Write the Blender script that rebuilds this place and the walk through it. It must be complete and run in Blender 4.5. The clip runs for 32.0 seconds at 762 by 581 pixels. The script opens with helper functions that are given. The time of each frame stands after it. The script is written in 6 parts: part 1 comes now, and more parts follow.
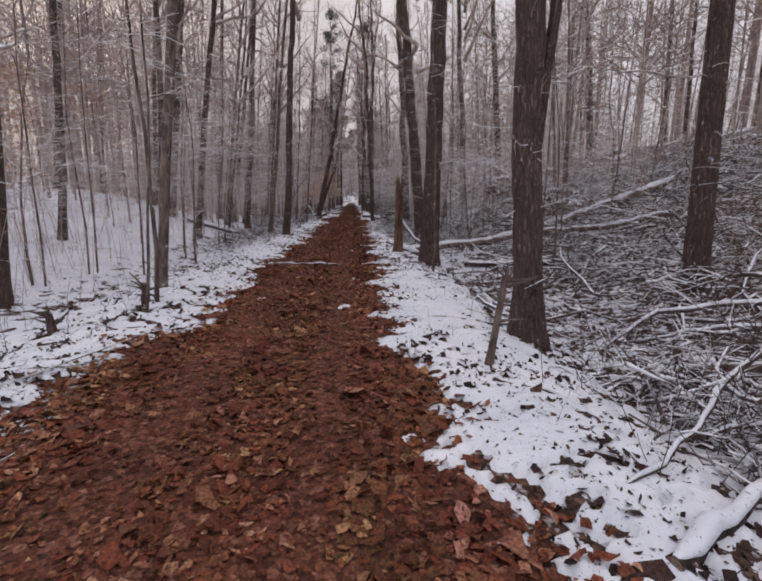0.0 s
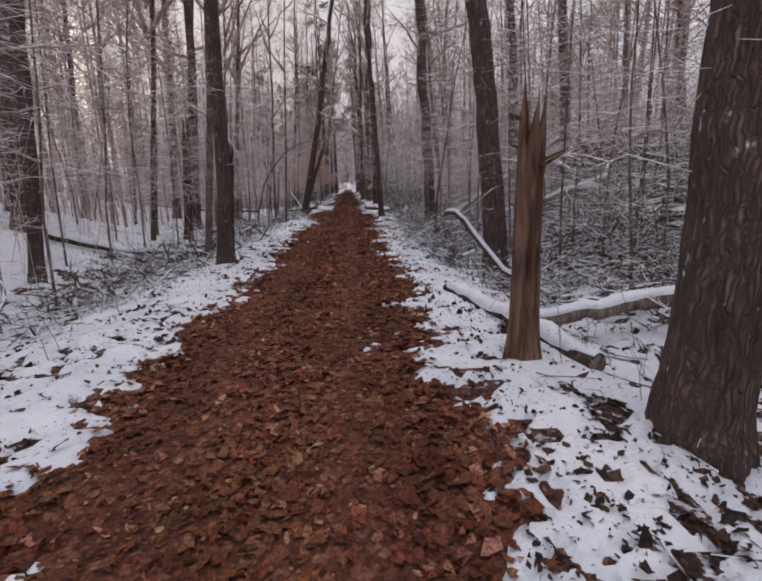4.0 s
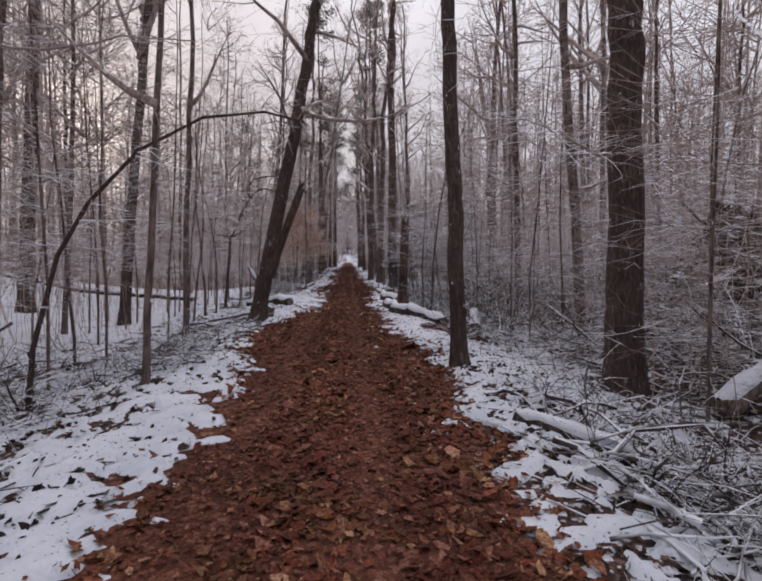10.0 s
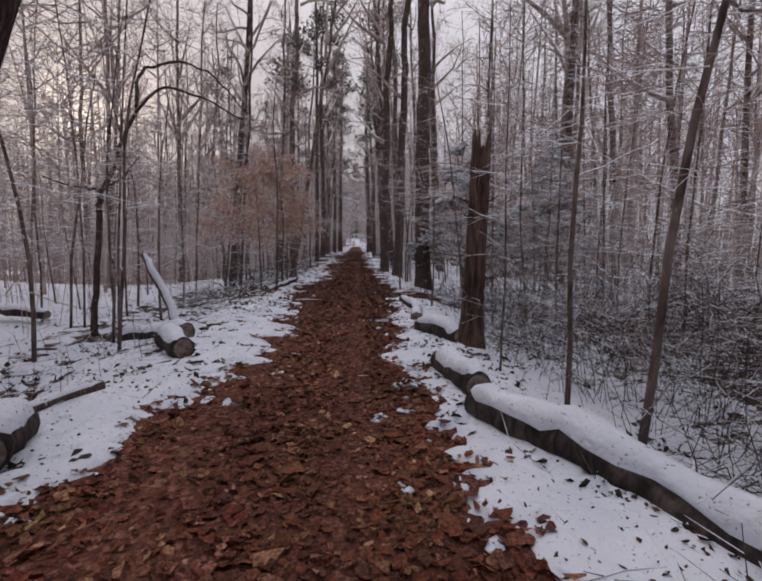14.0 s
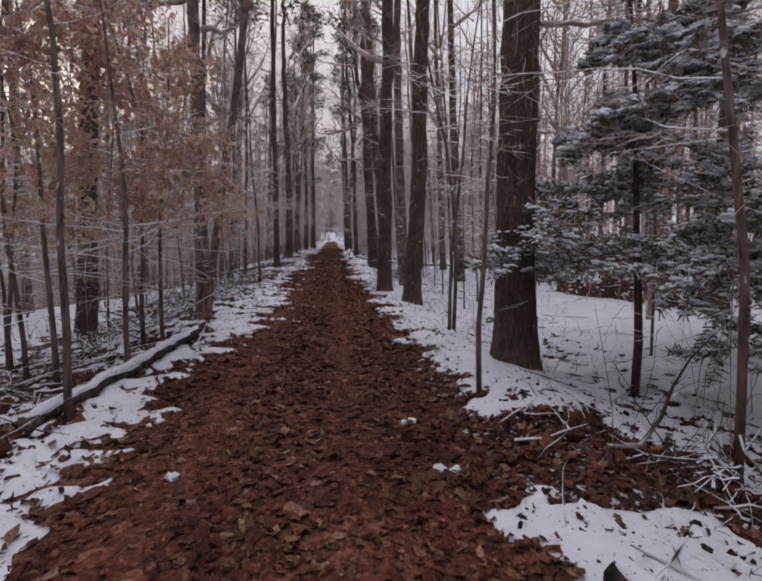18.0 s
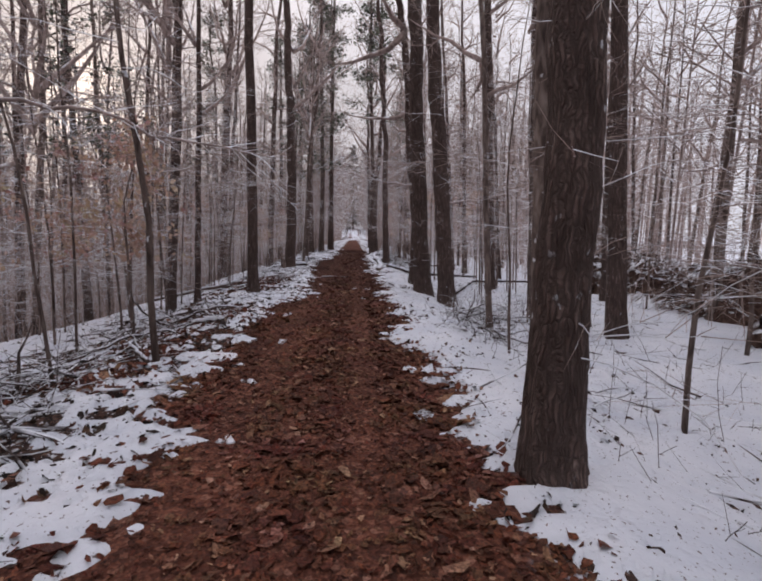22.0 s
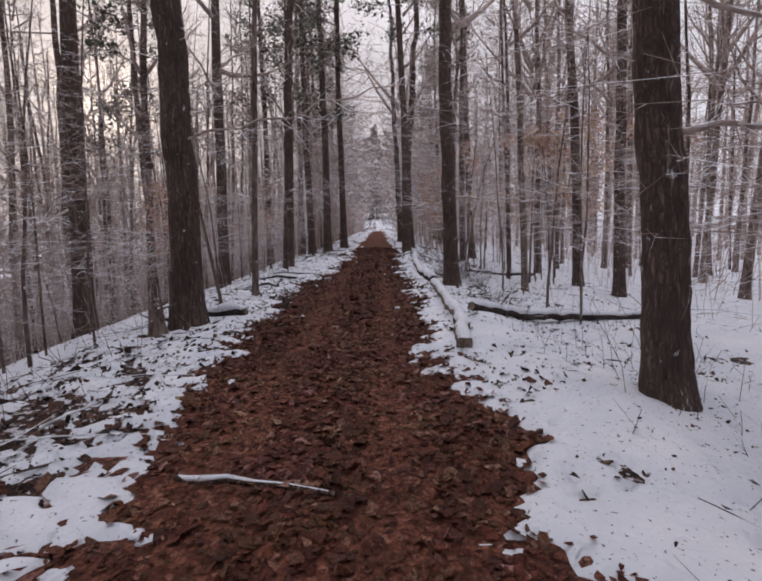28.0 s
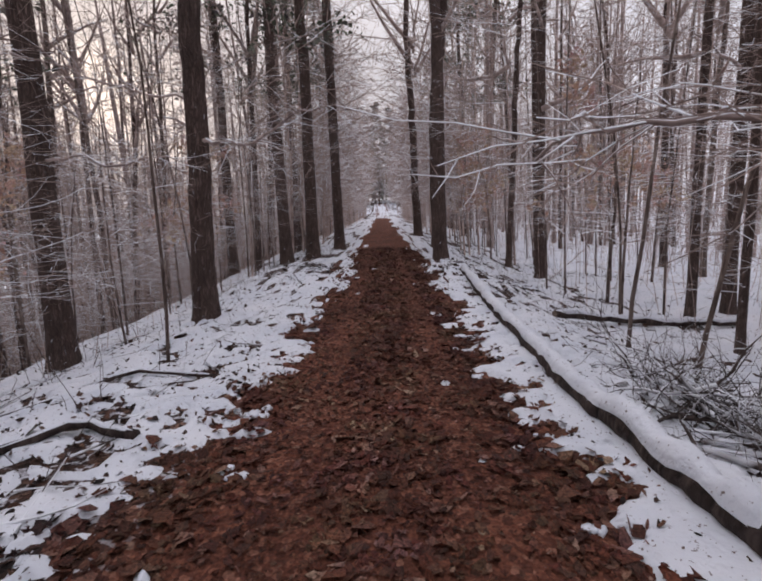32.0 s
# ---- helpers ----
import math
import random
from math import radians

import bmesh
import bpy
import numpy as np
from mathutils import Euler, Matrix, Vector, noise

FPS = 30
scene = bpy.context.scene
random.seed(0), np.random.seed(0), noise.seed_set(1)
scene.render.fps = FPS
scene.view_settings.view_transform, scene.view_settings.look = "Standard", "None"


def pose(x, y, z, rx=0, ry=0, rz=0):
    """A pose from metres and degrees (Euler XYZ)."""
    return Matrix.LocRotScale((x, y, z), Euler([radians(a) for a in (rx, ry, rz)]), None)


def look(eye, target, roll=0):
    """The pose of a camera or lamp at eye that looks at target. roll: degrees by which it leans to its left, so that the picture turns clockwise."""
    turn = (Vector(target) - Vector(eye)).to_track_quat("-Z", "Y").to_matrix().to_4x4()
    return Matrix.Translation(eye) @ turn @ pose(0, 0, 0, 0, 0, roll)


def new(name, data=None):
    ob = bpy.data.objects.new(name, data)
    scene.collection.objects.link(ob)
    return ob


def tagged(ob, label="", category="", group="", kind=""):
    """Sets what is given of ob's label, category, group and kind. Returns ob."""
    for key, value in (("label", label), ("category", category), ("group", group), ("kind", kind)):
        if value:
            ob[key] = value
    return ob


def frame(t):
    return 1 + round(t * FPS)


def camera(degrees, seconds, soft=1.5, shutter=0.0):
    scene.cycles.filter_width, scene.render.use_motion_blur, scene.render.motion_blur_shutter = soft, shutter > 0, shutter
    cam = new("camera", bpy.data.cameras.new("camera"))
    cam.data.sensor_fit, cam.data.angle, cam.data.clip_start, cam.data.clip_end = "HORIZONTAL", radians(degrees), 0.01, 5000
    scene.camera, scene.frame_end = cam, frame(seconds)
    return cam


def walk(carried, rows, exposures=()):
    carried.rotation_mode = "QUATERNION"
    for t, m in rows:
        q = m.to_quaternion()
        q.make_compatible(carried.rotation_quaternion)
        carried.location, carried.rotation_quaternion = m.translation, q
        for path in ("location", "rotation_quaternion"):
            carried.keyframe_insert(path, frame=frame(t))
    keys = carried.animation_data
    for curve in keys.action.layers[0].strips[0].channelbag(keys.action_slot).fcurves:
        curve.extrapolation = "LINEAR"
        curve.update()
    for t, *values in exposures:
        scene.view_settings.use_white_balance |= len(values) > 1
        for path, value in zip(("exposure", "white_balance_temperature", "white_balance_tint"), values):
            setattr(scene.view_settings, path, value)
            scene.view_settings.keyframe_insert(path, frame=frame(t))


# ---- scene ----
cam = camera(80.0, 32.0, 2.1)
PATH = [
    (0, (0.718, -0.022, 1.497), (0.836, 1.934, 1.1), 0.7),
    (0.5, (0.672, 1.138, 1.508), (0.786, 3.092, 1.097), 0.6),
    (1, (0.665, 2.315, 1.506), (0.779, 4.268, 1.089), 0.2),
    (1.5, (0.649, 3.494, 1.474), (0.771, 5.446, 1.054), -0.4),
    (2, (0.617, 4.621, 1.523), (0.754, 6.573, 1.109), -0.8),
    (2.5, (0.639, 5.699, 1.514), (0.781, 7.65, 1.098), -1.5),
    (3, (0.679, 6.918, 1.477), (0.818, 8.868, 1.057), -1.7),
    (3.5, (0.647, 8.04, 1.492), (0.771, 9.989, 1.056), -2.0),
    (5.5, (0.361, 12.42, 1.414), (0.454, 14.353, 0.906), 0.1),
    (6, (0.475, 13.693, 1.427), (0.567, 15.627, 0.923), 0.4),
    (6.5, (0.552, 14.876, 1.442), (0.637, 16.813, 0.952), 0.5),
    (7, (0.571, 16.05, 1.495), (0.659, 17.992, 1.026), 0.3),
    (7.5, (0.455, 17.161, 1.568), (0.573, 19.111, 1.139), 0.5),
    (8, (0.359, 18.397, 1.558), (0.507, 20.358, 1.193), 0.3),
    (8.5, (0.338, 19.629, 1.489), (0.502, 21.6, 1.193), -0.1),
    (9, (0.271, 20.857, 1.493), (0.445, 22.834, 1.249), -0.2),
    (9.5, (0.33, 22.042, 1.591), (0.492, 24.026, 1.403), -0.1),
    (10, (0.341, 23.143, 1.59), (0.479, 25.133, 1.442), 0.3),
    (10.5, (0.373, 24.246, 1.605), (0.488, 26.239, 1.477), 0.4),
    (11, (0.361, 25.338, 1.542), (0.464, 27.332, 1.422), 0.5),
    (11.5, (0.499, 26.522, 1.588), (0.589, 28.515, 1.446), 0.3),
    (12, (0.567, 27.674, 1.549), (0.67, 29.665, 1.379), 0.0),
    (12.5, (0.546, 28.844, 1.522), (0.664, 30.831, 1.329), 0.2),
    (13, (0.406, 30.085, 1.532), (0.553, 32.068, 1.313), 0.6),
    (13.5, (0.566, 31.119, 1.514), (0.688, 33.102, 1.288), 0.1),
    (14, (0.55, 32.231, 1.454), (0.649, 34.217, 1.238), 0.6),
    (14.5, (0.548, 33.289, 1.439), (0.631, 35.277, 1.237), 0.4),
    (15, (0.551, 34.331, 1.448), (0.633, 36.321, 1.258), -0.6),
    (15.5, (0.504, 35.265, 1.456), (0.587, 37.257, 1.296), -1.1),
    (17.5, (0.371, 40.122, 1.526), (0.554, 42.101, 1.296), -1.1),
    (18, (0.394, 41.336, 1.525), (0.599, 43.31, 1.283), 0.3),
    (18.5, (0.447, 42.499, 1.565), (0.649, 44.474, 1.322), 1.7),
    (19, (0.5, 43.682, 1.605), (0.678, 45.659, 1.356), 2.4),
    (19.5, (0.534, 44.864, 1.519), (0.694, 46.842, 1.272), 3.2),
    (20, (0.512, 45.962, 1.521), (0.655, 47.942, 1.278), 3.3),
    (20.5, (0.513, 47.182, 1.61), (0.64, 49.163, 1.364), 2.8),
    (21, (0.435, 48.525, 1.6), (0.559, 50.506, 1.352), 2.4),
    (21.5, (0.438, 49.487, 1.609), (0.556, 51.468, 1.36), 1.7),
    (22, (0.417, 50.677, 1.59), (0.531, 52.658, 1.34), 1.1),
    (22.5, (0.303, 51.925, 1.611), (0.426, 53.905, 1.362), 1.0),
    (23, (0.331, 53.021, 1.613), (0.445, 55.002, 1.357), 1.2),
    (23.5, (0.363, 54.1, 1.59), (0.464, 56.081, 1.33), 1.5),
    (24, (0.318, 55.151, 1.564), (0.405, 57.131, 1.297), 1.9),
    (24.5, (0.315, 56.318, 1.582), (0.372, 58.298, 1.305), 1.9),
    (25, (0.303, 57.353, 1.599), (0.333, 59.332, 1.309), 1.7),
    (25.5, (0.234, 58.458, 1.635), (0.244, 60.435, 1.332), 1.6),
    (27.5, (0.415, 63.278, 1.454), (0.402, 65.256, 1.163), -2.3),
    (28, (0.438, 64.488, 1.482), (0.433, 66.466, 1.187), -1.5),
    (28.5, (0.513, 65.652, 1.481), (0.495, 67.63, 1.185), -1.0),
    (29, (0.5, 66.755, 1.58), (0.473, 68.73, 1.267), -0.3),
    (29.5, (0.482, 67.858, 1.593), (0.43, 69.832, 1.276), -0.3),
    (30, (0.415, 68.882, 1.633), (0.352, 70.853, 1.302), -0.8),
    (30.5, (0.323, 70.123, 1.603), (0.258, 72.09, 1.245), -2.1),
    (31, (0.116, 71.206, 1.602), (0.085, 73.173, 1.242), -2.0),
    (31.5, (0.025, 72.39, 1.64), (0.018, 74.355, 1.271), -2.3),
    (32, (-0.01, 73.55, 1.62), (-0.027, 75.517, 1.262), -2.3),
]
walk(cam, [(t, look(eye, target, roll)) for t, eye, target, roll in PATH],
     [(0, -0.03, 7200, 14), (3, 0.01, 7150, 14), (6, 0.16, 7000, 13), (9, 0.12, 6900, 13), (11, -0.05, 6880, 14), (13, -0.13, 6880, 14), (15, -0.13, 6880, 14), (17.2, -0.09, 7000, 14), (18.1, -0.01, 7050, 14), (19, 0.27, 7050, 14), (21, 0.17, 7000, 14),
      (23, 0.17, 6950, 14), (25, 0.16, 6950, 14), (28, 0.15, 6950, 14), (32, 0.17, 7000, 14)])

# ---- light ----
SUN_AZ, SUN_EL = 29.5, 12.5  # degrees left of the walk's heading (+y), and above the horizon
world = bpy.data.worlds.new("winter_sky")
scene.world = world
world.use_nodes = True
wn, wl = world.node_tree.nodes, world.node_tree.links
wn.clear()
w_out, w_bg = wn.new("ShaderNodeOutputWorld"), wn.new("ShaderNodeBackground")
w_sky = wn.new("ShaderNodeTexSky")
w_sky.sky_type, w_sky.sun_disc = "NISHITA", False
w_sky.sun_elevation, w_sky.sun_rotation = radians(SUN_EL), radians(-SUN_AZ)
w_sky.air_density, w_sky.dust_density = 1.0, 3.0
w_tc, w_dot, w_ramp = wn.new("ShaderNodeTexCoord"), wn.new("ShaderNodeVectorMath"), wn.new("ShaderNodeValToRGB")
sun_way = Vector((-math.sin(radians(SUN_AZ)) * math.cos(radians(SUN_EL)), math.cos(radians(SUN_AZ)) * math.cos(radians(SUN_EL)), math.sin(radians(SUN_EL))))
w_dot.operation = "DOT_PRODUCT"
w_dot.inputs[1].default_value = sun_way
# overcast: an even grey-lilac veil, warmer and brighter round the low sun behind the clouds
e = w_ramp.color_ramp.elements
e[0].position, e[0].color = 0.0, (6.60, 6.99, 8.20, 1)
e[1].position, e[1].color = 1.0, (14.00, 12.60, 11.80, 1)
for pos, col in ((0.55, (6.90, 7.10, 8.10, 1)), (0.86, (6.70, 6.70, 7.40, 1)), (0.96, (6.40, 6.20, 6.70, 1)), (0.985, (6.90, 6.50, 6.80, 1)), (0.996, (8.20, 7.60, 7.60, 1)), (0.9988, (10.60, 9.70, 9.30, 1))):
    w_ramp.color_ramp.elements.new(pos).color = col
# an overcast sky is brightest overhead
w_sep, w_up, w_umul = wn.new("ShaderNodeSeparateXYZ"), wn.new("ShaderNodeMapRange"), wn.new("ShaderNodeMix")
w_up.inputs["From Min"].default_value, w_up.inputs["From Max"].default_value = 0.3, 0.95
w_up.inputs["To Min"].default_value, w_up.inputs["To Max"].default_value = 1.0, 1.9
w_umul.data_type, w_umul.blend_type = "RGBA", "MULTIPLY"
w_umul.inputs["Factor"].default_value = 1.0
wl.new(w_tc.outputs["Generated"], w_sep.inputs["Vector"])
wl.new(w_sep.outputs["Z"], w_up.inputs["Value"])
w_noise, w_nmul = wn.new("ShaderNodeTexNoise"), wn.new("ShaderNodeMix")
w_noise.inputs["Scale"].default_value, w_noise.inputs["Detail"].default_value = 3.0, 5.0
w_nr = wn.new("ShaderNodeMapRange")
w_nr.inputs["From Min"].default_value, w_nr.inputs["From Max"].default_value = 0.3, 0.7
w_nr.inputs["To Min"].default_value, w_nr.inputs["To Max"].default_value = 0.86, 1.12
w_nmul.data_type, w_nmul.blend_type = "RGBA", "MULTIPLY"
w_nmul.inputs["Factor"].default_value = 1.0
w_mix = wn.new("ShaderNodeMix")
w_mix.data_type = "RGBA"
w_mix.inputs["Factor"].default_value = 0.98
wl.new(w_tc.outputs["Generated"], w_dot.inputs[0])
wl.new(w_tc.outputs["Generated"], w_noise.inputs["Vector"])
wl.new(w_noise.outputs["Fac"], w_nr.inputs["Value"])
wl.new(w_dot.outputs["Value"], w_ramp.inputs["Fac"])
wl.new(w_ramp.outputs["Color"], w_nmul.inputs["A"])
wl.new(w_nr.outputs["Result"], w_nmul.inputs["B"])
wl.new(w_sky.outputs["Color"], w_mix.inputs["A"])
wl.new(w_nmul.outputs["Result"], w_umul.inputs["A"])
wl.new(w_up.outputs["Result"], w_umul.inputs["B"])
wl.new(w_umul.outputs["Result"], w_mix.inputs["B"])
wl.new(w_mix.outputs["Result"], w_bg.inputs["Color"])
wl.new(w_bg.outputs["Background"], w_out.inputs["Surface"])
w_bg.inputs["Strength"].default_value = 0.1

sun = new("sun", bpy.data.lights.new("sun", "SUN"))
sun.data.energy, sun.data.angle, sun.data.color = 0.6, radians(14), (1.0, 0.86, 0.72)
sun.matrix_world = look(sun_way * 60, (0, 0, 0))

# ---- materials ----


def material(name, rough=0.8):
    m = bpy.data.materials.new(name)
    m.use_nodes = True
    b = m.node_tree.nodes["Principled BSDF"]
    b.inputs["Roughness"].default_value = rough
    b.inputs["Specular IOR Level"].default_value = 0.25
    return m, m.node_tree.nodes, m.node_tree.links, b


def ramp(nodes, stops):
    r = nodes.new("ShaderNodeValToRGB")
    el = r.color_ramp.elements
    el[0].position, el[0].color = stops[0][0], (*stops[0][1], 1)
    el[1].position, el[1].color = stops[-1][0], (*stops[-1][1], 1)
    for p, c in stops[1:-1]:
        el.new(p).color = (*c, 1)
    return r


def noise_node(nodes, links, scale, detail=4.0, stretch=None, source="Object"):
    tc, n = nodes.new("ShaderNodeTexCoord"), nodes.new("ShaderNodeTexNoise")
    n.inputs["Scale"].default_value, n.inputs["Detail"].default_value = scale, detail
    if stretch:
        mp = nodes.new("ShaderNodeMapping")
        mp.inputs["Scale"].default_value = stretch
        links.new(tc.outputs[source], mp.inputs["Vector"])
        links.new(mp.outputs["Vector"], n.inputs["Vector"])
    else:
        links.new(tc.outputs[source], n.inputs["Vector"])
    return n


def bump(nodes, links, b, height, strength=0.5, distance=0.02):
    bp = nodes.new("ShaderNodeBump")
    bp.inputs["Strength"].default_value, bp.inputs["Distance"].default_value = strength, distance
    links.new(height, bp.inputs["Height"])
    links.new(bp.outputs["Normal"], b.inputs["Normal"])


def snow_material():
    m, n, l, b = material("snow", 0.75)
    a = noise_node(n, l, 1.3, 3)
    c = ramp(n, [(0.3, (0.62, 0.65, 0.715)), (0.7, (0.76, 0.77, 0.81))])
    l.new(a.outputs["Fac"], c.inputs["Fac"])
    l.new(c.outputs["Color"], b.inputs["Base Color"])
    # scattered bud scales, needles and grit
    grit, gr = noise_node(n, l, 38, 2), n.new("ShaderNodeMapRange")
    gr.inputs["From Min"].default_value, gr.inputs["From Max"].default_value = 0.66, 0.71
    l.new(grit.outputs["Fac"], gr.inputs["Value"])
    speck = n.new("ShaderNodeMix")
    speck.data_type = "RGBA"
    speck.inputs["B"].default_value = (0.16, 0.12, 0.11, 1)
    l.new(gr.outputs["Result"], speck.inputs["Factor"])
    l.new(c.outputs["Color"], speck.inputs["A"])
    l.new(speck.outputs["Result"], b.inputs["Base Color"])
    f = noise_node(n, l, 11, 7)
    bump(n, l, b, f.outputs["Fac"], 0.9, 0.04)
    return m


def litter_material():
    m, n, l, b = material("leaf_litter", 0.9)
    tc, v = n.new("ShaderNodeTexCoord"), n.new("ShaderNodeTexVoronoi")
    v.inputs["Scale"].default_value, v.inputs["Randomness"].default_value = 26.0, 1.0
    l.new(tc.outputs["Object"], v.inputs["Vector"])
    sep = n.new("ShaderNodeSeparateColor")
    l.new(v.outputs["Color"], sep.inputs["Color"])
    c = ramp(n, [(0.0, (0.085, 0.03, 0.019)), (0.45, (0.14, 0.048, 0.029)), (0.8, (0.20, 0.075, 0.046)), (1.0, (0.27, 0.125, 0.085))])
    l.new(sep.outputs["Red"], c.inputs["Fac"])
    big = noise_node(n, l, 0.9, 4)
    small, both = noise_node(n, l, 48, 4), n.new("ShaderNodeMath")
    both.operation = "MULTIPLY_ADD"
    both.inputs[1].default_value = 1.4
    l.new(small.outputs["Fac"], both.inputs[0])
    l.new(big.outputs["Fac"], both.inputs[2])
    br = ramp(n, [(0.45, (0.4, 0.36, 0.36)), (0.75, (1.25, 1.25, 1.25))])
    half = n.new("ShaderNodeMath")
    half.operation = "MULTIPLY"
    half.inputs[1].default_value = 0.5
    l.new(both.outputs["Value"], half.inputs[0])
    l.new(half.outputs["Value"], br.inputs["Fac"])
    mx = n.new("ShaderNodeMix")
    mx.data_type, mx.blend_type = "RGBA", "MULTIPLY"
    mx.inputs["Factor"].default_value = 1.0
    dark = ramp(n, [(0.0, (0.025, 0.014, 0.011)), (0.5, (0.06, 0.033, 0.025)), (0.85, (0.11, 0.06, 0.043)), (1.0, (0.19, 0.11, 0.08))])
    l.new(sep.outputs["Red"], dark.inputs["Fac"])
    xyz, side, wob, off = n.new("ShaderNodeSeparateXYZ"), n.new("ShaderNodeMath"), n.new("ShaderNodeMath"), n.new("ShaderNodeMapRange")
    l.new(tc.outputs["Object"], xyz.inputs["Vector"])
    side.operation, wob.operation = "ABSOLUTE", "MULTIPLY_ADD"
    l.new(xyz.outputs["X"], side.inputs[0])
    l.new(big.outputs["Fac"], wob.inputs[0])
    wob.inputs[1].default_value = 1.2
    l.new(side.outputs["Value"], wob.inputs[2])
    off.inputs["From Min"].default_value, off.inputs["From Max"].default_value = 1.9, 2.3
    l.new(wob.outputs["Value"], off.inputs["Value"])
    kind = n.new("ShaderNodeMix")
    kind.data_type = "RGBA"
    l.new(off.outputs["Result"], kind.inputs["Factor"])
    l.new(c.outputs["Color"], kind.inputs["A"])
    l.new(dark.outputs["Color"], kind.inputs["B"])
    # remnants of thin snow between the leaves beside the path
    bits, br2, amt, dust = noise_node(n, l, 13, 5), n.new("ShaderNodeMapRange"), n.new("ShaderNodeMath"), n.new("ShaderNodeMix")
    br2.inputs["From Min"].default_value, br2.inputs["From Max"].default_value = 0.55, 0.59
    br2.inputs["To Max"].default_value = 0.85
    l.new(bits.outputs["Fac"], br2.inputs["Value"])
    amt.operation = "MULTIPLY"
    l.new(br2.outputs["Result"], amt.inputs[0])
    l.new(off.outputs["Result"], amt.inputs[1])
    dust.data_type = "RGBA"
    dust.inputs["B"].default_value = (0.68, 0.70, 0.75, 1)
    l.new(amt.outputs["Value"], dust.inputs["Factor"])
    l.new(kind.outputs["Result"], dust.inputs["A"])
    l.new(dust.outputs["Result"], mx.inputs["A"])
    l.new(br.outputs["Color"], mx.inputs["B"])
    l.new(mx.outputs["Result"], b.inputs["Base Color"])
    bump(n, l, b, v.outputs["Distance"], 0.8, 0.03)
    return m


def leaf_material(name, stops, each_object=False, glow=0.0, damp=0.0):
    m, n, l, b = material(name, 0.7)
    c = ramp(n, stops)
    if each_object:
        g = n.new("ShaderNodeObjectInfo")
        l.new(g.outputs["Random"], c.inputs["Fac"])
    else:
        g = n.new("ShaderNodeNewGeometry")
        l.new(g.outputs["Random Per Island"], c.inputs["Fac"])
    fine, v = noise_node(n, l, 60, 4), n.new("ShaderNodeMapRange")
    v.inputs["From Min"].default_value, v.inputs["From Max"].default_value = 0.34, 0.66
    v.inputs["To Min"].default_value, v.inputs["To Max"].default_value = 0.32, 1.08
    l.new(fine.outputs["Fac"], v.inputs["Value"])
    bump(n, l, b, fine.outputs["Fac"], 0.7, 0.02)
    drift = noise_node(n, l, 1.1, 3, (1.6, 0.5, 1))
    dr = ramp(n, [(0.35, (0.72, 0.62, 0.58)), (0.65, (1.26, 1.24, 1.2))])
    l.new(drift.outputs["Fac"], dr.inputs["Fac"])
    tone = n.new("ShaderNodeMix")
    tone.data_type, tone.blend_type = "RGBA", "MULTIPLY"
    tone.inputs["Factor"].default_value = 1.0
    l.new(c.outputs["Color"], tone.inputs["A"])
    l.new(dr.outputs["Color"], tone.inputs["B"])
    hue, hr = noise_node(n, l, 1.9, 4), ramp(n, [(0.34, (0.92, 0.78, 1.0)), (0.5, (1.0, 1.0, 1.0)), (0.66, (0.98, 1.16, 0.97))])
    l.new(hue.outputs["Fac"], hr.inputs["Fac"])
    shift = n.new("ShaderNodeMix")
    shift.data_type, shift.blend_type = "RGBA", "MULTIPLY"
    shift.inputs["Factor"].default_value = 1.0
    l.new(tone.outputs["Result"], shift.inputs["A"])
    l.new(hr.outputs["Color"], shift.inputs["B"])
    # the leaves lie wetter and darker in some stretches of the path
    place, along, wet = n.new("ShaderNodeNewGeometry"), n.new("ShaderNodeSeparateXYZ"), n.new("ShaderNodeMapRange")
    l.new(place.outputs["Position"], along.inputs["Vector"])
    l.new(along.outputs["Y"], wet.inputs["Value"])
    wet.inputs["From Min"].default_value, wet.inputs["From Max"].default_value = 0.0, 100.0
    spell = ramp(n, [(0.0, (0, 0, 0)), (0.37, (0, 0, 0)), (0.42, (0.5 * damp,) * 3), (0.445, (0.85 * damp,) * 3), (0.475, (0.8 * damp,) * 3), (0.5, (0.4 * damp,) * 3), (0.58, (0.5 * damp,) * 3), (0.72, (damp,) * 3), (1.0, (damp,) * 3)])
    l.new(wet.outputs["Result"], spell.inputs["Fac"])
    soak = n.new("ShaderNodeMix")
    soak.data_type, soak.blend_type = "RGBA", "MULTIPLY"
    soak.inputs["B"].default_value = (0.53, 0.63, 0.86, 1)
    l.new(spell.outputs["Color"], soak.inputs["Factor"])
    l.new(shift.outputs["Result"], soak.inputs["A"])
    mx = n.new("ShaderNodeMix")
    mx.data_type, mx.blend_type = "RGBA", "MULTIPLY"
    mx.inputs["Factor"].default_value = 1.0
    l.new(soak.outputs["Result"], mx.inputs["A"])
    l.new(v.outputs["Result"], mx.inputs["B"])
    l.new(mx.outputs["Result"], b.inputs["Base Color"])
    if glow:
        tr, ms, out = n.new("ShaderNodeBsdfTranslucent"), n.new("ShaderNodeMixShader"), n["Material Output"]
        ms.inputs["Fac"].default_value = glow
        l.new(mx.outputs["Result"], tr.inputs["Color"])
        l.new(b.outputs["BSDF"], ms.inputs[1])
        l.new(tr.outputs["BSDF"], ms.inputs[2])
        l.new(ms.outputs["Shader"], out.inputs["Surface"])
    return m


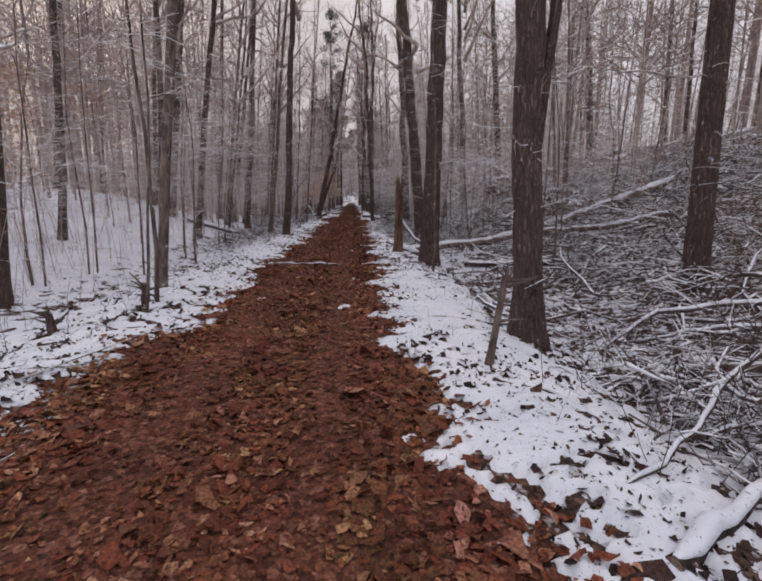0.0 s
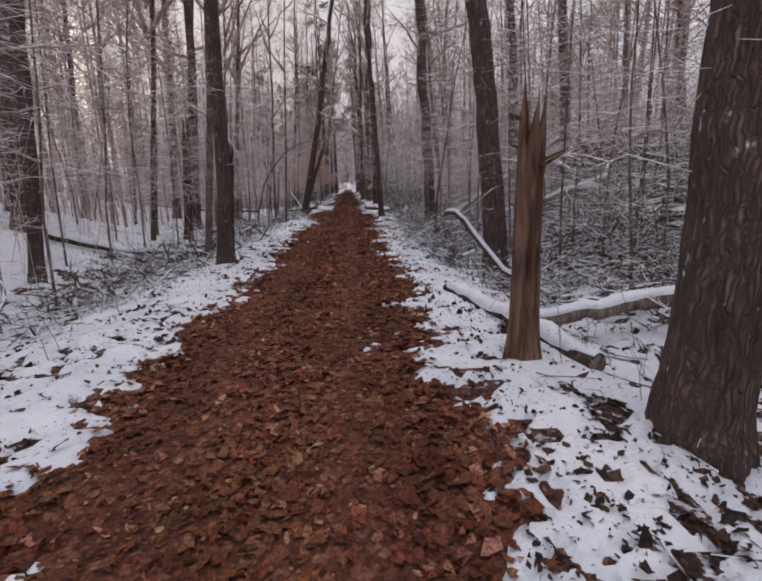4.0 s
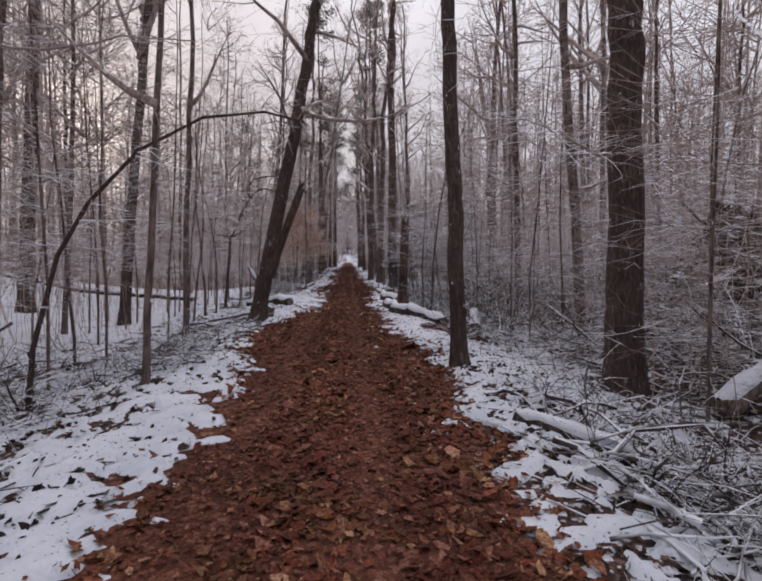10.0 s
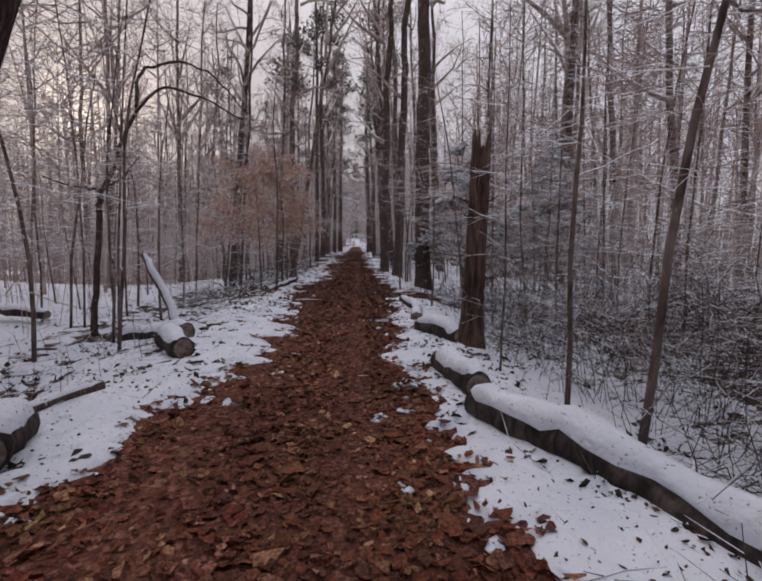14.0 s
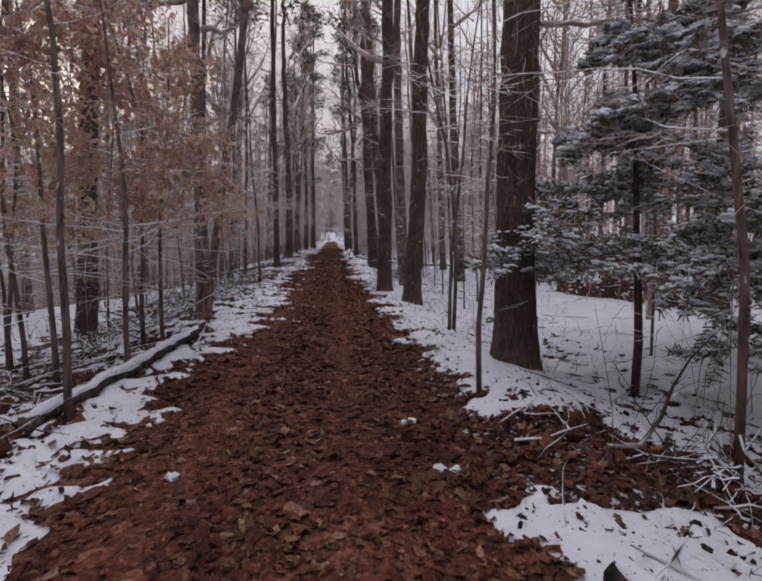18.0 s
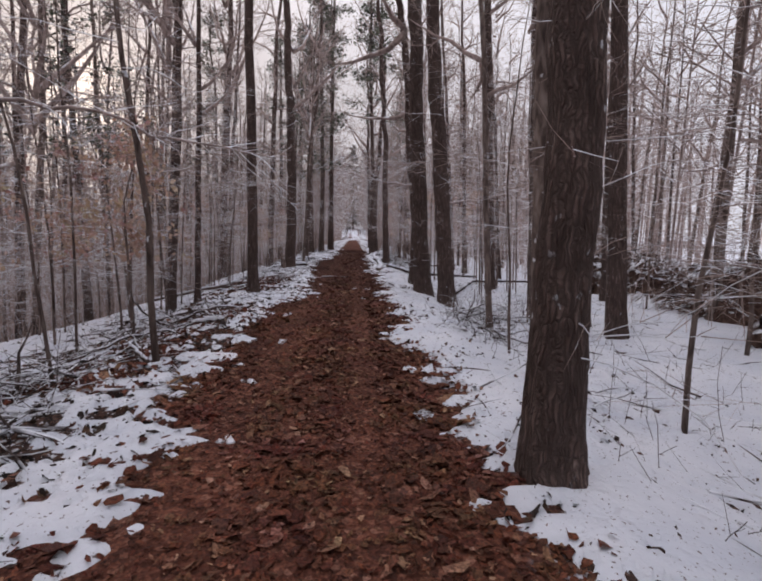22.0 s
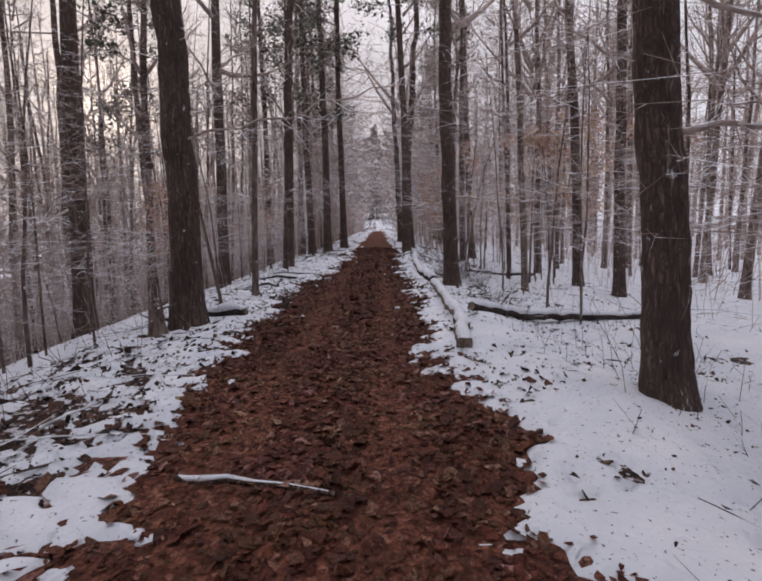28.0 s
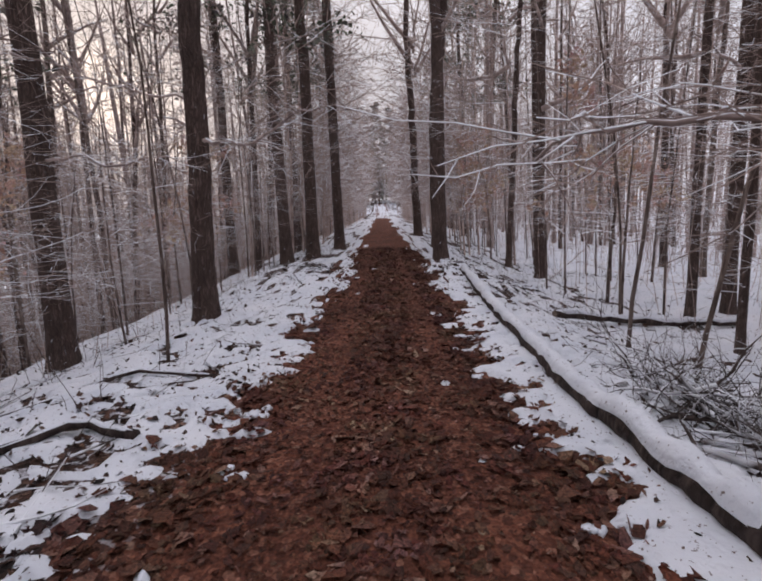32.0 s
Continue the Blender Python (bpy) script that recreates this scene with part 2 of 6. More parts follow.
def bark_material(name, dark, mid, light, scale, stretch, strength, snow=0.0, plates=False, flecks=False):
    """Bark with vertical furrows, mottled on a larger scale; snow: how much of what faces up is snowed in."""
    m, n, l, b = material(name, 0.92)
    f = noise_node(n, l, scale, 6, stretch)
    f.inputs["Distortion"].default_value = 0.6
    c = ramp(n, [(0.32, dark), (0.5, mid), (0.72, light)])
    l.new(f.outputs["Fac"], c.inputs["Fac"])
    patch = noise_node(n, l, 1.7, 3)
    pr = ramp(n, [(0.35, (0.65, 0.62, 0.62)), (0.65, (1.15, 1.12, 1.1))])
    l.new(patch.outputs["Fac"], pr.inputs["Fac"])
    mx = n.new("ShaderNodeMix")
    mx.data_type, mx.blend_type = "RGBA", "MULTIPLY"
    mx.inputs["Factor"].default_value = 1.0
    l.new(c.outputs["Color"], mx.inputs["A"])
    l.new(pr.outputs["Color"], mx.inputs["B"])
    colour = mx.outputs["Result"]
    relief = f.outputs["Fac"]
    if flecks:
        # crumbs of snow caught in the bark
        fl, fr, fm = noise_node(n, l, 13, 3, (1, 1, 0.6)), n.new("ShaderNodeMapRange"), n.new("ShaderNodeMix")
        fr.inputs["From Min"].default_value, fr.inputs["From Max"].default_value = 0.68, 0.715
        l.new(fl.outputs["Fac"], fr.inputs["Value"])
        fm.data_type = "RGBA"
        fm.inputs["B"].default_value = (0.7, 0.71, 0.74, 1)
        l.new(fr.outputs["Result"], fm.inputs["Factor"])
        l.new(colour, fm.inputs["A"])
        colour = fm.outputs["Result"]
    if plates:
        tc, mp, vo, cr = n.new("ShaderNodeTexCoord"), n.new("ShaderNodeMapping"), n.new("ShaderNodeTexVoronoi"), n.new("ShaderNodeMapRange")
        mp.inputs["Scale"].default_value = (1, 1, 0.09)
        vo.feature = "DISTANCE_TO_EDGE"
        vo.inputs["Scale"].default_value = 34
        wob, disp = noise_node(n, l, 7, 4), n.new("ShaderNodeMix")
        disp.data_type = "VECTOR"
        disp.inputs["Factor"].default_value = 0.09
        l.new(tc.outputs["Object"], disp.inputs["A"])
        l.new(wob.outputs["Color"], disp.inputs["B"])
        l.new(disp.outputs["Result"], mp.inputs["Vector"])
        l.new(mp.outputs["Vector"], vo.inputs["Vector"])
        cr.inputs["From Min"].default_value, cr.inputs["From Max"].default_value = 0.0, 0.3
        l.new(vo.outputs["Distance"], cr.inputs["Value"])
        crack = n.new("ShaderNodeMix")
        crack.data_type = "RGBA"
        crack.inputs["A"].default_value = (*[v * 0.5 for v in mid], 1)
        l.new(cr.outputs["Result"], crack.inputs["Factor"])
        l.new(colour, crack.inputs["B"])
        colour = crack.outputs["Result"]
        relief = cr.outputs["Result"]
    if snow:
        g, sep, mr = n.new("ShaderNodeNewGeometry"), n.new("ShaderNodeSeparateXYZ"), n.new("ShaderNodeMapRange")
        l.new(g.outputs["True Normal"], sep.inputs["Vector"])
        gap = noise_node(n, l, 2.5, 2)
        add = n.new("ShaderNodeMath")
        l.new(sep.outputs["Z"], add.inputs[0])
        l.new(gap.outputs["Fac"], add.inputs[1])
        mr.inputs["From Min"].default_value, mr.inputs["From Max"].default_value = 1.25 - snow, 1.4 - snow
        l.new(add.outputs["Value"], mr.inputs["Value"])
        sn = n.new("ShaderNodeMix")
        sn.data_type = "RGBA"
        sn.inputs["B"].default_value = (0.8, 0.82, 0.86, 1)
        l.new(mr.outputs["Result"], sn.inputs["Factor"])
        l.new(colour, sn.inputs["A"])
        colour = sn.outputs["Result"]
    l.new(colour, b.inputs["Base Color"])
    bump(n, l, b, relief, strength, 0.03)
    return m


M_SNOW = snow_material()
M_LITTER = litter_material()
PATH_STOPS = [(0.0, (0.092, 0.027, 0.015)), (0.15, (0.183, 0.046, 0.022)), (0.3, (0.129, 0.054, 0.031)), (0.45, (0.249, 0.066, 0.030)), (0.6, (0.183, 0.080, 0.041)), (0.74, (0.271, 0.080, 0.040)), (0.85, (0.271, 0.124, 0.076)), (0.93, (0.411, 0.192, 0.108)), (1.0, (0.562, 0.316, 0.199))]
M_LEAF = leaf_material("fallen_leaf", PATH_STOPS, False, 0.0, 0.8)
M_LEAF_ONE = leaf_material("fallen_leaf_single", PATH_STOPS, True, 0.0, 0.8)
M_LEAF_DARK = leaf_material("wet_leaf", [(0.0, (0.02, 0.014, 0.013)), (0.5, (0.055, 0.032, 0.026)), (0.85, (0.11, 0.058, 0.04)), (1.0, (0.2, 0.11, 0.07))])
M_LEAF_TAN = leaf_material("dry_leaf", [(0.0, (0.62, 0.40, 0.30)), (0.5, (0.80, 0.56, 0.45)), (1.0, (0.88, 0.70, 0.60))], False, 0.65)
M_NEEDLE = leaf_material("needles", [(0.0, (0.11, 0.13, 0.105)), (0.6, (0.22, 0.24, 0.205)), (1.0, (0.42, 0.43, 0.4))], False, 0.35)
# far pines: distance haze is put into this paler needle colour
M_NEEDLE_HAZE = leaf_material("haze_pale_needles", [(0.0, (0.24, 0.25, 0.24)), (0.6, (0.40, 0.40, 0.39)), (1.0, (0.62, 0.61, 0.61))], False, 0.35)
M_OAK = bark_material("dark_bark", (0.055, 0.036, 0.031), (0.155, 0.107, 0.092), (0.25, 0.19, 0.168), 26, (1, 1, 0.16), 0.8, 0.0, True, True)
# bark for the far trunks, lightened to stand in for haze
M_FAR = bark_material("haze_pale_bark", (0.261, 0.199, 0.185), (0.399, 0.319, 0.296), (0.537, 0.445, 0.417), 8, (1, 1, 0.13), 0.0)
M_BEECH = bark_material("grey_bark", (0.067, 0.048, 0.041), (0.168, 0.128, 0.111), (0.269, 0.218, 0.193), 16, (1, 1, 0.3), 0.6, 0.0, False, True)
M_ROT = bark_material("rotten_wood", (0.03, 0.018, 0.014), (0.095, 0.058, 0.045), (0.18, 0.12, 0.098), 20, (1, 1, 0.12), 1.0)
M_ROT_RED = bark_material("red_rotten_wood", (0.05, 0.026, 0.017), (0.15, 0.085, 0.058), (0.27, 0.175, 0.125), 20, (1, 1, 0.12), 1.0)
M_TWIG = bark_material("snowy_twig", (0.304, 0.228, 0.200), (0.483, 0.380, 0.338), (0.662, 0.545, 0.497), 9, (1, 1, 1), 0.0, 0.5)
M_TWIG_BARE = bark_material("bare_twig", (0.263, 0.203, 0.182), (0.439, 0.351, 0.321), (0.614, 0.509, 0.474), 9, (1, 1, 1), 0.0, 0.25)
M_STICK = bark_material("dead_stick", (0.035, 0.026, 0.023), (0.085, 0.064, 0.057), (0.14, 0.112, 0.102), 9, (1, 1, 1), 0.0, 0.36)
M_BOUGH = bark_material("snowy_needles", (0.10, 0.085, 0.062), (0.21, 0.185, 0.14), (0.33, 0.29, 0.235), 14, (1, 1, 1), 0.0, 0.28)
M_CUT = bark_material("sawn_wood", (0.09, 0.065, 0.052), (0.19, 0.145, 0.12), (0.3, 0.25, 0.22), 18, (1, 1, 1), 0.5)
M_LOG = bark_material("log_bark", (0.014, 0.010, 0.009), (0.05, 0.036, 0.032), (0.11, 0.085, 0.075), 14, (1, 1, 0.4), 1.0)

# ---- mesh helpers ----


def quads(name, verts, faces, mat, smooth_faces=True):
    """A mesh of four-cornered faces from arrays."""
    me = bpy.data.meshes.new(name)
    verts, faces = np.asarray(verts, np.float32), np.asarray(faces, np.int32)
    me.vertices.add(len(verts))
    me.vertices.foreach_set("co", verts.ravel())
    me.loops.add(faces.size)
    me.loops.foreach_set("vertex_index", faces.ravel())
    me.polygons.add(len(faces))
    me.polygons.foreach_set("loop_start", np.arange(0, faces.size, 4, dtype=np.int32))
    me.polygons.foreach_set("use_smooth", np.full(len(faces), smooth_faces))
    me.update(calc_edges=True)
    me.materials.append(mat)
    return me


def part(name, me, parent, label="", m=None):
    ob = new(name, me)
    ob.parent = parent
    if m is not None:
        ob.matrix_basis = m
    if label:
        ob["label"] = label
    return ob


class Shape:
    """Vertices and four-cornered faces that grow piece by piece."""

    def __init__(self):
        self.v, self.f, self.n = [], [], 0

    def add(self, v, f):
        self.v.append(np.asarray(v, float).reshape(-1, 3))
        self.f.append(np.asarray(f, int).reshape(-1, 4) + self.n)
        self.n += len(self.v[-1])

    def mesh(self, name, mat, smooth_faces=True):
        return quads(name, np.concatenate(self.v), np.concatenate(self.f), mat, smooth_faces)


def frames_of(way):
    way = way / np.maximum(np.linalg.norm(way, axis=-1, keepdims=True), 1e-9)
    ref = np.where(np.abs(way[..., 2:3]) > 0.9, np.array([1.0, 0, 0]), np.array([0, 0, 1.0]))
    a = np.cross(way, ref)
    a /= np.maximum(np.linalg.norm(a, axis=-1, keepdims=True), 1e-9)
    return a, np.cross(way, a)


def tube(shape, pts, rad, sides=8, rough=0.0, rng=None, close=True):
    """A round, tapered, slightly uneven rod along the points."""
    pts, rad = np.asarray(pts, float), np.asarray(rad, float)
    way = np.gradient(pts, axis=0)
    a, b = frames_of(way)
    ref = a[0]
    for i in range(1, len(a)):  # keep the rings from twisting
        ref = ref - way[i] * (ref @ way[i]) / max(way[i] @ way[i], 1e-9)
        ref = ref / np.linalg.norm(ref)
        a[i] = ref
        b[i] = np.cross(way[i] / np.linalg.norm(way[i]), ref)
    ang = np.arange(sides) * 2 * math.pi / sides
    rr = rad[:, None] * (1 + (rough * (rng.random((len(pts), sides)) - 0.5) if rng is not None else 0))
    ring = pts[:, None] + rr[..., None] * (np.cos(ang)[None, :, None] * a[:, None] + np.sin(ang)[None, :, None] * b[:, None])
    n = len(pts)
    i, j = np.meshgrid(np.arange(n - 1), np.arange(sides), indexing="ij")
    k = (j + 1) % sides
    f = np.stack([i * sides + j, i * sides + k, (i + 1) * sides + k, (i + 1) * sides + j], -1).reshape(-1, 4)
    v = ring.reshape(-1, 3)
    if close:
        v = np.concatenate([v, pts[:1], pts[-1:]])
        c0, c1 = n * sides, n * sides + 1
        j = np.arange(0, sides, 2)
        f0 = np.stack([np.full_like(j, c0), (j + 2) % sides, (j + 1) % sides, j], -1)
        t = (n - 1) * sides
        f1 = np.stack([np.full_like(j, c1), t + j, t + (j + 1) % sides, t + (j + 2) % sides], -1)
        f = np.concatenate([f, f0, f1])
    shape.add(v, f)


def chains(shape, nodes, r0, r1):
    """Three-sided tapered twigs along many polylines at once: nodes (m, k, 3), end radii (m,)."""
    m, k, _ = nodes.shape
    if m == 0:
        return
    way = np.gradient(nodes, axis=1)
    a, b = frames_of(way)
    u = np.linspace(0, 1, k)[None, :, None]
    r = r0[:, None, None] * (1 - u) + r1[:, None, None] * u
    v = np.stack([nodes + r * (math.cos(g) * a + math.sin(g) * b) for g in (0.5, 2.594, 4.689)], 2).reshape(-1, 3)
    c, i, j = np.meshgrid(np.arange(m), np.arange(k - 1), np.arange(3), indexing="ij")
    base = (c * k + i) * 3
    f = np.stack([base + j, base + (j + 1) % 3, base + 3 + (j + 1) % 3, base + 3 + j], -1).reshape(-1, 4)
    shape.add(v, f)


def slivers(shape, rng, nodes, width):
    """The finest twigs: narrow flat strips along many polylines at once."""
    m, k, _ = nodes.shape
    way = np.gradient(nodes, axis=1)
    a, c = frames_of(way)
    roll = rng.uniform(0.3, 2.8, m)[:, None, None]
    side = (np.cos(roll) * a + np.sin(roll) * c) * (np.asarray(width).reshape(-1, 1, 1) * np.linspace(1, 0.5, k)[None, :, None] / 2)
    v = np.stack([nodes - side, nodes + side], 2).reshape(-1, 3)
    g, i = np.meshgrid(np.arange(m), np.arange(k - 1), indexing="ij")
    base = (g * k + i) * 2
    shape.add(v, np.stack([base, base + 1, base + 3, base + 2], -1).reshape(-1, 4))


def grow(rng, start, way, length, k, wobble, lift):
    """Polylines that set out from start along way, wander, and bend up (lift > 0) or down."""
    m = len(start)
    nodes = np.zeros((m, k, 3))
    nodes[:, 0] = start
    d = way / np.linalg.norm(way, axis=1, keepdims=True)
    for i in range(1, k):
        nodes[:, i] = nodes[:, i - 1] + d * (length / (k - 1))[:, None]
        d = d + rng.normal(0, wobble, (m, 3)) + np.array([0, 0, lift])
        d /= np.linalg.norm(d, axis=1, keepdims=True)
    return nodes


def offshoots(rng, nodes, count, spread, low=0.2):
    """Starts and ways of count side twigs on each polyline."""
    m, k, _ = nodes.shape
    u = rng.uniform(low, 0.98, (m, count)) * (k - 1)
    i = np.minimum(u.astype(int), k - 2)
    w = (u - i)[..., None]
    idx = np.arange(m)[:, None]
    p = nodes[idx, i] * (1 - w) + nodes[idx, i + 1] * w
    d = nodes[idx, i + 1] - nodes[idx, i]
    d /= np.maximum(np.linalg.norm(d, axis=-1, keepdims=True), 1e-9)
    side = rng.normal(0, 1, d.shape)
    side -= d * (side * d).sum(-1, keepdims=True)
    side /= np.maximum(np.linalg.norm(side, axis=-1, keepdims=True), 1e-9)
    d = d * (1 - spread) + side * spread
    return p.reshape(-1, 3), d.reshape(-1, 3), (1 - u / (k - 1)).ravel()


LEAF_V = np.array([(-0.95, -0.2, 0.05), (-0.9, 0.24, 0.1), (0.05, -0.66, 0.1), (-0.05, 0.66, 0.04), (0.9, -0.28, 0.2), (0.95, 0.2, 0.24)])
LEAF_F = np.array([(0, 2, 3, 1), (2, 4, 5, 3)])


def leaves(shape, rng, p, size, tilt):
    """Curled leaves at the points p."""
    m = len(p)
    yaw, ax, ay = rng.uniform(0, 6.283, m), rng.normal(0, tilt, m), rng.normal(0, tilt, m)
    s = size * rng.gamma(5.0, 1 / 5.0, m)
    v = LEAF_V[None] * np.array([1, 1, 1.0]) * s[:, None, None]
    v = v * np.stack([np.ones(m), rng.uniform(0.55, 1.25, m), rng.uniform(-0.6, 1.8, m)], -1)[:, None]
    v = v + rng.normal(0, 0.19, v.shape) * s[:, None, None]
    c, t = np.cos(ax)[:, None], np.sin(ax)[:, None]
    v = np.stack([v[..., 0], v[..., 1] * c - v[..., 2] * t, v[..., 1] * t + v[..., 2] * c], -1)
    c, t = np.cos(ay)[:, None], np.sin(ay)[:, None]
    v = np.stack([v[..., 0] * c + v[..., 2] * t, v[..., 1], v[..., 2] * c - v[..., 0] * t], -1)
    c, t = np.cos(yaw)[:, None], np.sin(yaw)[:, None]
    v = np.stack([v[..., 0] * c - v[..., 1] * t, v[..., 0] * t + v[..., 1] * c, v[..., 2]], -1)
    v += p[:, None]
    f = LEAF_F[None] + (np.arange(m) * len(LEAF_V))[:, None, None]
    shape.add(v.reshape(-1, 3), f.reshape(-1, 4))


PUFF_V = np.array([(math.cos(a * 1.0472) * s, math.sin(a * 1.0472) * s, z) for s, z in ((0.85, -0.2), (1.0, 0.12), (0.55, 0.45)) for a in range(6)])
PUFF_F = np.array([(i * 6 + j, i * 6 + (j + 1) % 6, i * 6 + 6 + (j + 1) % 6, i * 6 + 6 + j) for i in (0, 1) for j in range(6)] + [(12, 13, 14, 15), (12, 15, 16, 17)])


def puffs(shape, rng, p, size):
    """Small cushions of snow at the points p."""
    s = size * rng.uniform(0.5, 1.4, (len(p), 1, 1)) * np.stack([rng.uniform(0.8, 1.6, len(p)), rng.uniform(0.8, 1.6, len(p)), rng.uniform(0.6, 1.1, len(p))], -1)[:, None]
    v = (PUFF_V[None] + rng.normal(0, 0.12, (len(p), len(PUFF_V), 3))) * s
    yaw = rng.uniform(0, 6.283, (len(p), 1))
    v = np.stack([v[..., 0] * np.cos(yaw) - v[..., 1] * np.sin(yaw), v[..., 0] * np.sin(yaw) + v[..., 1] * np.cos(yaw), v[..., 2]], -1) + p[:, None]
    shape.add(v.reshape(-1, 3), (PUFF_F[None] + (np.arange(len(p)) * len(PUFF_V))[:, None, None]).reshape(-1, 4))


# ---- ground, snow and path ----


def smooth(v, a, b):
    u = np.clip((v - a) / (b - a), 0.0, 1.0)
    return u * u * (3 - 2 * u)


def lattice(ix, iy, seed):
    h = (ix.astype(np.int64) * 374761393 + iy.astype(np.int64) * 668265263 + seed * 974634777) & 0xFFFFFFFF
    h = ((h ^ (h >> 13)) * 1274126177) & 0xFFFFFFFF
    return ((h ^ (h >> 16)) & 0xFFFFFF) / float(0xFFFFFF)


def vnoise(x, y, seed=0):
    """Smooth value noise from 0 to 1."""
    x, y = np.asarray(x, float), np.asarray(y, float)
    ix, iy = np.floor(x), np.floor(y)
    fx, fy = x - ix, y - iy
    fx, fy = fx * fx * (3 - 2 * fx), fy * fy * (3 - 2 * fy)
    a, b = lattice(ix, iy, seed), lattice(ix + 1, iy, seed)
    c, d = lattice(ix, iy + 1, seed), lattice(ix + 1, iy + 1, seed)
    return (a * (1 - fx) + b * fx) * (1 - fy) + (c * (1 - fx) + d * fx) * fy


def ground_z(x, y):
    """Height of the forest floor: a level old railbed, a hollow on its left, a hillside on the right that ends after 45 m."""
    x, y = np.asarray(x, float), np.asarray(y, float)
    s = np.maximum(-x, 0)
    edge = 0.9 * smooth(y, 60, 68)
    left = -0.42 * smooth(s, 1.7 + edge, 4.2 + edge) + 3.6 * smooth(s, 8, 34) * (1 - smooth(y, 44, 62))
    left = left + 2.0 * np.exp(-((x + 11.0) / 4.5) ** 2 - ((y - 20.0) / 8.0) ** 2)
    left = left - smooth(y, 48, 72) * np.minimum(0.2 * np.maximum(s - 3.6, 0) + 0.3 * np.maximum(s - 6.5, 0), 6.5)
    r = np.maximum(x, 0)
    right = -0.32 * smooth(r, 1.9, 3.5) + (1 - smooth(y, 34, 47)) * 5.6 * smooth(r, 2.6, 22)
    right = right - smooth(y, 60, 76) * np.minimum(0.075 * np.maximum(r - 2.4, 0), 1.7)
    bumps = 0.16 * (vnoise(x * 0.35, y * 0.35, 3) - 0.5) + 0.07 * (vnoise(x * 1.1, y * 1.1, 4) - 0.5)
    crown = 0.03 * (vnoise(x * 0.9, y * 0.5, 5) - 0.5)
    off = smooth(np.abs(x), 1.2, 2.6)
    return left + right + bumps * off + crown * (1 - off) + 4.5 * smooth(y, 160, 240)

EDGE_Y = np.array([-5, 1.8, 3, 5, 7, 10.7, 16, 18, 20.5, 24, 27.7, 30, 32.5, 34.8, 37, 39.2, 43.5, 45.8, 49, 51.3, 55.5, 57.5, 59.6, 62, 66.4, 69, 72, 73.5, 75.6, 78.5, 84, 140, 158])
EDGE_L = np.array([-1.6, -1.68, -1.68, -1.38, -1.1, -1.2, -1.05, -0.92, -1.15, -1.1, -0.83, -1.3, -1.65, -1.25, -0.8, -0.65, -1.05, -1.3, -0.95, -0.86, -1.1, -1.27, -1.35, -0.9, -1.1, -1.34, -1.46, -1.62, -1.56, -1.06, -0.95, -1.1, 0.9])
EDGE_R = np.array([1.65, 1.55, 1.2, 1.12, 1.14, 1.22, 1.38, 1.3, 1.25, 1.36, 1.6, 1.58, 1.36, 1.1, 1.05, 1.05, 1.42, 1.6, 1.47, 1.42, 1.4, 1.02, 1.3, 1.12, 1.28, 0.95, 1.15, 1.05, 1.14, 0.98, 1.1, 1.1, -0.9])


# where brush and litter show through the snow: x, y, half widths
DARK = ((-2.5, 31.0, 0.9, 2.0), (-4.4, 28.2, 1.0, 1.6), (-3.3, 23.6, 1.1, 2.0), (3.3, 5.0, 0.7, 3.0), (3.4, 9.0, 1.0, 2.5), (2.9, 34.2, 0.6, 1.4), (-3.0, 47.0, 0.9, 3.0), (-2.5, 53.2, 0.9, 2.6), (-2.6, 67.5, 0.7, 1.6))

# where the snow lies unbroken
CLEAN = ((2.1, 3.6, 0.5, 1.2), (-1.7, 26.5, 0.6, 1.5), (1.9, 16.6, 0.5, 1.8), (1.6, 20.6, 0.35, 0.8), (1.75, 35.0, 0.5, 2.6), (-1.5, 21.4, 0.4, 2.0), (-1.7, 36.2, 0.5, 1.2), (2.0, 58.0, 0.6, 1.6), (-1.9, 30.0, 0.5, 1.0))


def beyond_edge(x, y):
    """Metres outside the leaf-covered path (negative on it), with a ragged edge."""
    e = np.maximum(x - np.interp(y, EDGE_Y, EDGE_R), np.interp(y, EDGE_Y, EDGE_L) - x)
    rag = 0.42 * (vnoise(x * 0.8, y * 2.2, 11) - 0.5) + 0.40 * (vnoise(x * 2.4, y * 6, 12) - 0.5) + 0.34 * (vnoise(x * 7, y * 13, 13) - 0.5)
    return e + rag * (1 - 0.5 * smooth(np.abs(e), 0.3, 1.2))


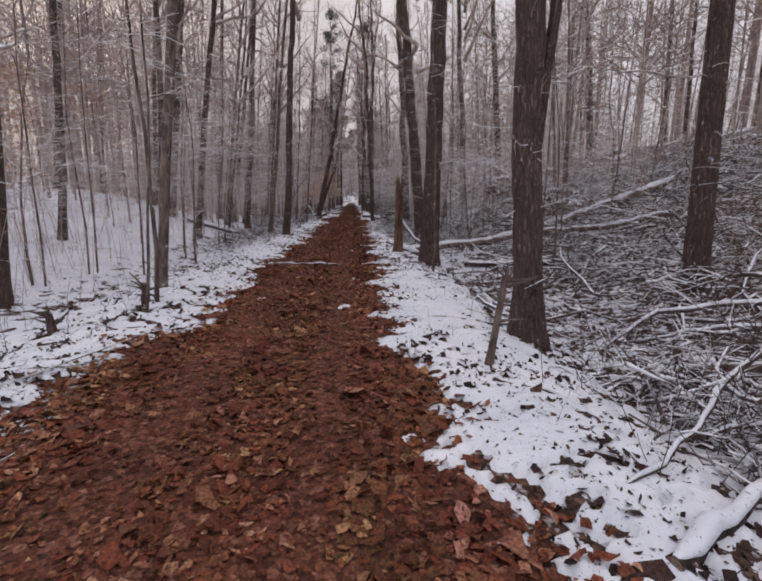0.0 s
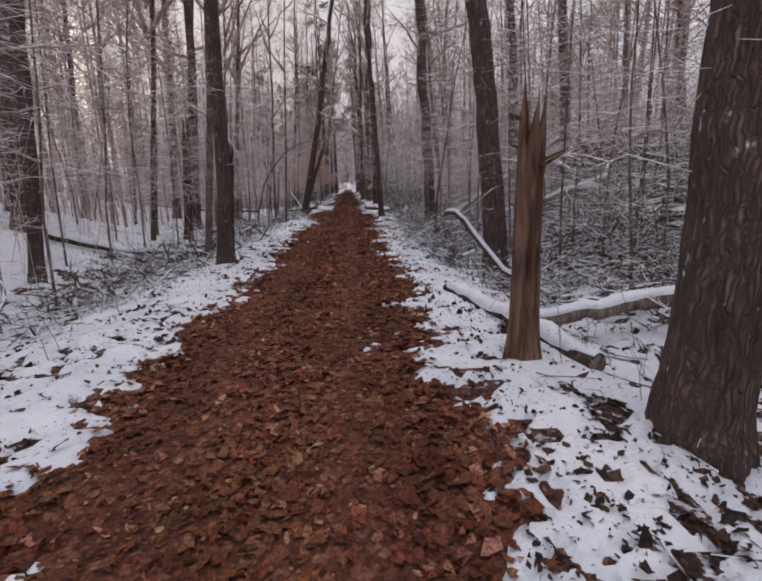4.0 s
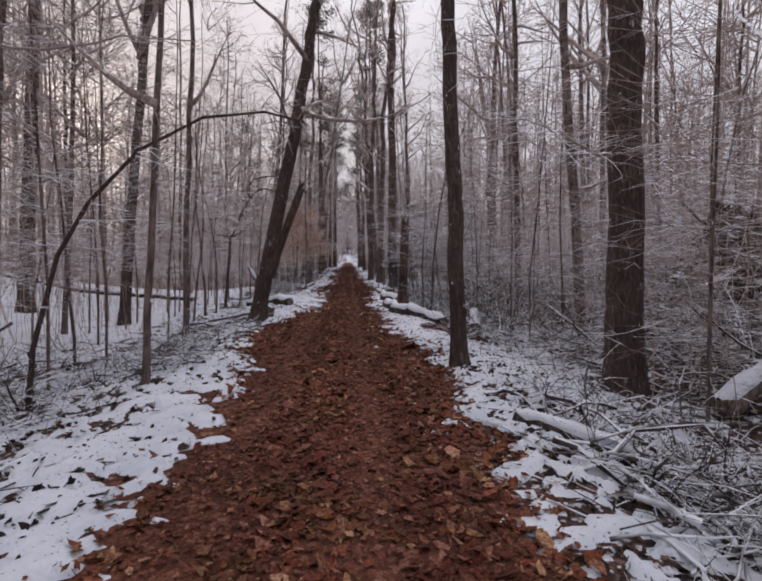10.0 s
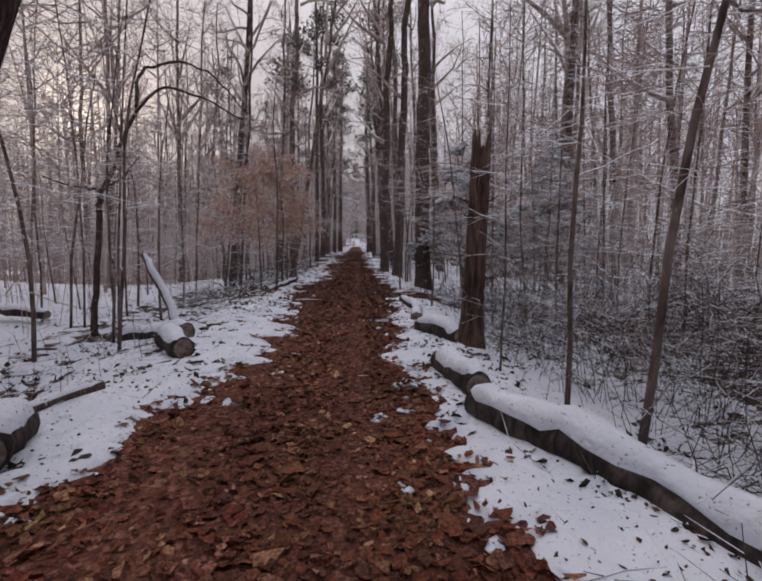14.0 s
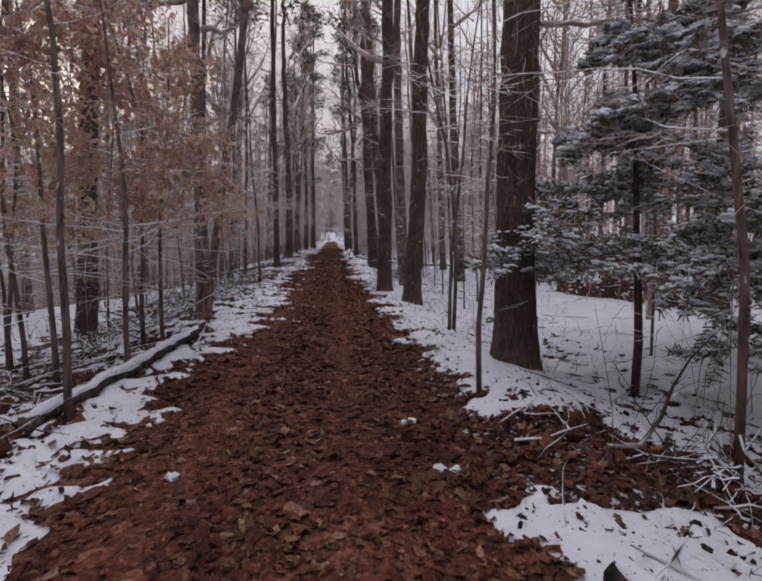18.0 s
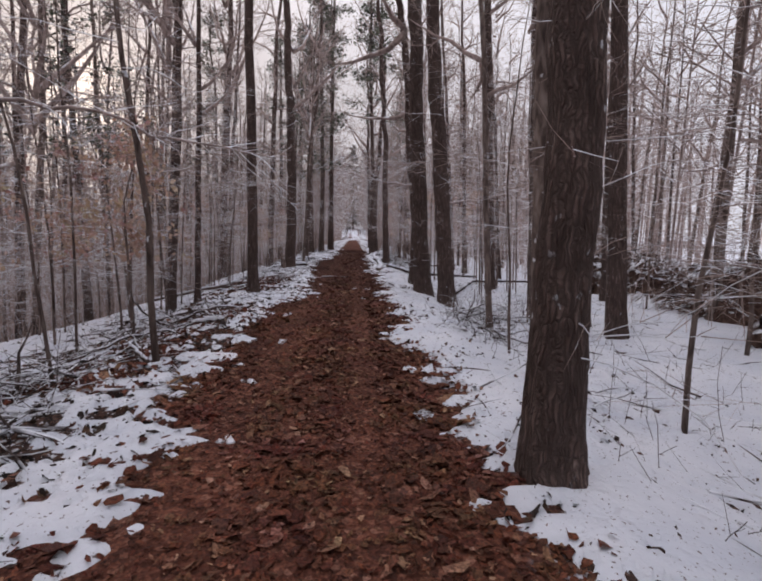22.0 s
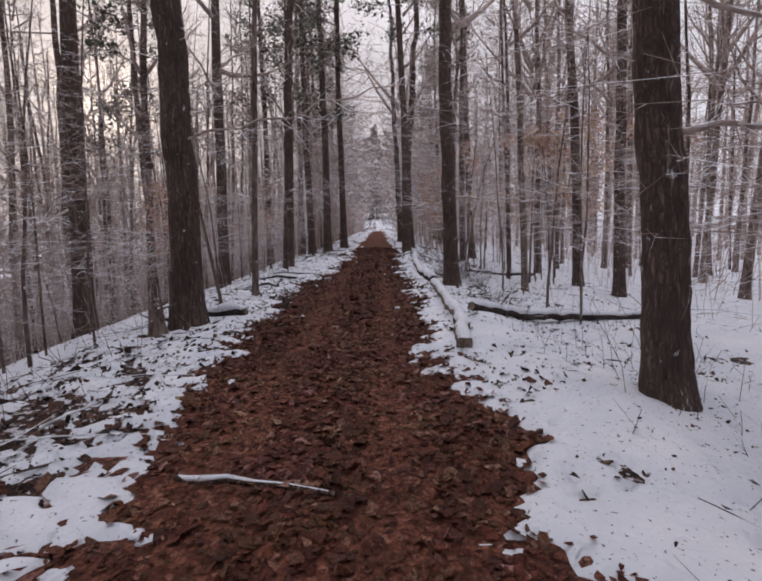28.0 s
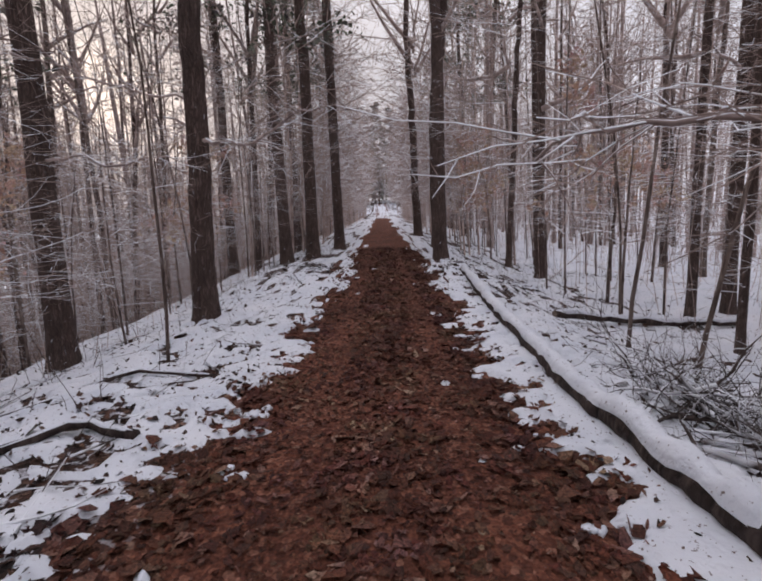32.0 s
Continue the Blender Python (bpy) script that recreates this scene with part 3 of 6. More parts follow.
def snow_depth(x, y):
    e = beyond_edge(x, y)
    lie = 0.045 * np.tanh(e / 0.1)
    # bare spots where leaves and sticks keep the thin snow off
    wide = vnoise(x * 0.3, y * 0.3, 21) * 0.55 + vnoise(x * 1.0, y * 1.0, 22) * 0.45
    spots = vnoise(x * 5.5, y * 6.5, 23) * 0.4 + vnoise(x * 11, y * 12, 24) * 0.35 + vnoise(x * 20, y * 20, 34) * 0.25
    open_ground = wide + 0.16 * smooth(e, 0.6, 2.2) + 0.14 * (1 - smooth(x, 0, 1) * smooth(y, 44, 48) * (1 - smooth(y, 76, 82))) + 0.26 * smooth(-x, 0.9, 2.0) * smooth(y, 15, 20) * (1 - smooth(y, 64, 70))
    open_ground = open_ground + 0.42 * smooth(-x, 1.4, 2.2) * smooth(y, 41, 45) * (1 - 0.75 * smooth(y, 54, 58)) * (1 - smooth(y, 64, 68)) * smooth(vnoise(x * 0.8, y * 0.8, 33), 0.3, 0.6)
    for bx, by, rx, ry in CLEAN:
        open_ground = open_ground - 0.45 * np.exp(-((x - bx) / rx) ** 2 - ((y - by) / ry) ** 2)
    for bx, by, rx, ry in DARK:
        open_ground = open_ground + 0.38 * np.exp(-((x - bx) / rx) ** 2 - ((y - by) / ry) ** 2)
    bare = smooth(spots, 0.80 - 0.34 * open_ground, 0.85 - 0.34 * open_ground)
    bare = bare * (1 - 0.85 * smooth(np.abs(x), 3.8, 6.5))
    bank = smooth(-x, 6.0, 9.0) * smooth(y, 56, 68)
    hill = (1 - smooth(y, 38, 48)) * smooth(x, 3.0, 5.2)
    thin = smooth(vnoise(x * 2.1, y * 2.1, 26) * 0.45 + vnoise(x * 5.3, y * 5.3, 27) * 0.55, 0.36, 0.52)
    # the dark leaf patch beside the hemlock, and small islands of snow left on the path
    patch = smooth(1 - ((x - 2.3 - 0.3 * (44.2 - y)) / 1.25) ** 2 - ((y - 44.2) / 0.75) ** 2 + 0.9 * (vnoise(x * 3, y * 3, 28) - 0.5), -0.1, 0.35)
    patch = np.maximum(patch, smooth(1 - ((x - 2.75) / 0.7) ** 2 - ((y - 33.2) / 0.8) ** 2 + 0.9 * (vnoise(x * 3, y * 3, 28) - 0.5), -0.1, 0.35))
    isles = smooth(vnoise(x * 1.9, y * 2.4, 29), 0.88, 0.95) * smooth(e, -0.75, -0.3) * (1 - smooth(e, -0.1, 0.05))
    return lie + 0.085 * isles - 0.09 * bare * smooth(e, -0.02, 0.06) - 0.08 * hill * np.maximum(thin, 0.4 + 0.3 * smooth(x, 3.6, 6.5)) - 0.1 * patch - 0.08 * bank + 0.012 * (vnoise(x * 3, y * 3, 25) - 0.5)


def sheet(name, xs, ys, height, mat):
    gx, gy = np.meshgrid(xs, ys)
    v = np.stack([gx, gy, height(gx, gy)], -1).reshape(-1, 3)
    n, m = len(xs), len(ys)
    i, j = np.meshgrid(np.arange(m - 1), np.arange(n - 1), indexing="ij")
    a = i * n + j
    return new(name, quads(name, v, np.stack([a, a + 1, a + n + 1, a + n], -1).reshape(-1, 4), mat))


def spread(fine_a, fine_b, step, far_a, far_b, growth=1.12):
    mid = list(np.arange(fine_a, fine_b, step))
    lo, hi, s = [], [], step
    while (lo[-1] if lo else fine_a) > far_a:
        s *= growth
        lo.append((lo[-1] if lo else fine_a) - s)
    s = step
    while (hi[-1] if hi else mid[-1]) < far_b:
        s *= growth
        hi.append((hi[-1] if hi else mid[-1]) + s)
    return np.array(lo[::-1] + mid + hi)


ground = tagged(sheet("ground", spread(-6, 6, 0.3, -600, 600, 1.15), spread(-3, 95, 0.3, -500, 900, 1.15), ground_z, M_LITTER),
                "forest floor of damp red-brown leaf litter", "ground", kind="structure")
snow_cover = tagged(sheet("snow_cover", spread(-3.6, 4.2, 0.055, -170, 170, 1.08), spread(-1.0, 79, 0.06, -40, 300, 1.1),
                          lambda x, y: ground_z(x, y) + snow_depth(x, y), M_SNOW),
                    "thin fresh snow with leaf-dark gaps over the forest floor", "snow", kind="structure")

rng = np.random.default_rng(7)
path = tagged(new("path"), "straight woodland path covered in rust-brown fallen leaves", "path", kind="structure")
n = 340000
lx, ly = rng.uniform(-2.6, 2.9, n), rng.uniform(-1.5, 92, n)
rut = np.exp(-((lx + 0.6) / 0.27) ** 2) + np.exp(-((lx - 0.5) / 0.18) ** 2)
keep = (beyond_edge(lx, ly) < rng.normal(0.02, 0.10, n)) & (rng.random(n) > 0.42 * rut)
lx, ly = lx[keep], ly[keep]
deck = Shape()
leaves(deck, rng, np.stack([lx, ly, ground_z(lx, ly) + np.maximum(snow_depth(lx, ly), 0) + 0.006 + rng.random(len(lx)) * 0.02], -1), 0.031 - 0.011 * np.minimum(rut[keep], 1), 0.24)
n = 16000
lx, ly = -1.6 - rng.gamma(2.0, 0.6, n), rng.uniform(43, 67, n)
keep = vnoise(lx * 0.9, ly * 0.7, 39) + 0.4 * vnoise(lx * 3, ly * 3, 40) > 0.72
lx, ly = lx[keep], ly[keep]
leaves(deck, rng, np.stack([lx, ly, ground_z(lx, ly) + np.maximum(snow_depth(lx, ly), 0) + 0.008], -1), 0.032, 0.4)
n = 6000
lx, ly = rng.uniform(0.9, 4.6, n), rng.uniform(42.9, 45.6, n)
keep = (beyond_edge(lx, ly) > -0.1) & (snow_depth(lx, ly) < 0.0) & ((lx - 2.4) ** 2 + (ly - 44.2) ** 2 < 4)
lx, ly = lx[keep], ly[keep]
leaves(deck, rng, np.stack([lx, ly, ground_z(lx, ly) + 0.008 + rng.random(len(lx)) * 0.02], -1), 0.03, 0.35)
n = 3000
lx, ly = rng.uniform(1.9, 3.6, n), rng.uniform(32.2, 34.2, n)
keep = snow_depth(lx, ly) < 0.0
lx, ly = lx[keep], ly[keep]
leaves(deck, rng, np.stack([lx, ly, ground_z(lx, ly) + 0.008 + rng.random(len(lx)) * 0.02], -1), 0.03, 0.35)
tagged(part("leaf_carpet", deck.mesh("leaf_carpet", M_LEAF, False), path, "countless curled red-brown and tan leaves"), kind="stuff")
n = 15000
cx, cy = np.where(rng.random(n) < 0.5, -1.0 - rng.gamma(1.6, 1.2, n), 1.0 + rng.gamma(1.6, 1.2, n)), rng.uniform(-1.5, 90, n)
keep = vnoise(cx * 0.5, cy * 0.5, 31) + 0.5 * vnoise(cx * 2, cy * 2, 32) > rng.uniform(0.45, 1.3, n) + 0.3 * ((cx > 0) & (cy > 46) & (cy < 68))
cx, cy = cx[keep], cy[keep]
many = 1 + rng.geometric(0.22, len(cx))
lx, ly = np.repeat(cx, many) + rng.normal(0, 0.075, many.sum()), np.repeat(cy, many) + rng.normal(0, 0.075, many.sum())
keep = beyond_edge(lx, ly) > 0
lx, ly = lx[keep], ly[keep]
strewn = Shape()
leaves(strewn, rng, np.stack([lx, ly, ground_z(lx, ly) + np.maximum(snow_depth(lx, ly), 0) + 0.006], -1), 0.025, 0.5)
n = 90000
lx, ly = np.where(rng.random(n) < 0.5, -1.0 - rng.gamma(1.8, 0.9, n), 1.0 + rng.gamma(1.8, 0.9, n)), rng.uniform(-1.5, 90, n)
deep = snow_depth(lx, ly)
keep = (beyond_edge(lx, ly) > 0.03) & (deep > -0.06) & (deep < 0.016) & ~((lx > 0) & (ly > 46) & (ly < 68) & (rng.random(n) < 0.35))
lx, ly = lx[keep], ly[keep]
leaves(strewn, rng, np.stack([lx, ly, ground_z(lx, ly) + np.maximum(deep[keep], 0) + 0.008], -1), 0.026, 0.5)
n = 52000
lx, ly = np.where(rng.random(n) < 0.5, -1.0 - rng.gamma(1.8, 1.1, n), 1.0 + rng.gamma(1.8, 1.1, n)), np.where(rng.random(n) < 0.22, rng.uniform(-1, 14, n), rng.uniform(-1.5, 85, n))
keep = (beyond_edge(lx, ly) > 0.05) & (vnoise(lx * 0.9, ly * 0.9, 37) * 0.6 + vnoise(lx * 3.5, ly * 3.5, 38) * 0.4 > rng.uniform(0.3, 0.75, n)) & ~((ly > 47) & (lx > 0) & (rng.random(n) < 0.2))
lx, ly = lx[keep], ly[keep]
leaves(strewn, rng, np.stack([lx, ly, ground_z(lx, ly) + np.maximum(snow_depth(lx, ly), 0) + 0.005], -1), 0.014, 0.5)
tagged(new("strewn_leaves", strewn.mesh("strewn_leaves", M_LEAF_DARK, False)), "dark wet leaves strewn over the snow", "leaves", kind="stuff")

n = 2600
cx, cy = rng.uniform(-1.9, 2.0, n), rng.uniform(-1, 88, n)
e = beyond_edge(cx, cy)
keep = (e < 0.02) & (e > -0.75) & (rng.random(n) < 0.6 * np.exp(e / 0.22)) & (vnoise(cx * 1.3, cy * 0.6, 36) > 0.4)
cx, cy = np.repeat(cx[keep], 3) + rng.normal(0, 0.04, 3 * keep.sum()), np.repeat(cy[keep], 3) + rng.normal(0, 0.04, 3 * keep.sum())
crumbs = Shape()
puffs(crumbs, rng, np.stack([cx, cy, ground_z(cx, cy) + 0.006], -1), 0.036)
tagged(new("snow_crumbs", crumbs.mesh("snow_crumbs", M_SNOW)), "small clods of snow left on the leaves", "snow", kind="stuff")

# ---- trees ----


def crown_shapes(seed, h, first, limbs, reach, rise, sub=8):
    """Limbs and twigs of a bare forest tree whose axis stands at the origin, h metres tall: the limbs' polylines, their radii, the twigs."""
    rng = np.random.default_rng(seed)
    z = np.sort(rng.uniform(first, h * 0.97, limbs))
    az = rng.uniform(0, 6.283, limbs)
    way = np.stack([np.cos(az), np.sin(az), np.full(limbs, rise) + rng.normal(0, 0.25, limbs)], -1)
    length = reach * (1.15 - 0.75 * (z - first) / (h - first)) * rng.uniform(0.6, 1.2, limbs)
    fine = Shape()
    main = grow(rng, np.stack([0 * z, 0 * z, z], -1), way, length, 6, 0.16, 0.10)
    p, d, u = offshoots(rng, main, sub, 0.55)
    ln = 0.42 * np.repeat(length, sub) * (0.4 + u) * rng.uniform(0.5, 1.2, len(p))
    second = grow(rng, p, d, ln, 4, 0.15, 0.06)
    slivers(fine, rng, second, 0.012 + 0.018 * ln)
    p2, d2, u2 = offshoots(rng, second, 5, 0.6)
    ln2 = 0.55 * np.repeat(ln, 5) * (0.4 + u2)
    third = grow(rng, p2, d2, ln2, 3, 0.12, 0.05)
    slivers(fine, rng, third, np.full(len(p2), 0.013))
    p3, d3, u3 = offshoots(rng, third, 2, 0.6)
    light = Shape()
    light.v, light.f, light.n = fine.v[:], fine.f[:], fine.n
    slivers(fine, rng, grow(rng, p3, d3, 0.6 * np.repeat(ln2, 2), 2, 0.1, 0.03), np.full(len(p3), 0.010))
    return main, 0.016 + 0.02 * length, fine, light


def trunk_shape(seed, h, r, sides=14, flare=0.36, wander=0.02, top=0.22, rings=26, furrow=0.0):
    rng = np.random.default_rng(seed)
    u = np.linspace(0, 1, rings) ** 1.7
    z = -0.35 + u * (h + 0.35)
    w = np.cumsum(rng.normal(0, wander, (rings, 2)), 0) * (u * h / 6)[:, None]
    w -= w[0]
    rad = r * (1 - (1 - top) * np.clip(z / h, 0, 1)) * (1 + flare * np.exp(-np.maximum(z, 0) / (1.6 * r + 0.05)))
    s = Shape()
    ang = np.arange(sides) * 2 * math.pi / sides
    lobes = 1 + 0.10 * np.cos(ang * 5 + rng.uniform(0, 6))[None] * np.exp(-np.maximum(z, 0) / 0.5)[:, None] + 0.07 * (rng.random((rings, sides)) - 0.5)
    if furrow:
        turns = ang[None] * sides / 6.283 * 0.6 + 0.5 * np.sin(z * 2.1)[:, None]
        plate = vnoise(turns, z[:, None] * 3.2 + 0 * turns, seed + 900) * 0.65 + vnoise(turns * 2.1, z[:, None] * 7 + 0 * turns, seed + 901) * 0.35
        lobes = lobes + furrow / r * (smooth(plate, 0.3, 0.6) - 0.5)
    ring = np.stack([w[:, :1] + rad[:, None] * lobes * np.cos(ang), w[:, 1:] + rad[:, None] * lobes * np.sin(ang), np.repeat(z[:, None], sides, 1)], -1)
    i, j = np.meshgrid(np.arange(rings - 1), np.arange(sides), indexing="ij")
    k = (j + 1) % sides
    s.add(ring.reshape(-1, 3), np.stack([i * sides + j, i * sides + k, (i + 1) * sides + k, (i + 1) * sides + j], -1).reshape(-1, 4))
    return s


CROWN_H = 20.0
CROWNS = []
for i in range(7):
    main, rad, fine, light = crown_shapes(100 + i, CROWN_H, (4.4, 6.0, 3.8, 6.6, 5.2, 4.2, 7.0)[i], (18, 15, 19, 15, 16, 19, 14)[i], (3.6, 4.2, 3.2, 4.6, 3.8, 3.0, 4.8)[i], (0.5, 0.9, 0.35, 1.0, 0.7, 0.45, 1.1)[i])
    every, single = Shape(), []
    for j in range(len(main)):
        one = Shape()
        tube(every, main[j], np.linspace(rad[j], 0.006, 6), 4, close=False)
        tube(one, main[j], np.linspace(rad[j], 0.006, 6), 6)
        single.append(one.mesh("limb", M_TWIG_BARE))
    CROWNS.append((single, every.mesh("limbwork", M_TWIG_BARE), fine.mesh("crown", M_TWIG_BARE), light.mesh("crown", M_TWIG_BARE)))
STUBS = []
for i in range(4):
    srng = np.random.default_rng(200 + i)
    m = 30
    z, az = srng.uniform(0.6, 9.0, m), srng.uniform(0, 6.283, m)
    way = np.stack([np.cos(az), np.sin(az), srng.normal(0.05, 0.3, m)], -1)
    s = Shape()
    main = grow(srng, np.stack([0 * z, 0 * z, z], -1), way, srng.gamma(1.8, 0.2, m) + 0.14, 5, 0.22, -0.03)
    chains(s, main, np.full(m, 0.0065), np.full(m, 0.002))
    p, d, u = offshoots(srng, main, 3, 0.6, 0.35)
    slivers(s, srng, grow(srng, p, d, srng.uniform(0.1, 0.4, len(p)), 3, 0.15, 0.0), np.full(len(p), 0.006))
    STUBS.append(s.mesh("dead_growth", M_TWIG))

tree_count = [0]


def leaning(lean):
    """The turn of a thing that leans by so many metres in x for each metre of height."""
    return Euler((0, math.atan(lean), 0)).to_matrix().to_4x4()


def tall_tree(x, y, r, lean, bark, label, h=None, near=True):
    k = tree_count[0]
    rr = random.Random(k)
    h = h or min(24, 11 + 45 * r + rr.uniform(0, 4))
    lean = lean * 0.65
    ob = new("tree")
    ob.matrix_basis = Matrix.Translation((x, y, float(ground_z(x, y)))) @ leaning(lean)
    tagged(ob, label, "tree", "trees along the path")
    if near and abs(x) < 4.2 and r > 0.1:
        body = trunk_shape(k, h, r * 0.94, 34, 0.34, 0.02, 0.22, 90, 0.009 if bark is M_OAK else 0.004)
    else:
        body = trunk_shape(k, h, r * 0.94)
    part("trunk", body.mesh("trunk", bark), ob)
    az = rr.uniform(0, 360)
    sc = h / CROWN_H
    single, every, fine, light = CROWNS[k % len(CROWNS)]
    wide = min(1.0, 0.4 + 2.2 * r)
    m = Matrix.Rotation(radians(az), 4, "Z") @ Matrix.Diagonal((wide, wide, sc, 1))
    if near:
        for limb in single:
            part("limb", limb, ob, "", m)
    else:
        tagged(part("limbwork", every, ob, "", m), kind="stuff")
    tagged(part("crown", fine if near else light, ob, "", m), kind="stuff")
    if bark is M_OAK:
        tagged(part("dead_growth", STUBS[k % len(STUBS)], ob, "thin dead side twigs tipped with snow", Matrix.Rotation(radians(az * 1.7), 4, "Z")), kind="stuff")
    tree_count[0] += 1
    return ob


def oak(x, y, r, lean, near=True):
    return tall_tree(x, y, r, lean, M_OAK, "tall bare tree with dark furrowed bark" if r > 0.12 else "slender bare tree with dark bark", None, near)


def beech(x, y, r, lean, near=True):
    return tall_tree(x, y, r, lean, M_BEECH, "bare tree with smooth grey-brown bark" if r > 0.12 else "slender bare tree with smooth grey bark", None, near)


def sapling_shapes(seed, h, limbs, reach, low=0.18):
    """A thin understorey stem with flat, snow-laden sprays of twigs."""
    rng = np.random.default_rng(seed)
    k = 9
    stem = grow(rng, np.zeros((1, 3)), np.array([[0, 0, 1.0]]), np.array([h]), k, 0.07, 0.06)
    s, fine = Shape(), Shape()
    tube(s, stem[0], np.linspace(1, 0.25, k) * 0.035 * h / 5, 6, 0.15, rng)
    p, d, u = offshoots(rng, stem, limbs, 0.9, low)
    d[:, 2] = rng.normal(0.12, 0.16, len(d))
    ln = reach * (0.45 + 0.8 * u) * rng.uniform(0.5, 1.2, len(p))
    main = grow(rng, p, d, ln, 7, 0.13, 0.01)
    chains(fine, main, 0.003 + 0.003 * ln, np.full(len(p), 0.0022))
    p2, d2, u2 = offshoots(rng, main, 7, 0.62, 0.15)
    d2[:, 2] *= 0.35
    ln2 = 0.42 * np.repeat(ln, 7) * (0.35 + u2)
    second = grow(rng, p2, d2, ln2, 3, 0.1, 0.0)
    slivers(fine, rng, second, np.full(len(p2), 0.006))
    p3, d3, _ = offshoots(rng, second, 4, 0.6, 0.2)
    d3[:, 2] *= 0.35
    slivers(fine, rng, grow(rng, p3, d3, 0.5 * np.repeat(ln2, 4), 2, 0.1, 0.0), np.full(len(p3), 0.005))
    return s, fine, np.concatenate([second[:, -1], p3])


SAPLINGS = []
for i in range(8):
    s, fine, tips = sapling_shapes(300 + i, 5.0, (16, 22, 18, 26, 12, 20, 24, 15)[i], (1.3, 1.6, 1.9, 1.4, 1.0, 1.8, 1.5, 2.1)[i])
    SAPLINGS.append((s.mesh("stem", M_BEECH), fine.mesh("spray", M_TWIG), tips))


POLES = []
for i in range(5):
    s, fine, tips = sapling_shapes(340 + i, 5.0, (7, 9, 6, 10, 8)[i], (0.9, 1.1, 1.2, 0.8, 1.0)[i], 0.36)
    POLES.append((s.mesh("stem", M_BEECH), fine.mesh("spray", M_TWIG), tips))


def pole(x, y, r, lean):
    return sapling(x, y, r, lean, "slender pole of a young tree with few twigs", min(9.0, 3.2 + 75 * r), POLES)


def sapling(x, y, r, lean, label="thin understorey sapling with snow-dusted twigs", h=None, kinds=None):
    k = tree_count[0]
    rr = random.Random(k + 5000)
    h = h or min(8.0, 2.2 + 70 * r)
    kinds = kinds or SAPLINGS
    s, fine, _ = kinds[k % len(kinds)]
    ob = new("sapling")
    ob.matrix_basis = Matrix.Translation((x, y, float(ground_z(x, y)) - 0.05)) @ leaning(lean * 0.7)
    tagged(ob, label, "sapling", "saplings beside the path")
    thick = 0.85 * max(0.5, min(2.0, r / (0.035 * h / 5))) * h / 5
    turn = Matrix.Rotation(rr.uniform(0, 6.28), 4, "Z")
    part("stem", s, ob, "", turn @ Matrix.Diagonal((thick, thick, h / 5, 1)))
    tagged(part("spray", fine, ob, "", turn @ Matrix.Diagonal((h / 5, h / 5, h / 5, 1))), kind="stuff")
    tree_count[0] += 1
    return ob


pole(-1.92, 5.75, 0.028, 0.165)
pole(-2.07, 6.41, 0.041, 0.111)
oak(6.11, 6.75, 0.190, -0.121)
beech(-2.48, 7.59, 0.091, 0.183)
oak(-5.15, 7.70, 0.139, 0.157)
pole(2.48, 9.90, 0.042, 0.040)
pole(-3.27, 11.60, 0.031, -0.019)
oak(-7.70, 13.65, 0.121, 0.186)
oak(-5.10, 14.20, 0.105, 0.120)
oak(3.30, 17.43, 0.222, -0.077)
oak(-1.94, 18.11, 0.142, 0.140)
beech(-3.05, 20.65, 0.093, 0.161)
pole(2.68, 20.75, 0.034, 0.10)
oak(-5.61, 23.64, 0.073, 0.157)
beech(-3.76, 24.59, 0.084, 0.113)
beech(-6.14, 25.08, 0.100, 0.192)
pole(3.25, 25.20, 0.035, 0.014)
oak(7.40, 28.00, 0.200, -0.060)
oak(9.68, 28.22, 0.235, -0.160)
oak(-5.83, 28.29, 0.205, 0.137)
pole(-10.01, 28.73, 0.047, 0.272)
beech(-2.23, 28.96, 0.049, 0.102)
oak(1.90, 29.45, 0.12, -0.10)
oak(4.02, 28.90, 0.240, -0.080)
beech(-4.96, 30.14, 0.064, 0.121)
pole(-4.23, 30.93, 0.033, 0.029)
beech(5.20, 32.30, 0.115, -0.145)
oak(17.48, 32.60, 0.250, -0.201)
oak(-7.90, 33.60, 0.175, 0.180)
beech(-3.45, 33.85, 0.072, 0.065)
beech(-6.61, 34.62, 0.067, 0.105)
pole(2.49, 35.14, 0.041, 0.126)
pole(2.48, 36.19, 0.032, -0.014)
oak(5.33, 36.20, 0.098, -0.070)
oak(-6.27, 36.83, 0.159, 0.140)
pole(-4.40, 37.20, 0.042, 0.150)
pole(-4.45, 38.50, 0.050, 0.040)
pole(2.19, 37.27, 0.016, 0.003)
pole(-2.91, 38.85, 0.034, 0.109)
pole(-4.25, 39.05, 0.043, 0.081)
oak(-10.51, 39.11, 0.250, 0.134)
pole(-3.76, 40.31, 0.031, 0.092)
pole(-5.34, 41.70, 0.034, 0.112)
pole(2.19, 42.28, 0.024, 0.059)
pole(-5.29, 44.46, 0.045, 0.092)
pole(-1.77, 45.12, 0.040, 0.082)
pole(1.77, 45.42, 0.030, -0.060)
oak(2.62, 46.65, 0.250, -0.040)
pole(2.22, 48.30, 0.036, -0.010)
pole(2.30, 48.34, 0.038, 0.020)
pole(2.52, 49.41, 0.030, -0.047)
beech(-1.92, 49.61, 0.129, 0.055)
beech(-1.99, 50.03, 0.082, 0.240)
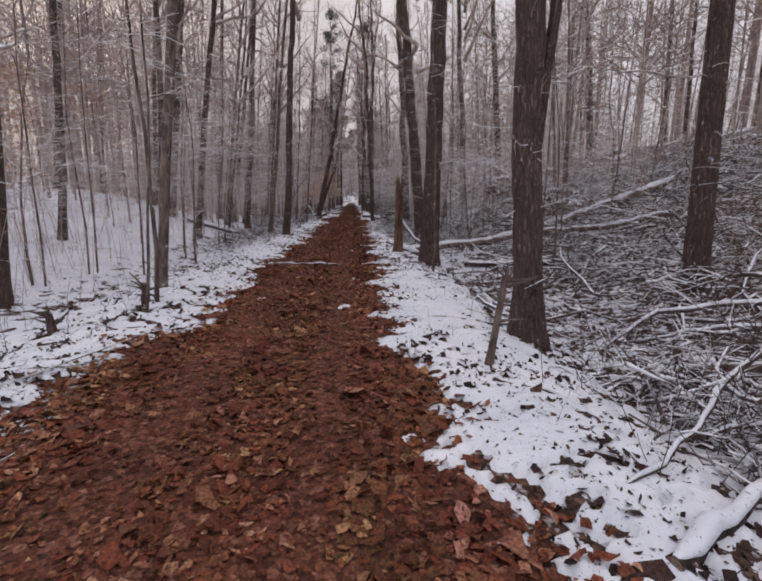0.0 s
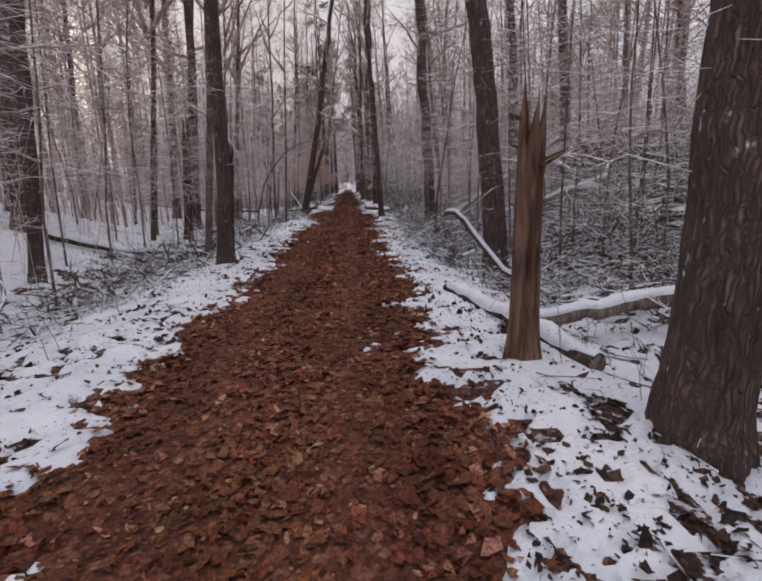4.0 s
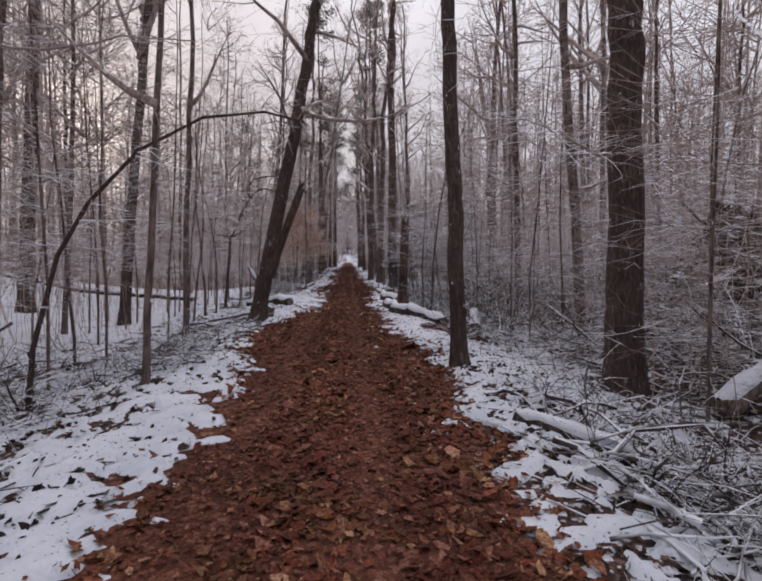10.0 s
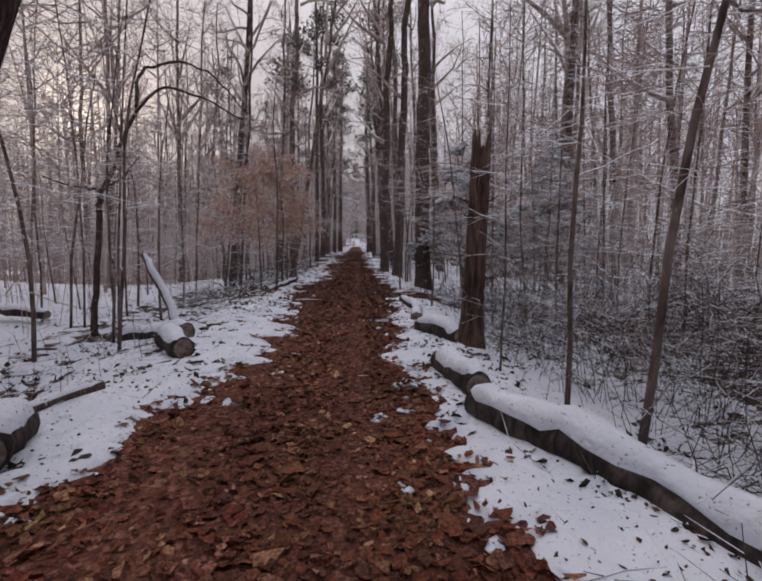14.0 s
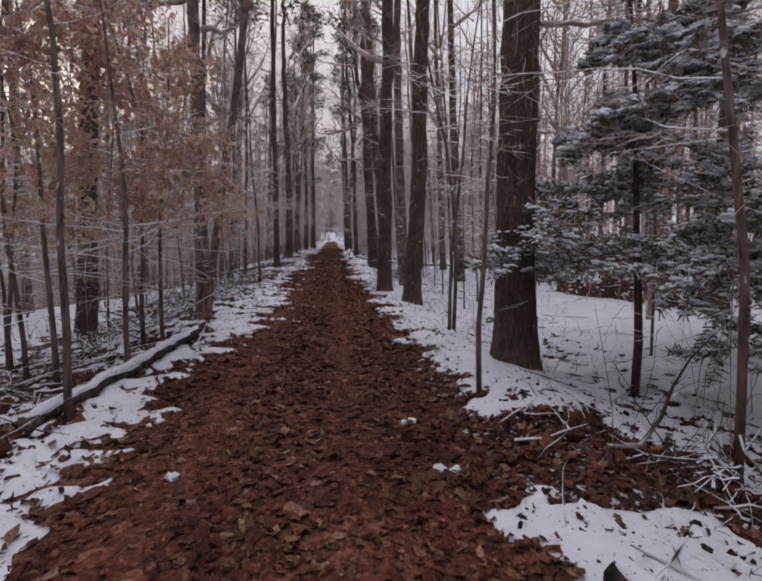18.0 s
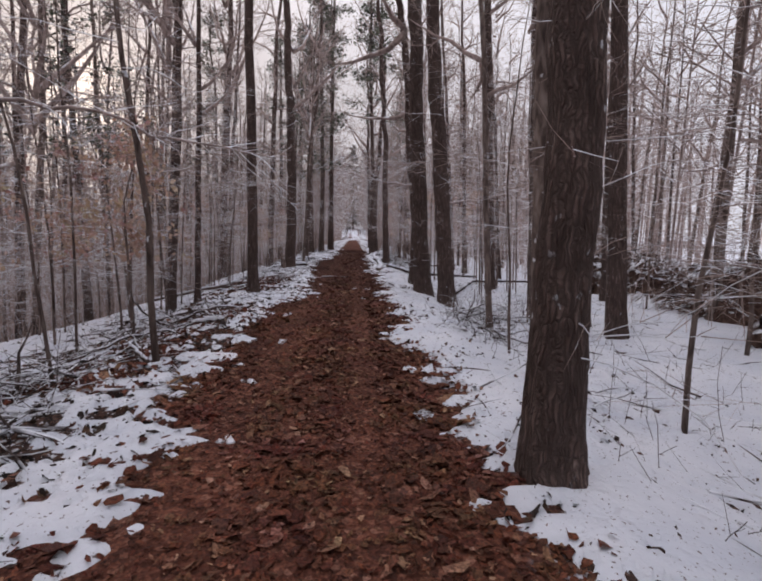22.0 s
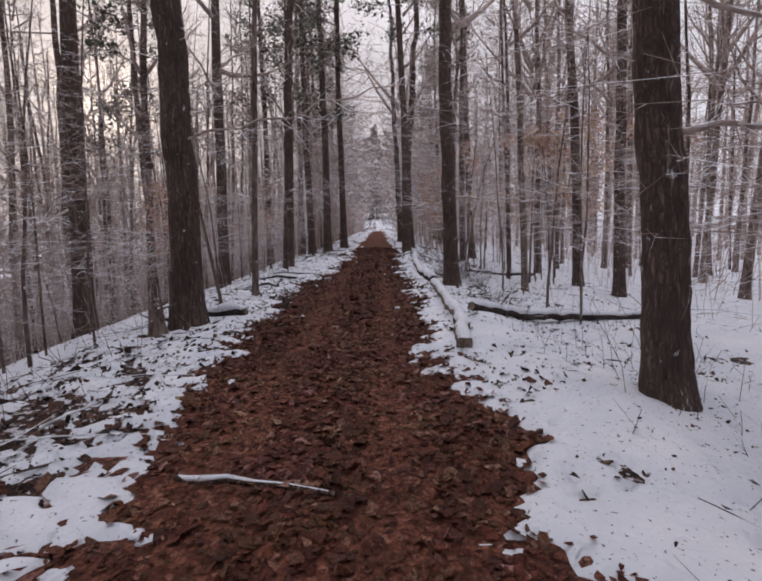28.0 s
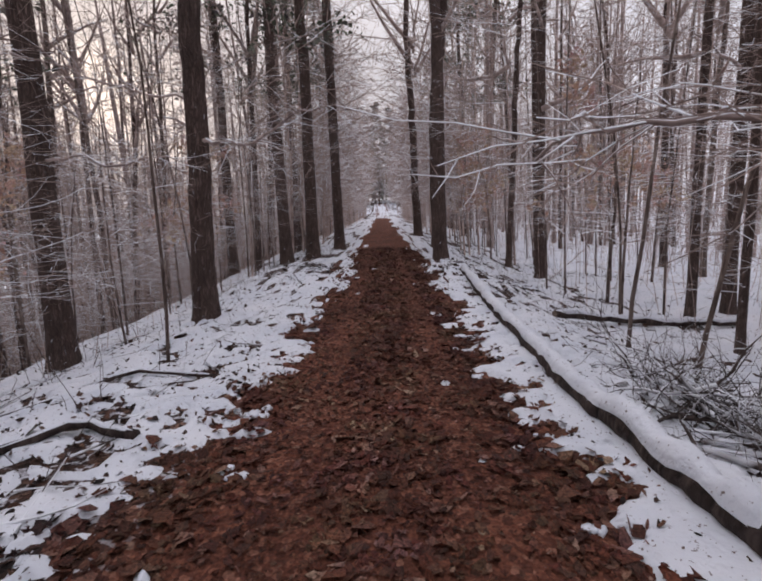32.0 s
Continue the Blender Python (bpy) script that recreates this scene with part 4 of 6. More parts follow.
oak(-4.05, 50.10, 0.069, 0.089)
oak(-4.52, 50.70, 0.155, 0.119)
oak(9.15, 50.85, 0.250, -0.049)
oak(1.76, 53.49, 0.195, -0.020)
pole(-3.86, 54.70, 0.032, -0.051)
oak(-3.30, 54.60, 0.087, 0.090)
pole(3.69, 54.79, 0.034, -0.050)
pole(-2.81, 55.58, 0.025, -0.109)
beech(2.68, 55.80, 0.165, -0.120)
pole(-1.95, 56.10, 0.050, -0.050)
pole(2.85, 57.51, 0.028, -0.092)
oak(5.40, 58.90, 0.184, -0.090)
beech(3.00, 59.07, 0.066, -0.120)
oak(5.27, 59.72, 0.065, -0.123)
oak(-3.60, 62.40, 0.080, 0.053)
oak(-4.33, 62.64, 0.092, 0.070)
oak(-5.30, 64.92, 0.094, 0.051)
oak(6.15, 64.90, 0.165, -0.120)
oak(5.18, 66.38, 0.177, -0.085)
oak(2.93, 68.33, 0.196, -0.130)
pole(-5.38, 71.70, 0.042, 0.047)
pole(-2.44, 72.56, 0.037, -0.208)
pole(3.74, 73.45, 0.034, 0.006)
beech(-2.20, 73.81, 0.069, 0.063)
oak(2.04, 74.82, 0.170, -0.037)
pole(3.31, 75.15, 0.028, -0.022)
oak(6.64, 76.21, 0.155, -0.079)
beech(4.19, 76.26, 0.095, -0.074)
pole(2.86, 77.60, 0.029, 0.155)
oak(6.28, 77.88, 0.155, -0.116)
pole(-2.45, 78.37, 0.024, 0.118)
oak(4.59, 79.24, 0.060, -0.018)
pole(3.18, 79.33, 0.036, 0.024)
oak(-5.11, 80.40, 0.204, 0.060)
oak(-2.87, 80.57, 0.185, 0.102)
oak(-7.99, 80.88, 0.167, 0.085)
oak(5.09, 80.98, 0.086, -0.049)
oak(6.45, 81.92, 0.121, -0.073)
oak(4.27, 85.93, 0.140, -0.021)
oak(-14.61, 86.14, 0.250, 0.111)
oak(3.99, 88.08, 0.104, -0.008)
oak(5.32, 88.99, 0.199, -0.058)
oak(2.13, 91.14, 0.250, -0.020)
oak(-2.10, 95.81, 0.219, -0.006)
oak(1.93, 98.71, 0.229, -0.002)
oak(-5.63, 99.66, 0.250, 0.034)
oak(2.62, 11.45, 0.235, 0.030)
oak(2.34, 63.25, 0.235, -0.150)
oak(2.76, 62.02, 0.215, -0.100)
oak(-2.52, 71.25, 0.235, 0.040)
oak(2.82, 5.12, 0.180, -0.110)
oak(2.64, 5.14, 0.075, 0.040)
beech(4.00, 8.80, 0.060, -0.040)
oak(2.19, 51.76, 0.200, 0.060)
pole(3.35, 44.20, 0.045, -0.10)
oak(-6.62, 75.00, 0.235, 0.060)
oak(-7.20, 20.40, 0.200, 0.170)
oak(-5.20, 17.60, 0.130, 0.190)
oak(-8.50, 22.00, 0.110, 0.150)

# ---- broken trunks, the forked tree, stubs ----


def broken_shape(seed, h, r, sides=16, jag=0.35):
    """A dead trunk snapped off at about h metres, with a splintered top."""
    rng = np.random.default_rng(seed)
    s = trunk_shape(seed, h, r, sides, 0.45, 0.006, 0.82, 18)
    v = s.v[0].reshape(18, sides, 3)
    cut = h * (1 - jag * rng.random(sides) ** 1.5)
    v[..., 2] = np.minimum(v[..., 2], cut[None])
    inner = v[-1] * np.array([0.45, 0.45, 1]) + np.array([0, 0, -0.25])
    n = s.n
    s.v.append(inner)
    j = np.arange(sides)
    s.f.append(np.stack([(17 * sides) + j, (17 * sides) + (j + 1) % sides, n + (j + 1) % sides, n + j], -1))
    s.n += sides
    return s


def snag(x, y, r, h, lean, bark, label, seed):
    ob = new("snag")
    ob.matrix_basis = Matrix.Translation((x, y, float(ground_z(x, y)))) @ leaning(lean)
    tagged(ob, label, "snag", "broken trunks")
    body = part("trunk", broken_shape(seed, h, r).mesh("trunk", bark), ob)
    s = Shape()
    srng = np.random.default_rng(seed)
    for i in range(5):
        a = srng.uniform(0, 6.283)
        z = srng.uniform(0.3, 0.9) * h
        one = Shape()
        tube(one, grow(srng, np.array([[math.cos(a) * r * 0.7, math.sin(a) * r * 0.7, z]]), np.array([[math.cos(a), math.sin(a), 0.4]]), np.array([srng.uniform(0.08, 0.3)]), 4, 0.1, 0.0)[0], np.linspace(0.018, 0.006, 4), 6)
        part("branch_stub", one.mesh("branch_stub", bark), body)
    return ob


snag(1.95, 12.6, 0.115, 2.2, 0.0, M_ROT_RED, "reddish rotten tree stump snapped off high", 1)
snag(-5.05, 25.1, 0.13, 4.0, 0.09, M_ROT, "dead broken trunk without branches", 2)
snag(-1.98, 18.62, 0.085, 2.45, 0.10, M_OAK, "broken second stem behind a forked tree", 10)
snag(2.15, 38.5, 0.155, 3.1, 0.02, M_ROT, "tall splintered rotten trunk with stripped reddish wood", 3)
snag(-2.22, 6.4, 0.05, 0.32, 0.1, M_OAK, "short dark broken stub in the snow", 4)
snag(1.93, 3.8, 0.034, 0.95, 0.13, M_BEECH, "leaning grey stub of a dead sapling", 9)
snag(2.62, 4.75, 0.03, 0.75, 0.1, M_OAK, "leaning dark stub of a dead sapling", 5)
snag(-2.72, 70.7, 0.1, 0.55, 0.0, M_BEECH, "pale broken stump at the foot of a tree", 6)
snag(-1.28, 72.4, 0.05, 0.24, 0.05, M_OAK, "small cut stump beside the path", 7)
snag(-2.6, 5.0, 0.04, 0.3, -0.1, M_OAK, "small dark stub at the path's edge", 8)

fork = tagged(new("forked_tree"), "dark leaning tree with a second stem snapped off", "tree", "trees along the path")
fork.matrix_basis = Matrix.Translation((-1.97, 34.55, float(ground_z(-1.97, 34.55)))) @ leaning(0.21)
part("trunk", trunk_shape(77, 17, 0.18, 34, 0.5, 0.012, 0.22, 90, 0.009).mesh("trunk", M_OAK), fork)
part("broken_stem", broken_shape(78, 2.2, 0.105, 14, 0.2).mesh("broken_stem", M_OAK), fork, "second stem with a splintered end", pose(0.12, -0.06, 1.55, 0, 9, 0))
for limb in CROWNS[2][0]:
    part("limb", limb, fork, "", Matrix.Diagonal((0.8, 0.8, 0.85, 1)))
tagged(part("crown", CROWNS[2][2], fork, "", Matrix.Diagonal((0.8, 0.8, 0.85, 1))), kind="stuff")
tagged(part("dead_growth", STUBS[1], fork, "thin dead side twigs tipped with snow"), kind="stuff")

arch = tagged(new("arching_sapling"), "thin sapling bent over in a long arch", "sapling", "saplings beside the path")
arch.matrix_basis = Matrix.Translation((-3.35, 28.5, float(ground_z(-3.35, 28.5)) - 0.03))
s, twig = Shape(), Shape()
line = np.array([(0, 0, 0), (0.1, 0, 0.85), (0.4, 0.02, 1.9), (0.75, 0.04, 2.5), (1.3, 0.08, 3.1), (2.0, 0.14, 3.5), (2.7, 0.2, 3.6), (3.15, 0.3, 3.52)])
tube(s, line, np.linspace(0.032, 0.012, 8), 8, 0.1, np.random.default_rng(5))
part("stem", s.mesh("stem", M_OAK), arch)
arng = np.random.default_rng(6)
p, d, u = offshoots(arng, line[None], 22, 0.7, 0.35)
mid = grow(arng, p, d, arng.uniform(0.3, 1.0, len(p)), 4, 0.12, -0.03)
chains(twig, mid, np.full(len(p), 0.006), np.full(len(p), 0.003))
p, d, u = offshoots(arng, mid, 4, 0.6)
slivers(twig, arng, grow(arng, p, d, arng.uniform(0.1, 0.4, len(p)), 2, 0.1, 0), np.full(len(p), 0.008))
tagged(part("spray", twig.mesh("spray", M_TWIG), arch), kind="stuff")

crook = tagged(new("crooked_tree"), "small crooked tree with dark arching limbs", "tree", "trees along the path")
crook.matrix_basis = Matrix.Translation((-4.4, 40.9, float(ground_z(-4.4, 40.9)) - 0.05))
krng = np.random.default_rng(15)
limbs = (("trunk", [(0, 0, 0), (0.02, 0, 0.7), (0.18, 0.05, 2.4), (0.22, 0.05, 2.75)], 0.062, 0.05),
         ("limb", [(0.22, 0.05, 2.72), (0.4, 0.1, 3.05), (0.6, 0.1, 3.65), (0.95, 0.05, 4.2), (1.27, 0, 4.5), (1.67, -0.1, 4.56), (2.3, -0.2, 4.3), (2.9, -0.25, 3.98)], 0.045, 0.012),
         ("limb", [(0.92, 0.06, 4.15), (0.93, 0.1, 4.75), (1.14, 0.1, 4.97), (1.7, 0.1, 5.05), (2.24, 0.15, 4.9), (2.6, 0.2, 4.5), (2.95, 0.3, 4.1)], 0.034, 0.01),
         ("limb", [(0.22, 0.05, 2.73), (-0.05, 0.1, 2.8), (-0.35, 0.1, 2.8), (-0.9, 0.2, 3.0)], 0.032, 0.012),
         ("limb", [(0.2, 0.05, 2.7), (0.43, -0.1, 2.78), (0.7, -0.2, 2.93), (1.1, -0.3, 3.3)], 0.03, 0.008))
twig = Shape()
for name, line, r0, r1 in limbs:
    line = np.array(line)
    u = np.linspace(0, len(line) - 1, len(line) * 3)
    line = np.stack([np.interp(u, np.arange(len(line)), line[:, c]) for c in range(3)], -1)
    line[1:-1] += krng.normal(0, 0.012, (len(line) - 2, 3))
    one = Shape()
    tube(one, line, np.linspace(r0, r1, len(line)), 10, 0.15, krng)
    part(name, one.mesh(name, M_OAK), crook)
    if name == "limb":
        p, d, u = offshoots(krng, line[None], 14, 0.7, 0.3)
        side = grow(krng, p, d, krng.uniform(0.3, 1.0, len(p)), 4, 0.15, 0.02)
        chains(twig, side, np.full(len(p), 0.007), np.full(len(p), 0.003))
        p, d, u = offshoots(krng, side, 5, 0.6)
        slivers(twig, krng, grow(krng, p, d, krng.uniform(0.1, 0.45, len(p)), 2, 0.1, 0), np.full(len(p), 0.007))
tagged(part("spray", twig.mesh("spray", M_TWIG_BARE), crook), kind="stuff")



def low_limb(x, y, z, reach, along, rise, r=0.024, seed=0):
    """A long, level, crooked dead limb with snow-lined side twigs on the tree that stands nearest to x, y."""
    rng = np.random.default_rng(3300 + seed)
    host = min((o for o in scene.objects if o.get("category") == "tree"), key=lambda o: (o.matrix_basis.translation.x - x) ** 2 + (o.matrix_basis.translation.y - y) ** 2)
    home = host.matrix_basis.inverted()
    q = np.linspace(0, 1, 16)
    bend = np.cumsum(rng.normal(0, 0.035, (16, 3)), 0) * np.array([0.5, 0.6, 1.0])
    foot = host.matrix_basis @ Vector((0, 0, z))
    line = np.stack([foot.x + reach * q, foot.y + along * q, foot.z + rise * np.sin(q * 1.9) * q], -1) + bend - bend[0]
    line = np.array([home @ Vector(p) for p in line])
    one, twig = Shape(), Shape()
    tube(one, line, np.linspace(r, 0.006, 16), 8, 0.15, rng)
    limb = part("limb", one.mesh("limb", M_TWIG_BARE), host, "low level limb lined with snow")
    p, d, u = offshoots(rng, line[None], 22, 0.65, 0.12)
    d[:, 2] *= 0.4
    side = grow(rng, p, d, rng.uniform(0.25, 0.9, len(p)), 5, 0.16, 0.0)
    chains(twig, side, np.full(len(p), 0.0055), np.full(len(p), 0.0025))
    p, d, u = offshoots(rng, side, 6, 0.6)
    d[:, 2] *= 0.4
    slivers(twig, rng, grow(rng, p, d, rng.uniform(0.1, 0.4, len(p)), 3, 0.12, 0), np.full(len(p), 0.006))
    tagged(part("spray", twig.mesh("spray", M_TWIG), limb), kind="stuff")


for i, (x, y, z, reach, along, rise) in enumerate(((-2.52, 71.25, 2.75, 3.6, -0.6, 0.5), (2.93, 68.33, 3.4, 3.4, 1.2, 0.3), (2.93, 68.33, 2.3, 2.6, 0.6, 0.1), (2.04, 74.82, 2.0, -1.3, 0.6, 0.0), (2.04, 74.82, 2.0, 2.4, 0.5, -0.2), (-2.87, 80.57, 2.7, 2.2, -1.6, 0.2), (-2.87, 80.57, 3.3, -2.0, -1.2, 0.3),
                                                   (-5.11, 80.40, 3.2, 2.6, -1.0, -0.3), (4.27, 85.93, 3.6, -2.8, -1.0, 0.3), (-2.18, 62.31, 2.9, 2.3, -1.4, -0.2), (-2.18, 62.31, 3.4, -1.8, -1.2, -0.2), (2.76, 62.02, 2.6, 2.8, 0.3, 0.6), (2.76, 62.02, 3.6, -2.2, 1.0, 0.4), (6.15, 64.9, 3.0, 2.6, -0.4, 0.2), (2.34, 63.25, 3.0, -1.8, 0.6, 0.4),
                                                   (-3.3, 54.6, 3.0, 2.8, 1.0, -0.3), (2.19, 51.76, 2.7, 2.2, -0.6, 0.4), (2.62, 46.65, 4.0, 2.6, -1.0, 0.2), (-4.52, 50.7, 3.6, 2.6, -1.0, 0.2), (-7.9, 33.6, 3.2, 2.8, -1.5, 0.4), (-5.83, 28.29, 4.0, 4.0, 0.6, 0.1), (4.02, 28.9, 3.0, -1.8, -1.0, 0.2),
                                                   (-5.1, 14.2, 3.2, 2.6, 1.0, 0.2), (2.6, 11.5, 2.4, 1.2, -0.6, -0.2), (3.3, 17.43, 2.2, 1.6, -0.8, 0.3), (5.33, 36.2, 3.2, -2.6, -0.8, 0.2), (5.2, 32.3, 3.0, 2.2, -1.2, 0.4), (6.11, 6.75, 3.2, -1.8, 0.8, 0.3))):
    low_limb(x, y, z, reach, along, rise, 0.022 + 0.006 * (i % 3), i)

# ---- fallen logs ----


def fallen_log(points, r0, r1, label, bark=None, snow=0.05, seed=0, cut=True, name="log"):
    """A fallen trunk along points (x, y, height of its middle over the ground), with a ridge of snow along its back."""
    rng = np.random.default_rng(900 + seed)
    raw = np.array([(x, y, float(ground_z(x, y)) + z) for x, y, z in points], float)
    k = max(8, int(np.linalg.norm(raw[-1] - raw[0]) / 0.16))
    u = np.linspace(0, len(raw) - 1, k)
    pts = np.stack([np.interp(u, np.arange(len(raw)), raw[:, c]) for c in range(3)], -1)
    pts[1:-1] += rng.normal(0, 0.012, (k - 2, 3))
    sway = np.sin(np.linspace(0, math.pi, k)) * 0.16 * r0
    pts[:, 0] += sway * (vnoise(np.arange(k) * 0.22, np.full(k, seed * 1.7), 63) - 0.5) * 2
    pts[:, 2] += sway * (vnoise(np.arange(k) * 0.3, np.full(k, seed * 2.3), 64) - 0.7)
    rad = np.linspace(r0, r1, k) * (1 + 0.08 * (rng.random(k) - 0.5))
    base = pts[0].copy()
    ob = tagged(new(name), label, "log", "fallen logs")
    ob.matrix_basis = Matrix.Translation(base)
    s = Shape()
    tube(s, pts - base, rad, 14, 0.12, rng)
    body = part("trunk", s.mesh("trunk", bark or M_LOG), ob)
    if snow:
        way = np.gradient(pts, axis=0)
        way /= np.linalg.norm(way, axis=1, keepdims=True)
        side = np.cross(way, (0, 0, 1.0))
        side /= np.linalg.norm(side, axis=1, keepdims=True)
        up = np.cross(side, way)
        q = 9
        ang = np.linspace(-1.25, 1.25, q)
        lump = snow * (0.15 + 1.3 * vnoise(np.arange(k) * 0.5, np.full(k, seed * 3.1), 61))[:, None]
        edge = 1 - 0.4 * vnoise(np.arange(k)[:, None] * 0.8, np.arange(q)[None] * 0.9 + seed, 62)
        th = ang[None] * edge
        rr = rad[:, None] * 1.0 + lump * np.cos(ang * 1.2)[None] ** 0.7 - 0.006
        rr[0] -= 0.8 * lump[0]
        rr[-1] -= 0.8 * lump[-1]
        v = (pts - base)[:, None] + rr[..., None] * (np.sin(th)[..., None] * side[:, None] + np.cos(th)[..., None] * up[:, None])
        i, j = np.meshgrid(np.arange(k - 1), np.arange(q - 1), indexing="ij")
        a = i * q + j
        cap = Shape()
        cap.add(v.reshape(-1, 3), np.stack([a, a + 1, a + q + 1, a + q], -1).reshape(-1, 4))
        part("snow_cap", cap.mesh("snow_cap", M_SNOW), ob, "ridge of fresh snow")
    if cut:
        for end, nxt, rr in ((0, 1, r0), (-1, -2, r1)):
            c = Shape()
            out = pts[end] - pts[nxt]
            out /= np.linalg.norm(out)
            tube(c, np.array([pts[end] - base - out * 0.01, pts[end] - base + out * 0.006]), np.array([rr * 0.86, rr * 0.82]), 14)
            part("cut_end", c.mesh("cut_end", M_CUT), body, "weathered sawn face")
    return ob


fallen_log([(1.86, 15.1, 0.03), (2.12, 14.05, 0.05), (2.55, 12.5, 0.06)], 0.09, 0.12, "snow-topped log lying beside the path", seed=1, snow=0.07)
fallen_log([(1.98, 16.0, 1.02), (2.12, 15.97, 1.06), (2.22, 15.92, 1.0), (2.36, 15.9, 0.82), (2.52, 15.78, 0.64), (2.8, 15.6, 0.34), (3.4, 15.1, 0.12)], 0.036, 0.033, "bare dead limb propped in the brush beside a tree", M_OAK, 0.03, 2, False)
fallen_log([(2.22, 15.92, 1.0), (2.42, 15.86, 1.24), (2.62, 15.8, 1.5), (2.86, 15.9, 1.62)], 0.009, 0.005, "thin snowy side branch of a dead limb", M_OAK, 0.012, 59, False, "branch")
fallen_log([(2.35, 13.6, 0.1), (4.8, 13.8, 0.35), (7.2, 14.0, 0.35), (11.0, 14.2, 0.3)], 0.085, 0.16, "long snow-dusted fallen trunk across the slope", M_BEECH, 0.04, 3)
fallen_log([(4.6, 13.5, 0.4), (5.6, 12.6, 0.55), (7.2, 11.6, 0.3), (8.6, 11.0, 0.2)], 0.06, 0.075, "fallen limb forking off the trunk on the slope", M_BEECH, 0.03, 4)
fallen_log([(3.7, 11.9, 0.08), (5.2, 9.9, 0.1)], 0.075, 0.09, "dark log half sunk in the brush", M_LOG, 0.02, 36)
fallen_log([(3.6, 25.9, 0.15), (5.0, 25.2, 0.3), (5.8, 24.9, 0.3), (7.2, 24.4, 0.3), (9.2, 24.0, 0.3)], 0.075, 0.14, "pale fallen trunk under a ridge of snow", M_BEECH, 0.06, 5)
fallen_log([(5.9, 24.8, 0.3), (5.2, 24.0, 0.35), (4.3, 23.4, 0.12)], 0.05, 0.03, "forked limb of the fallen trunk under snow", M_BEECH, 0.03, 37, False)
fallen_log([(4.5, 26.7, 0.15), (5.0, 26.45, 0.5), (5.6, 26.1, 0.55), (6.3, 25.6, 0.2)], 0.032, 0.024, "arched dead branch over the fallen trunks", M_OAK, 0.015, 34, False, "branch")
fallen_log([(4.2, 24.8, 0.15), (5.6, 24.3, 0.35), (7.4, 23.4, 0.25)], 0.05, 0.035, "fallen limb among the brush", M_BEECH, 0.025, 6)
fallen_log([(4.45, 27.8, 0.12), (7.05, 28.1, 1.15), (9.6, 28.9, 1.85)], 0.14, 0.1, "pale bare trunk leaning up the hillside", M_BEECH, 0.05, 7)
fallen_log([(1.48, 37.22, 0.12), (1.67, 36.3, 0.12)], 0.13, 0.14, "short sawn log with a thick snow ridge", seed=8, snow=0.08)
fallen_log([(1.55, 35.9, 0.13), (2.0, 35.0, 0.12), (2.6, 33.9, 0.1)], 0.135, 0.15, "sawn log with a thick snow ridge beside the path", seed=9, snow=0.08)
fallen_log([(1.55, 39.45, 0.11), (2.0, 38.5, 0.11)], 0.12, 0.13, "short sawn log with a thick snow ridge", seed=10, snow=0.08)
fallen_log([(1.6, 43.0, 0.08), (1.75, 41.4, 0.08), (1.6, 40.3, 0.08)], 0.09, 0.1, "sawn log half buried in snow", seed=11, snow=0.06)
fallen_log([(3.72, 35.3, 0.34), (3.3, 33.6, 0.12)], 0.15, 0.17, "thick dark log tilted in the snow", seed=12, snow=0.035)
fallen_log([(-1.76, 34.99, 0.15), (-1.96, 35.54, 0.14)], 0.165, 0.16, "short thick round of a sawn trunk capped with snow", seed=35, snow=0.06)
fallen_log([(-1.55, 37.7, 0.14), (-2.1, 38.5, 0.13)], 0.14, 0.14, "short sawn log under a cushion of snow", seed=13, snow=0.09)
fallen_log([(-1.9, 38.75, 0.13), (-3.3, 39.8, 0.1)], 0.14, 0.12, "sawn log lying off the path under snow", seed=14, snow=0.08)
fallen_log([(-2.75, 40.6, 0.0), (-3.15, 40.9, 0.75), (-3.6, 41.2, 1.45)], 0.085, 0.05, "broken leaning limb plastered with snow", M_BEECH, 0.05, 15)
fallen_log([(-1.64, 48.3, 0.1), (-1.7, 46.7, 0.1), (-1.95, 44.9, 0.05)], 0.06, 0.07, "snow-covered log along the path's edge", seed=16, snow=0.03)
fallen_log([(1.88, 71.75, 0.1), (2.9, 72.35, 0.12), (4.3, 72.9, 0.12), (6.6, 73.6, 0.1)], 0.085, 0.06, "snow-topped log lying away from the path", seed=17, snow=0.06)
fallen_log([(1.36, 69.5, 0.07), (1.56, 71.0, 0.08), (1.62, 73.0, 0.09), (1.64, 75.0, 0.09)], 0.095, 0.085, "long pale log along the path's edge under snow", M_BEECH, 0.05, 18)
fallen_log([(1.68, 75.3, 0.1), (1.55, 77.2, 0.1), (1.62, 80.0, 0.1), (1.9, 84.5, 0.09)], 0.1, 0.075, "long snow-capped log along the path's edge", seed=19, snow=0.07, cut=False)
fallen_log([(-1.8, 71.8, 0.09), (-2.5, 71.9, 0.09), (-3.4, 72.2, 0.05)], 0.07, 0.06, "snow-covered log end at the path's edge", seed=20, snow=0.08)
fallen_log([(-2.3, 67.0, 0.06), (-4.0, 66.3, 0.08), (-6.2, 65.6, 0.1)], 0.07, 0.05, "snow-dusted fallen pole on the bank", M_BEECH, 0.04, 21)
fallen_log([(-1.9, 36.6, 0.07), (-2.6, 35.6, 0.2), (-3.6, 34.4, 0.3)], 0.05, 0.03, "fallen limb leaning by the path", M_OAK, 0.03, 22)
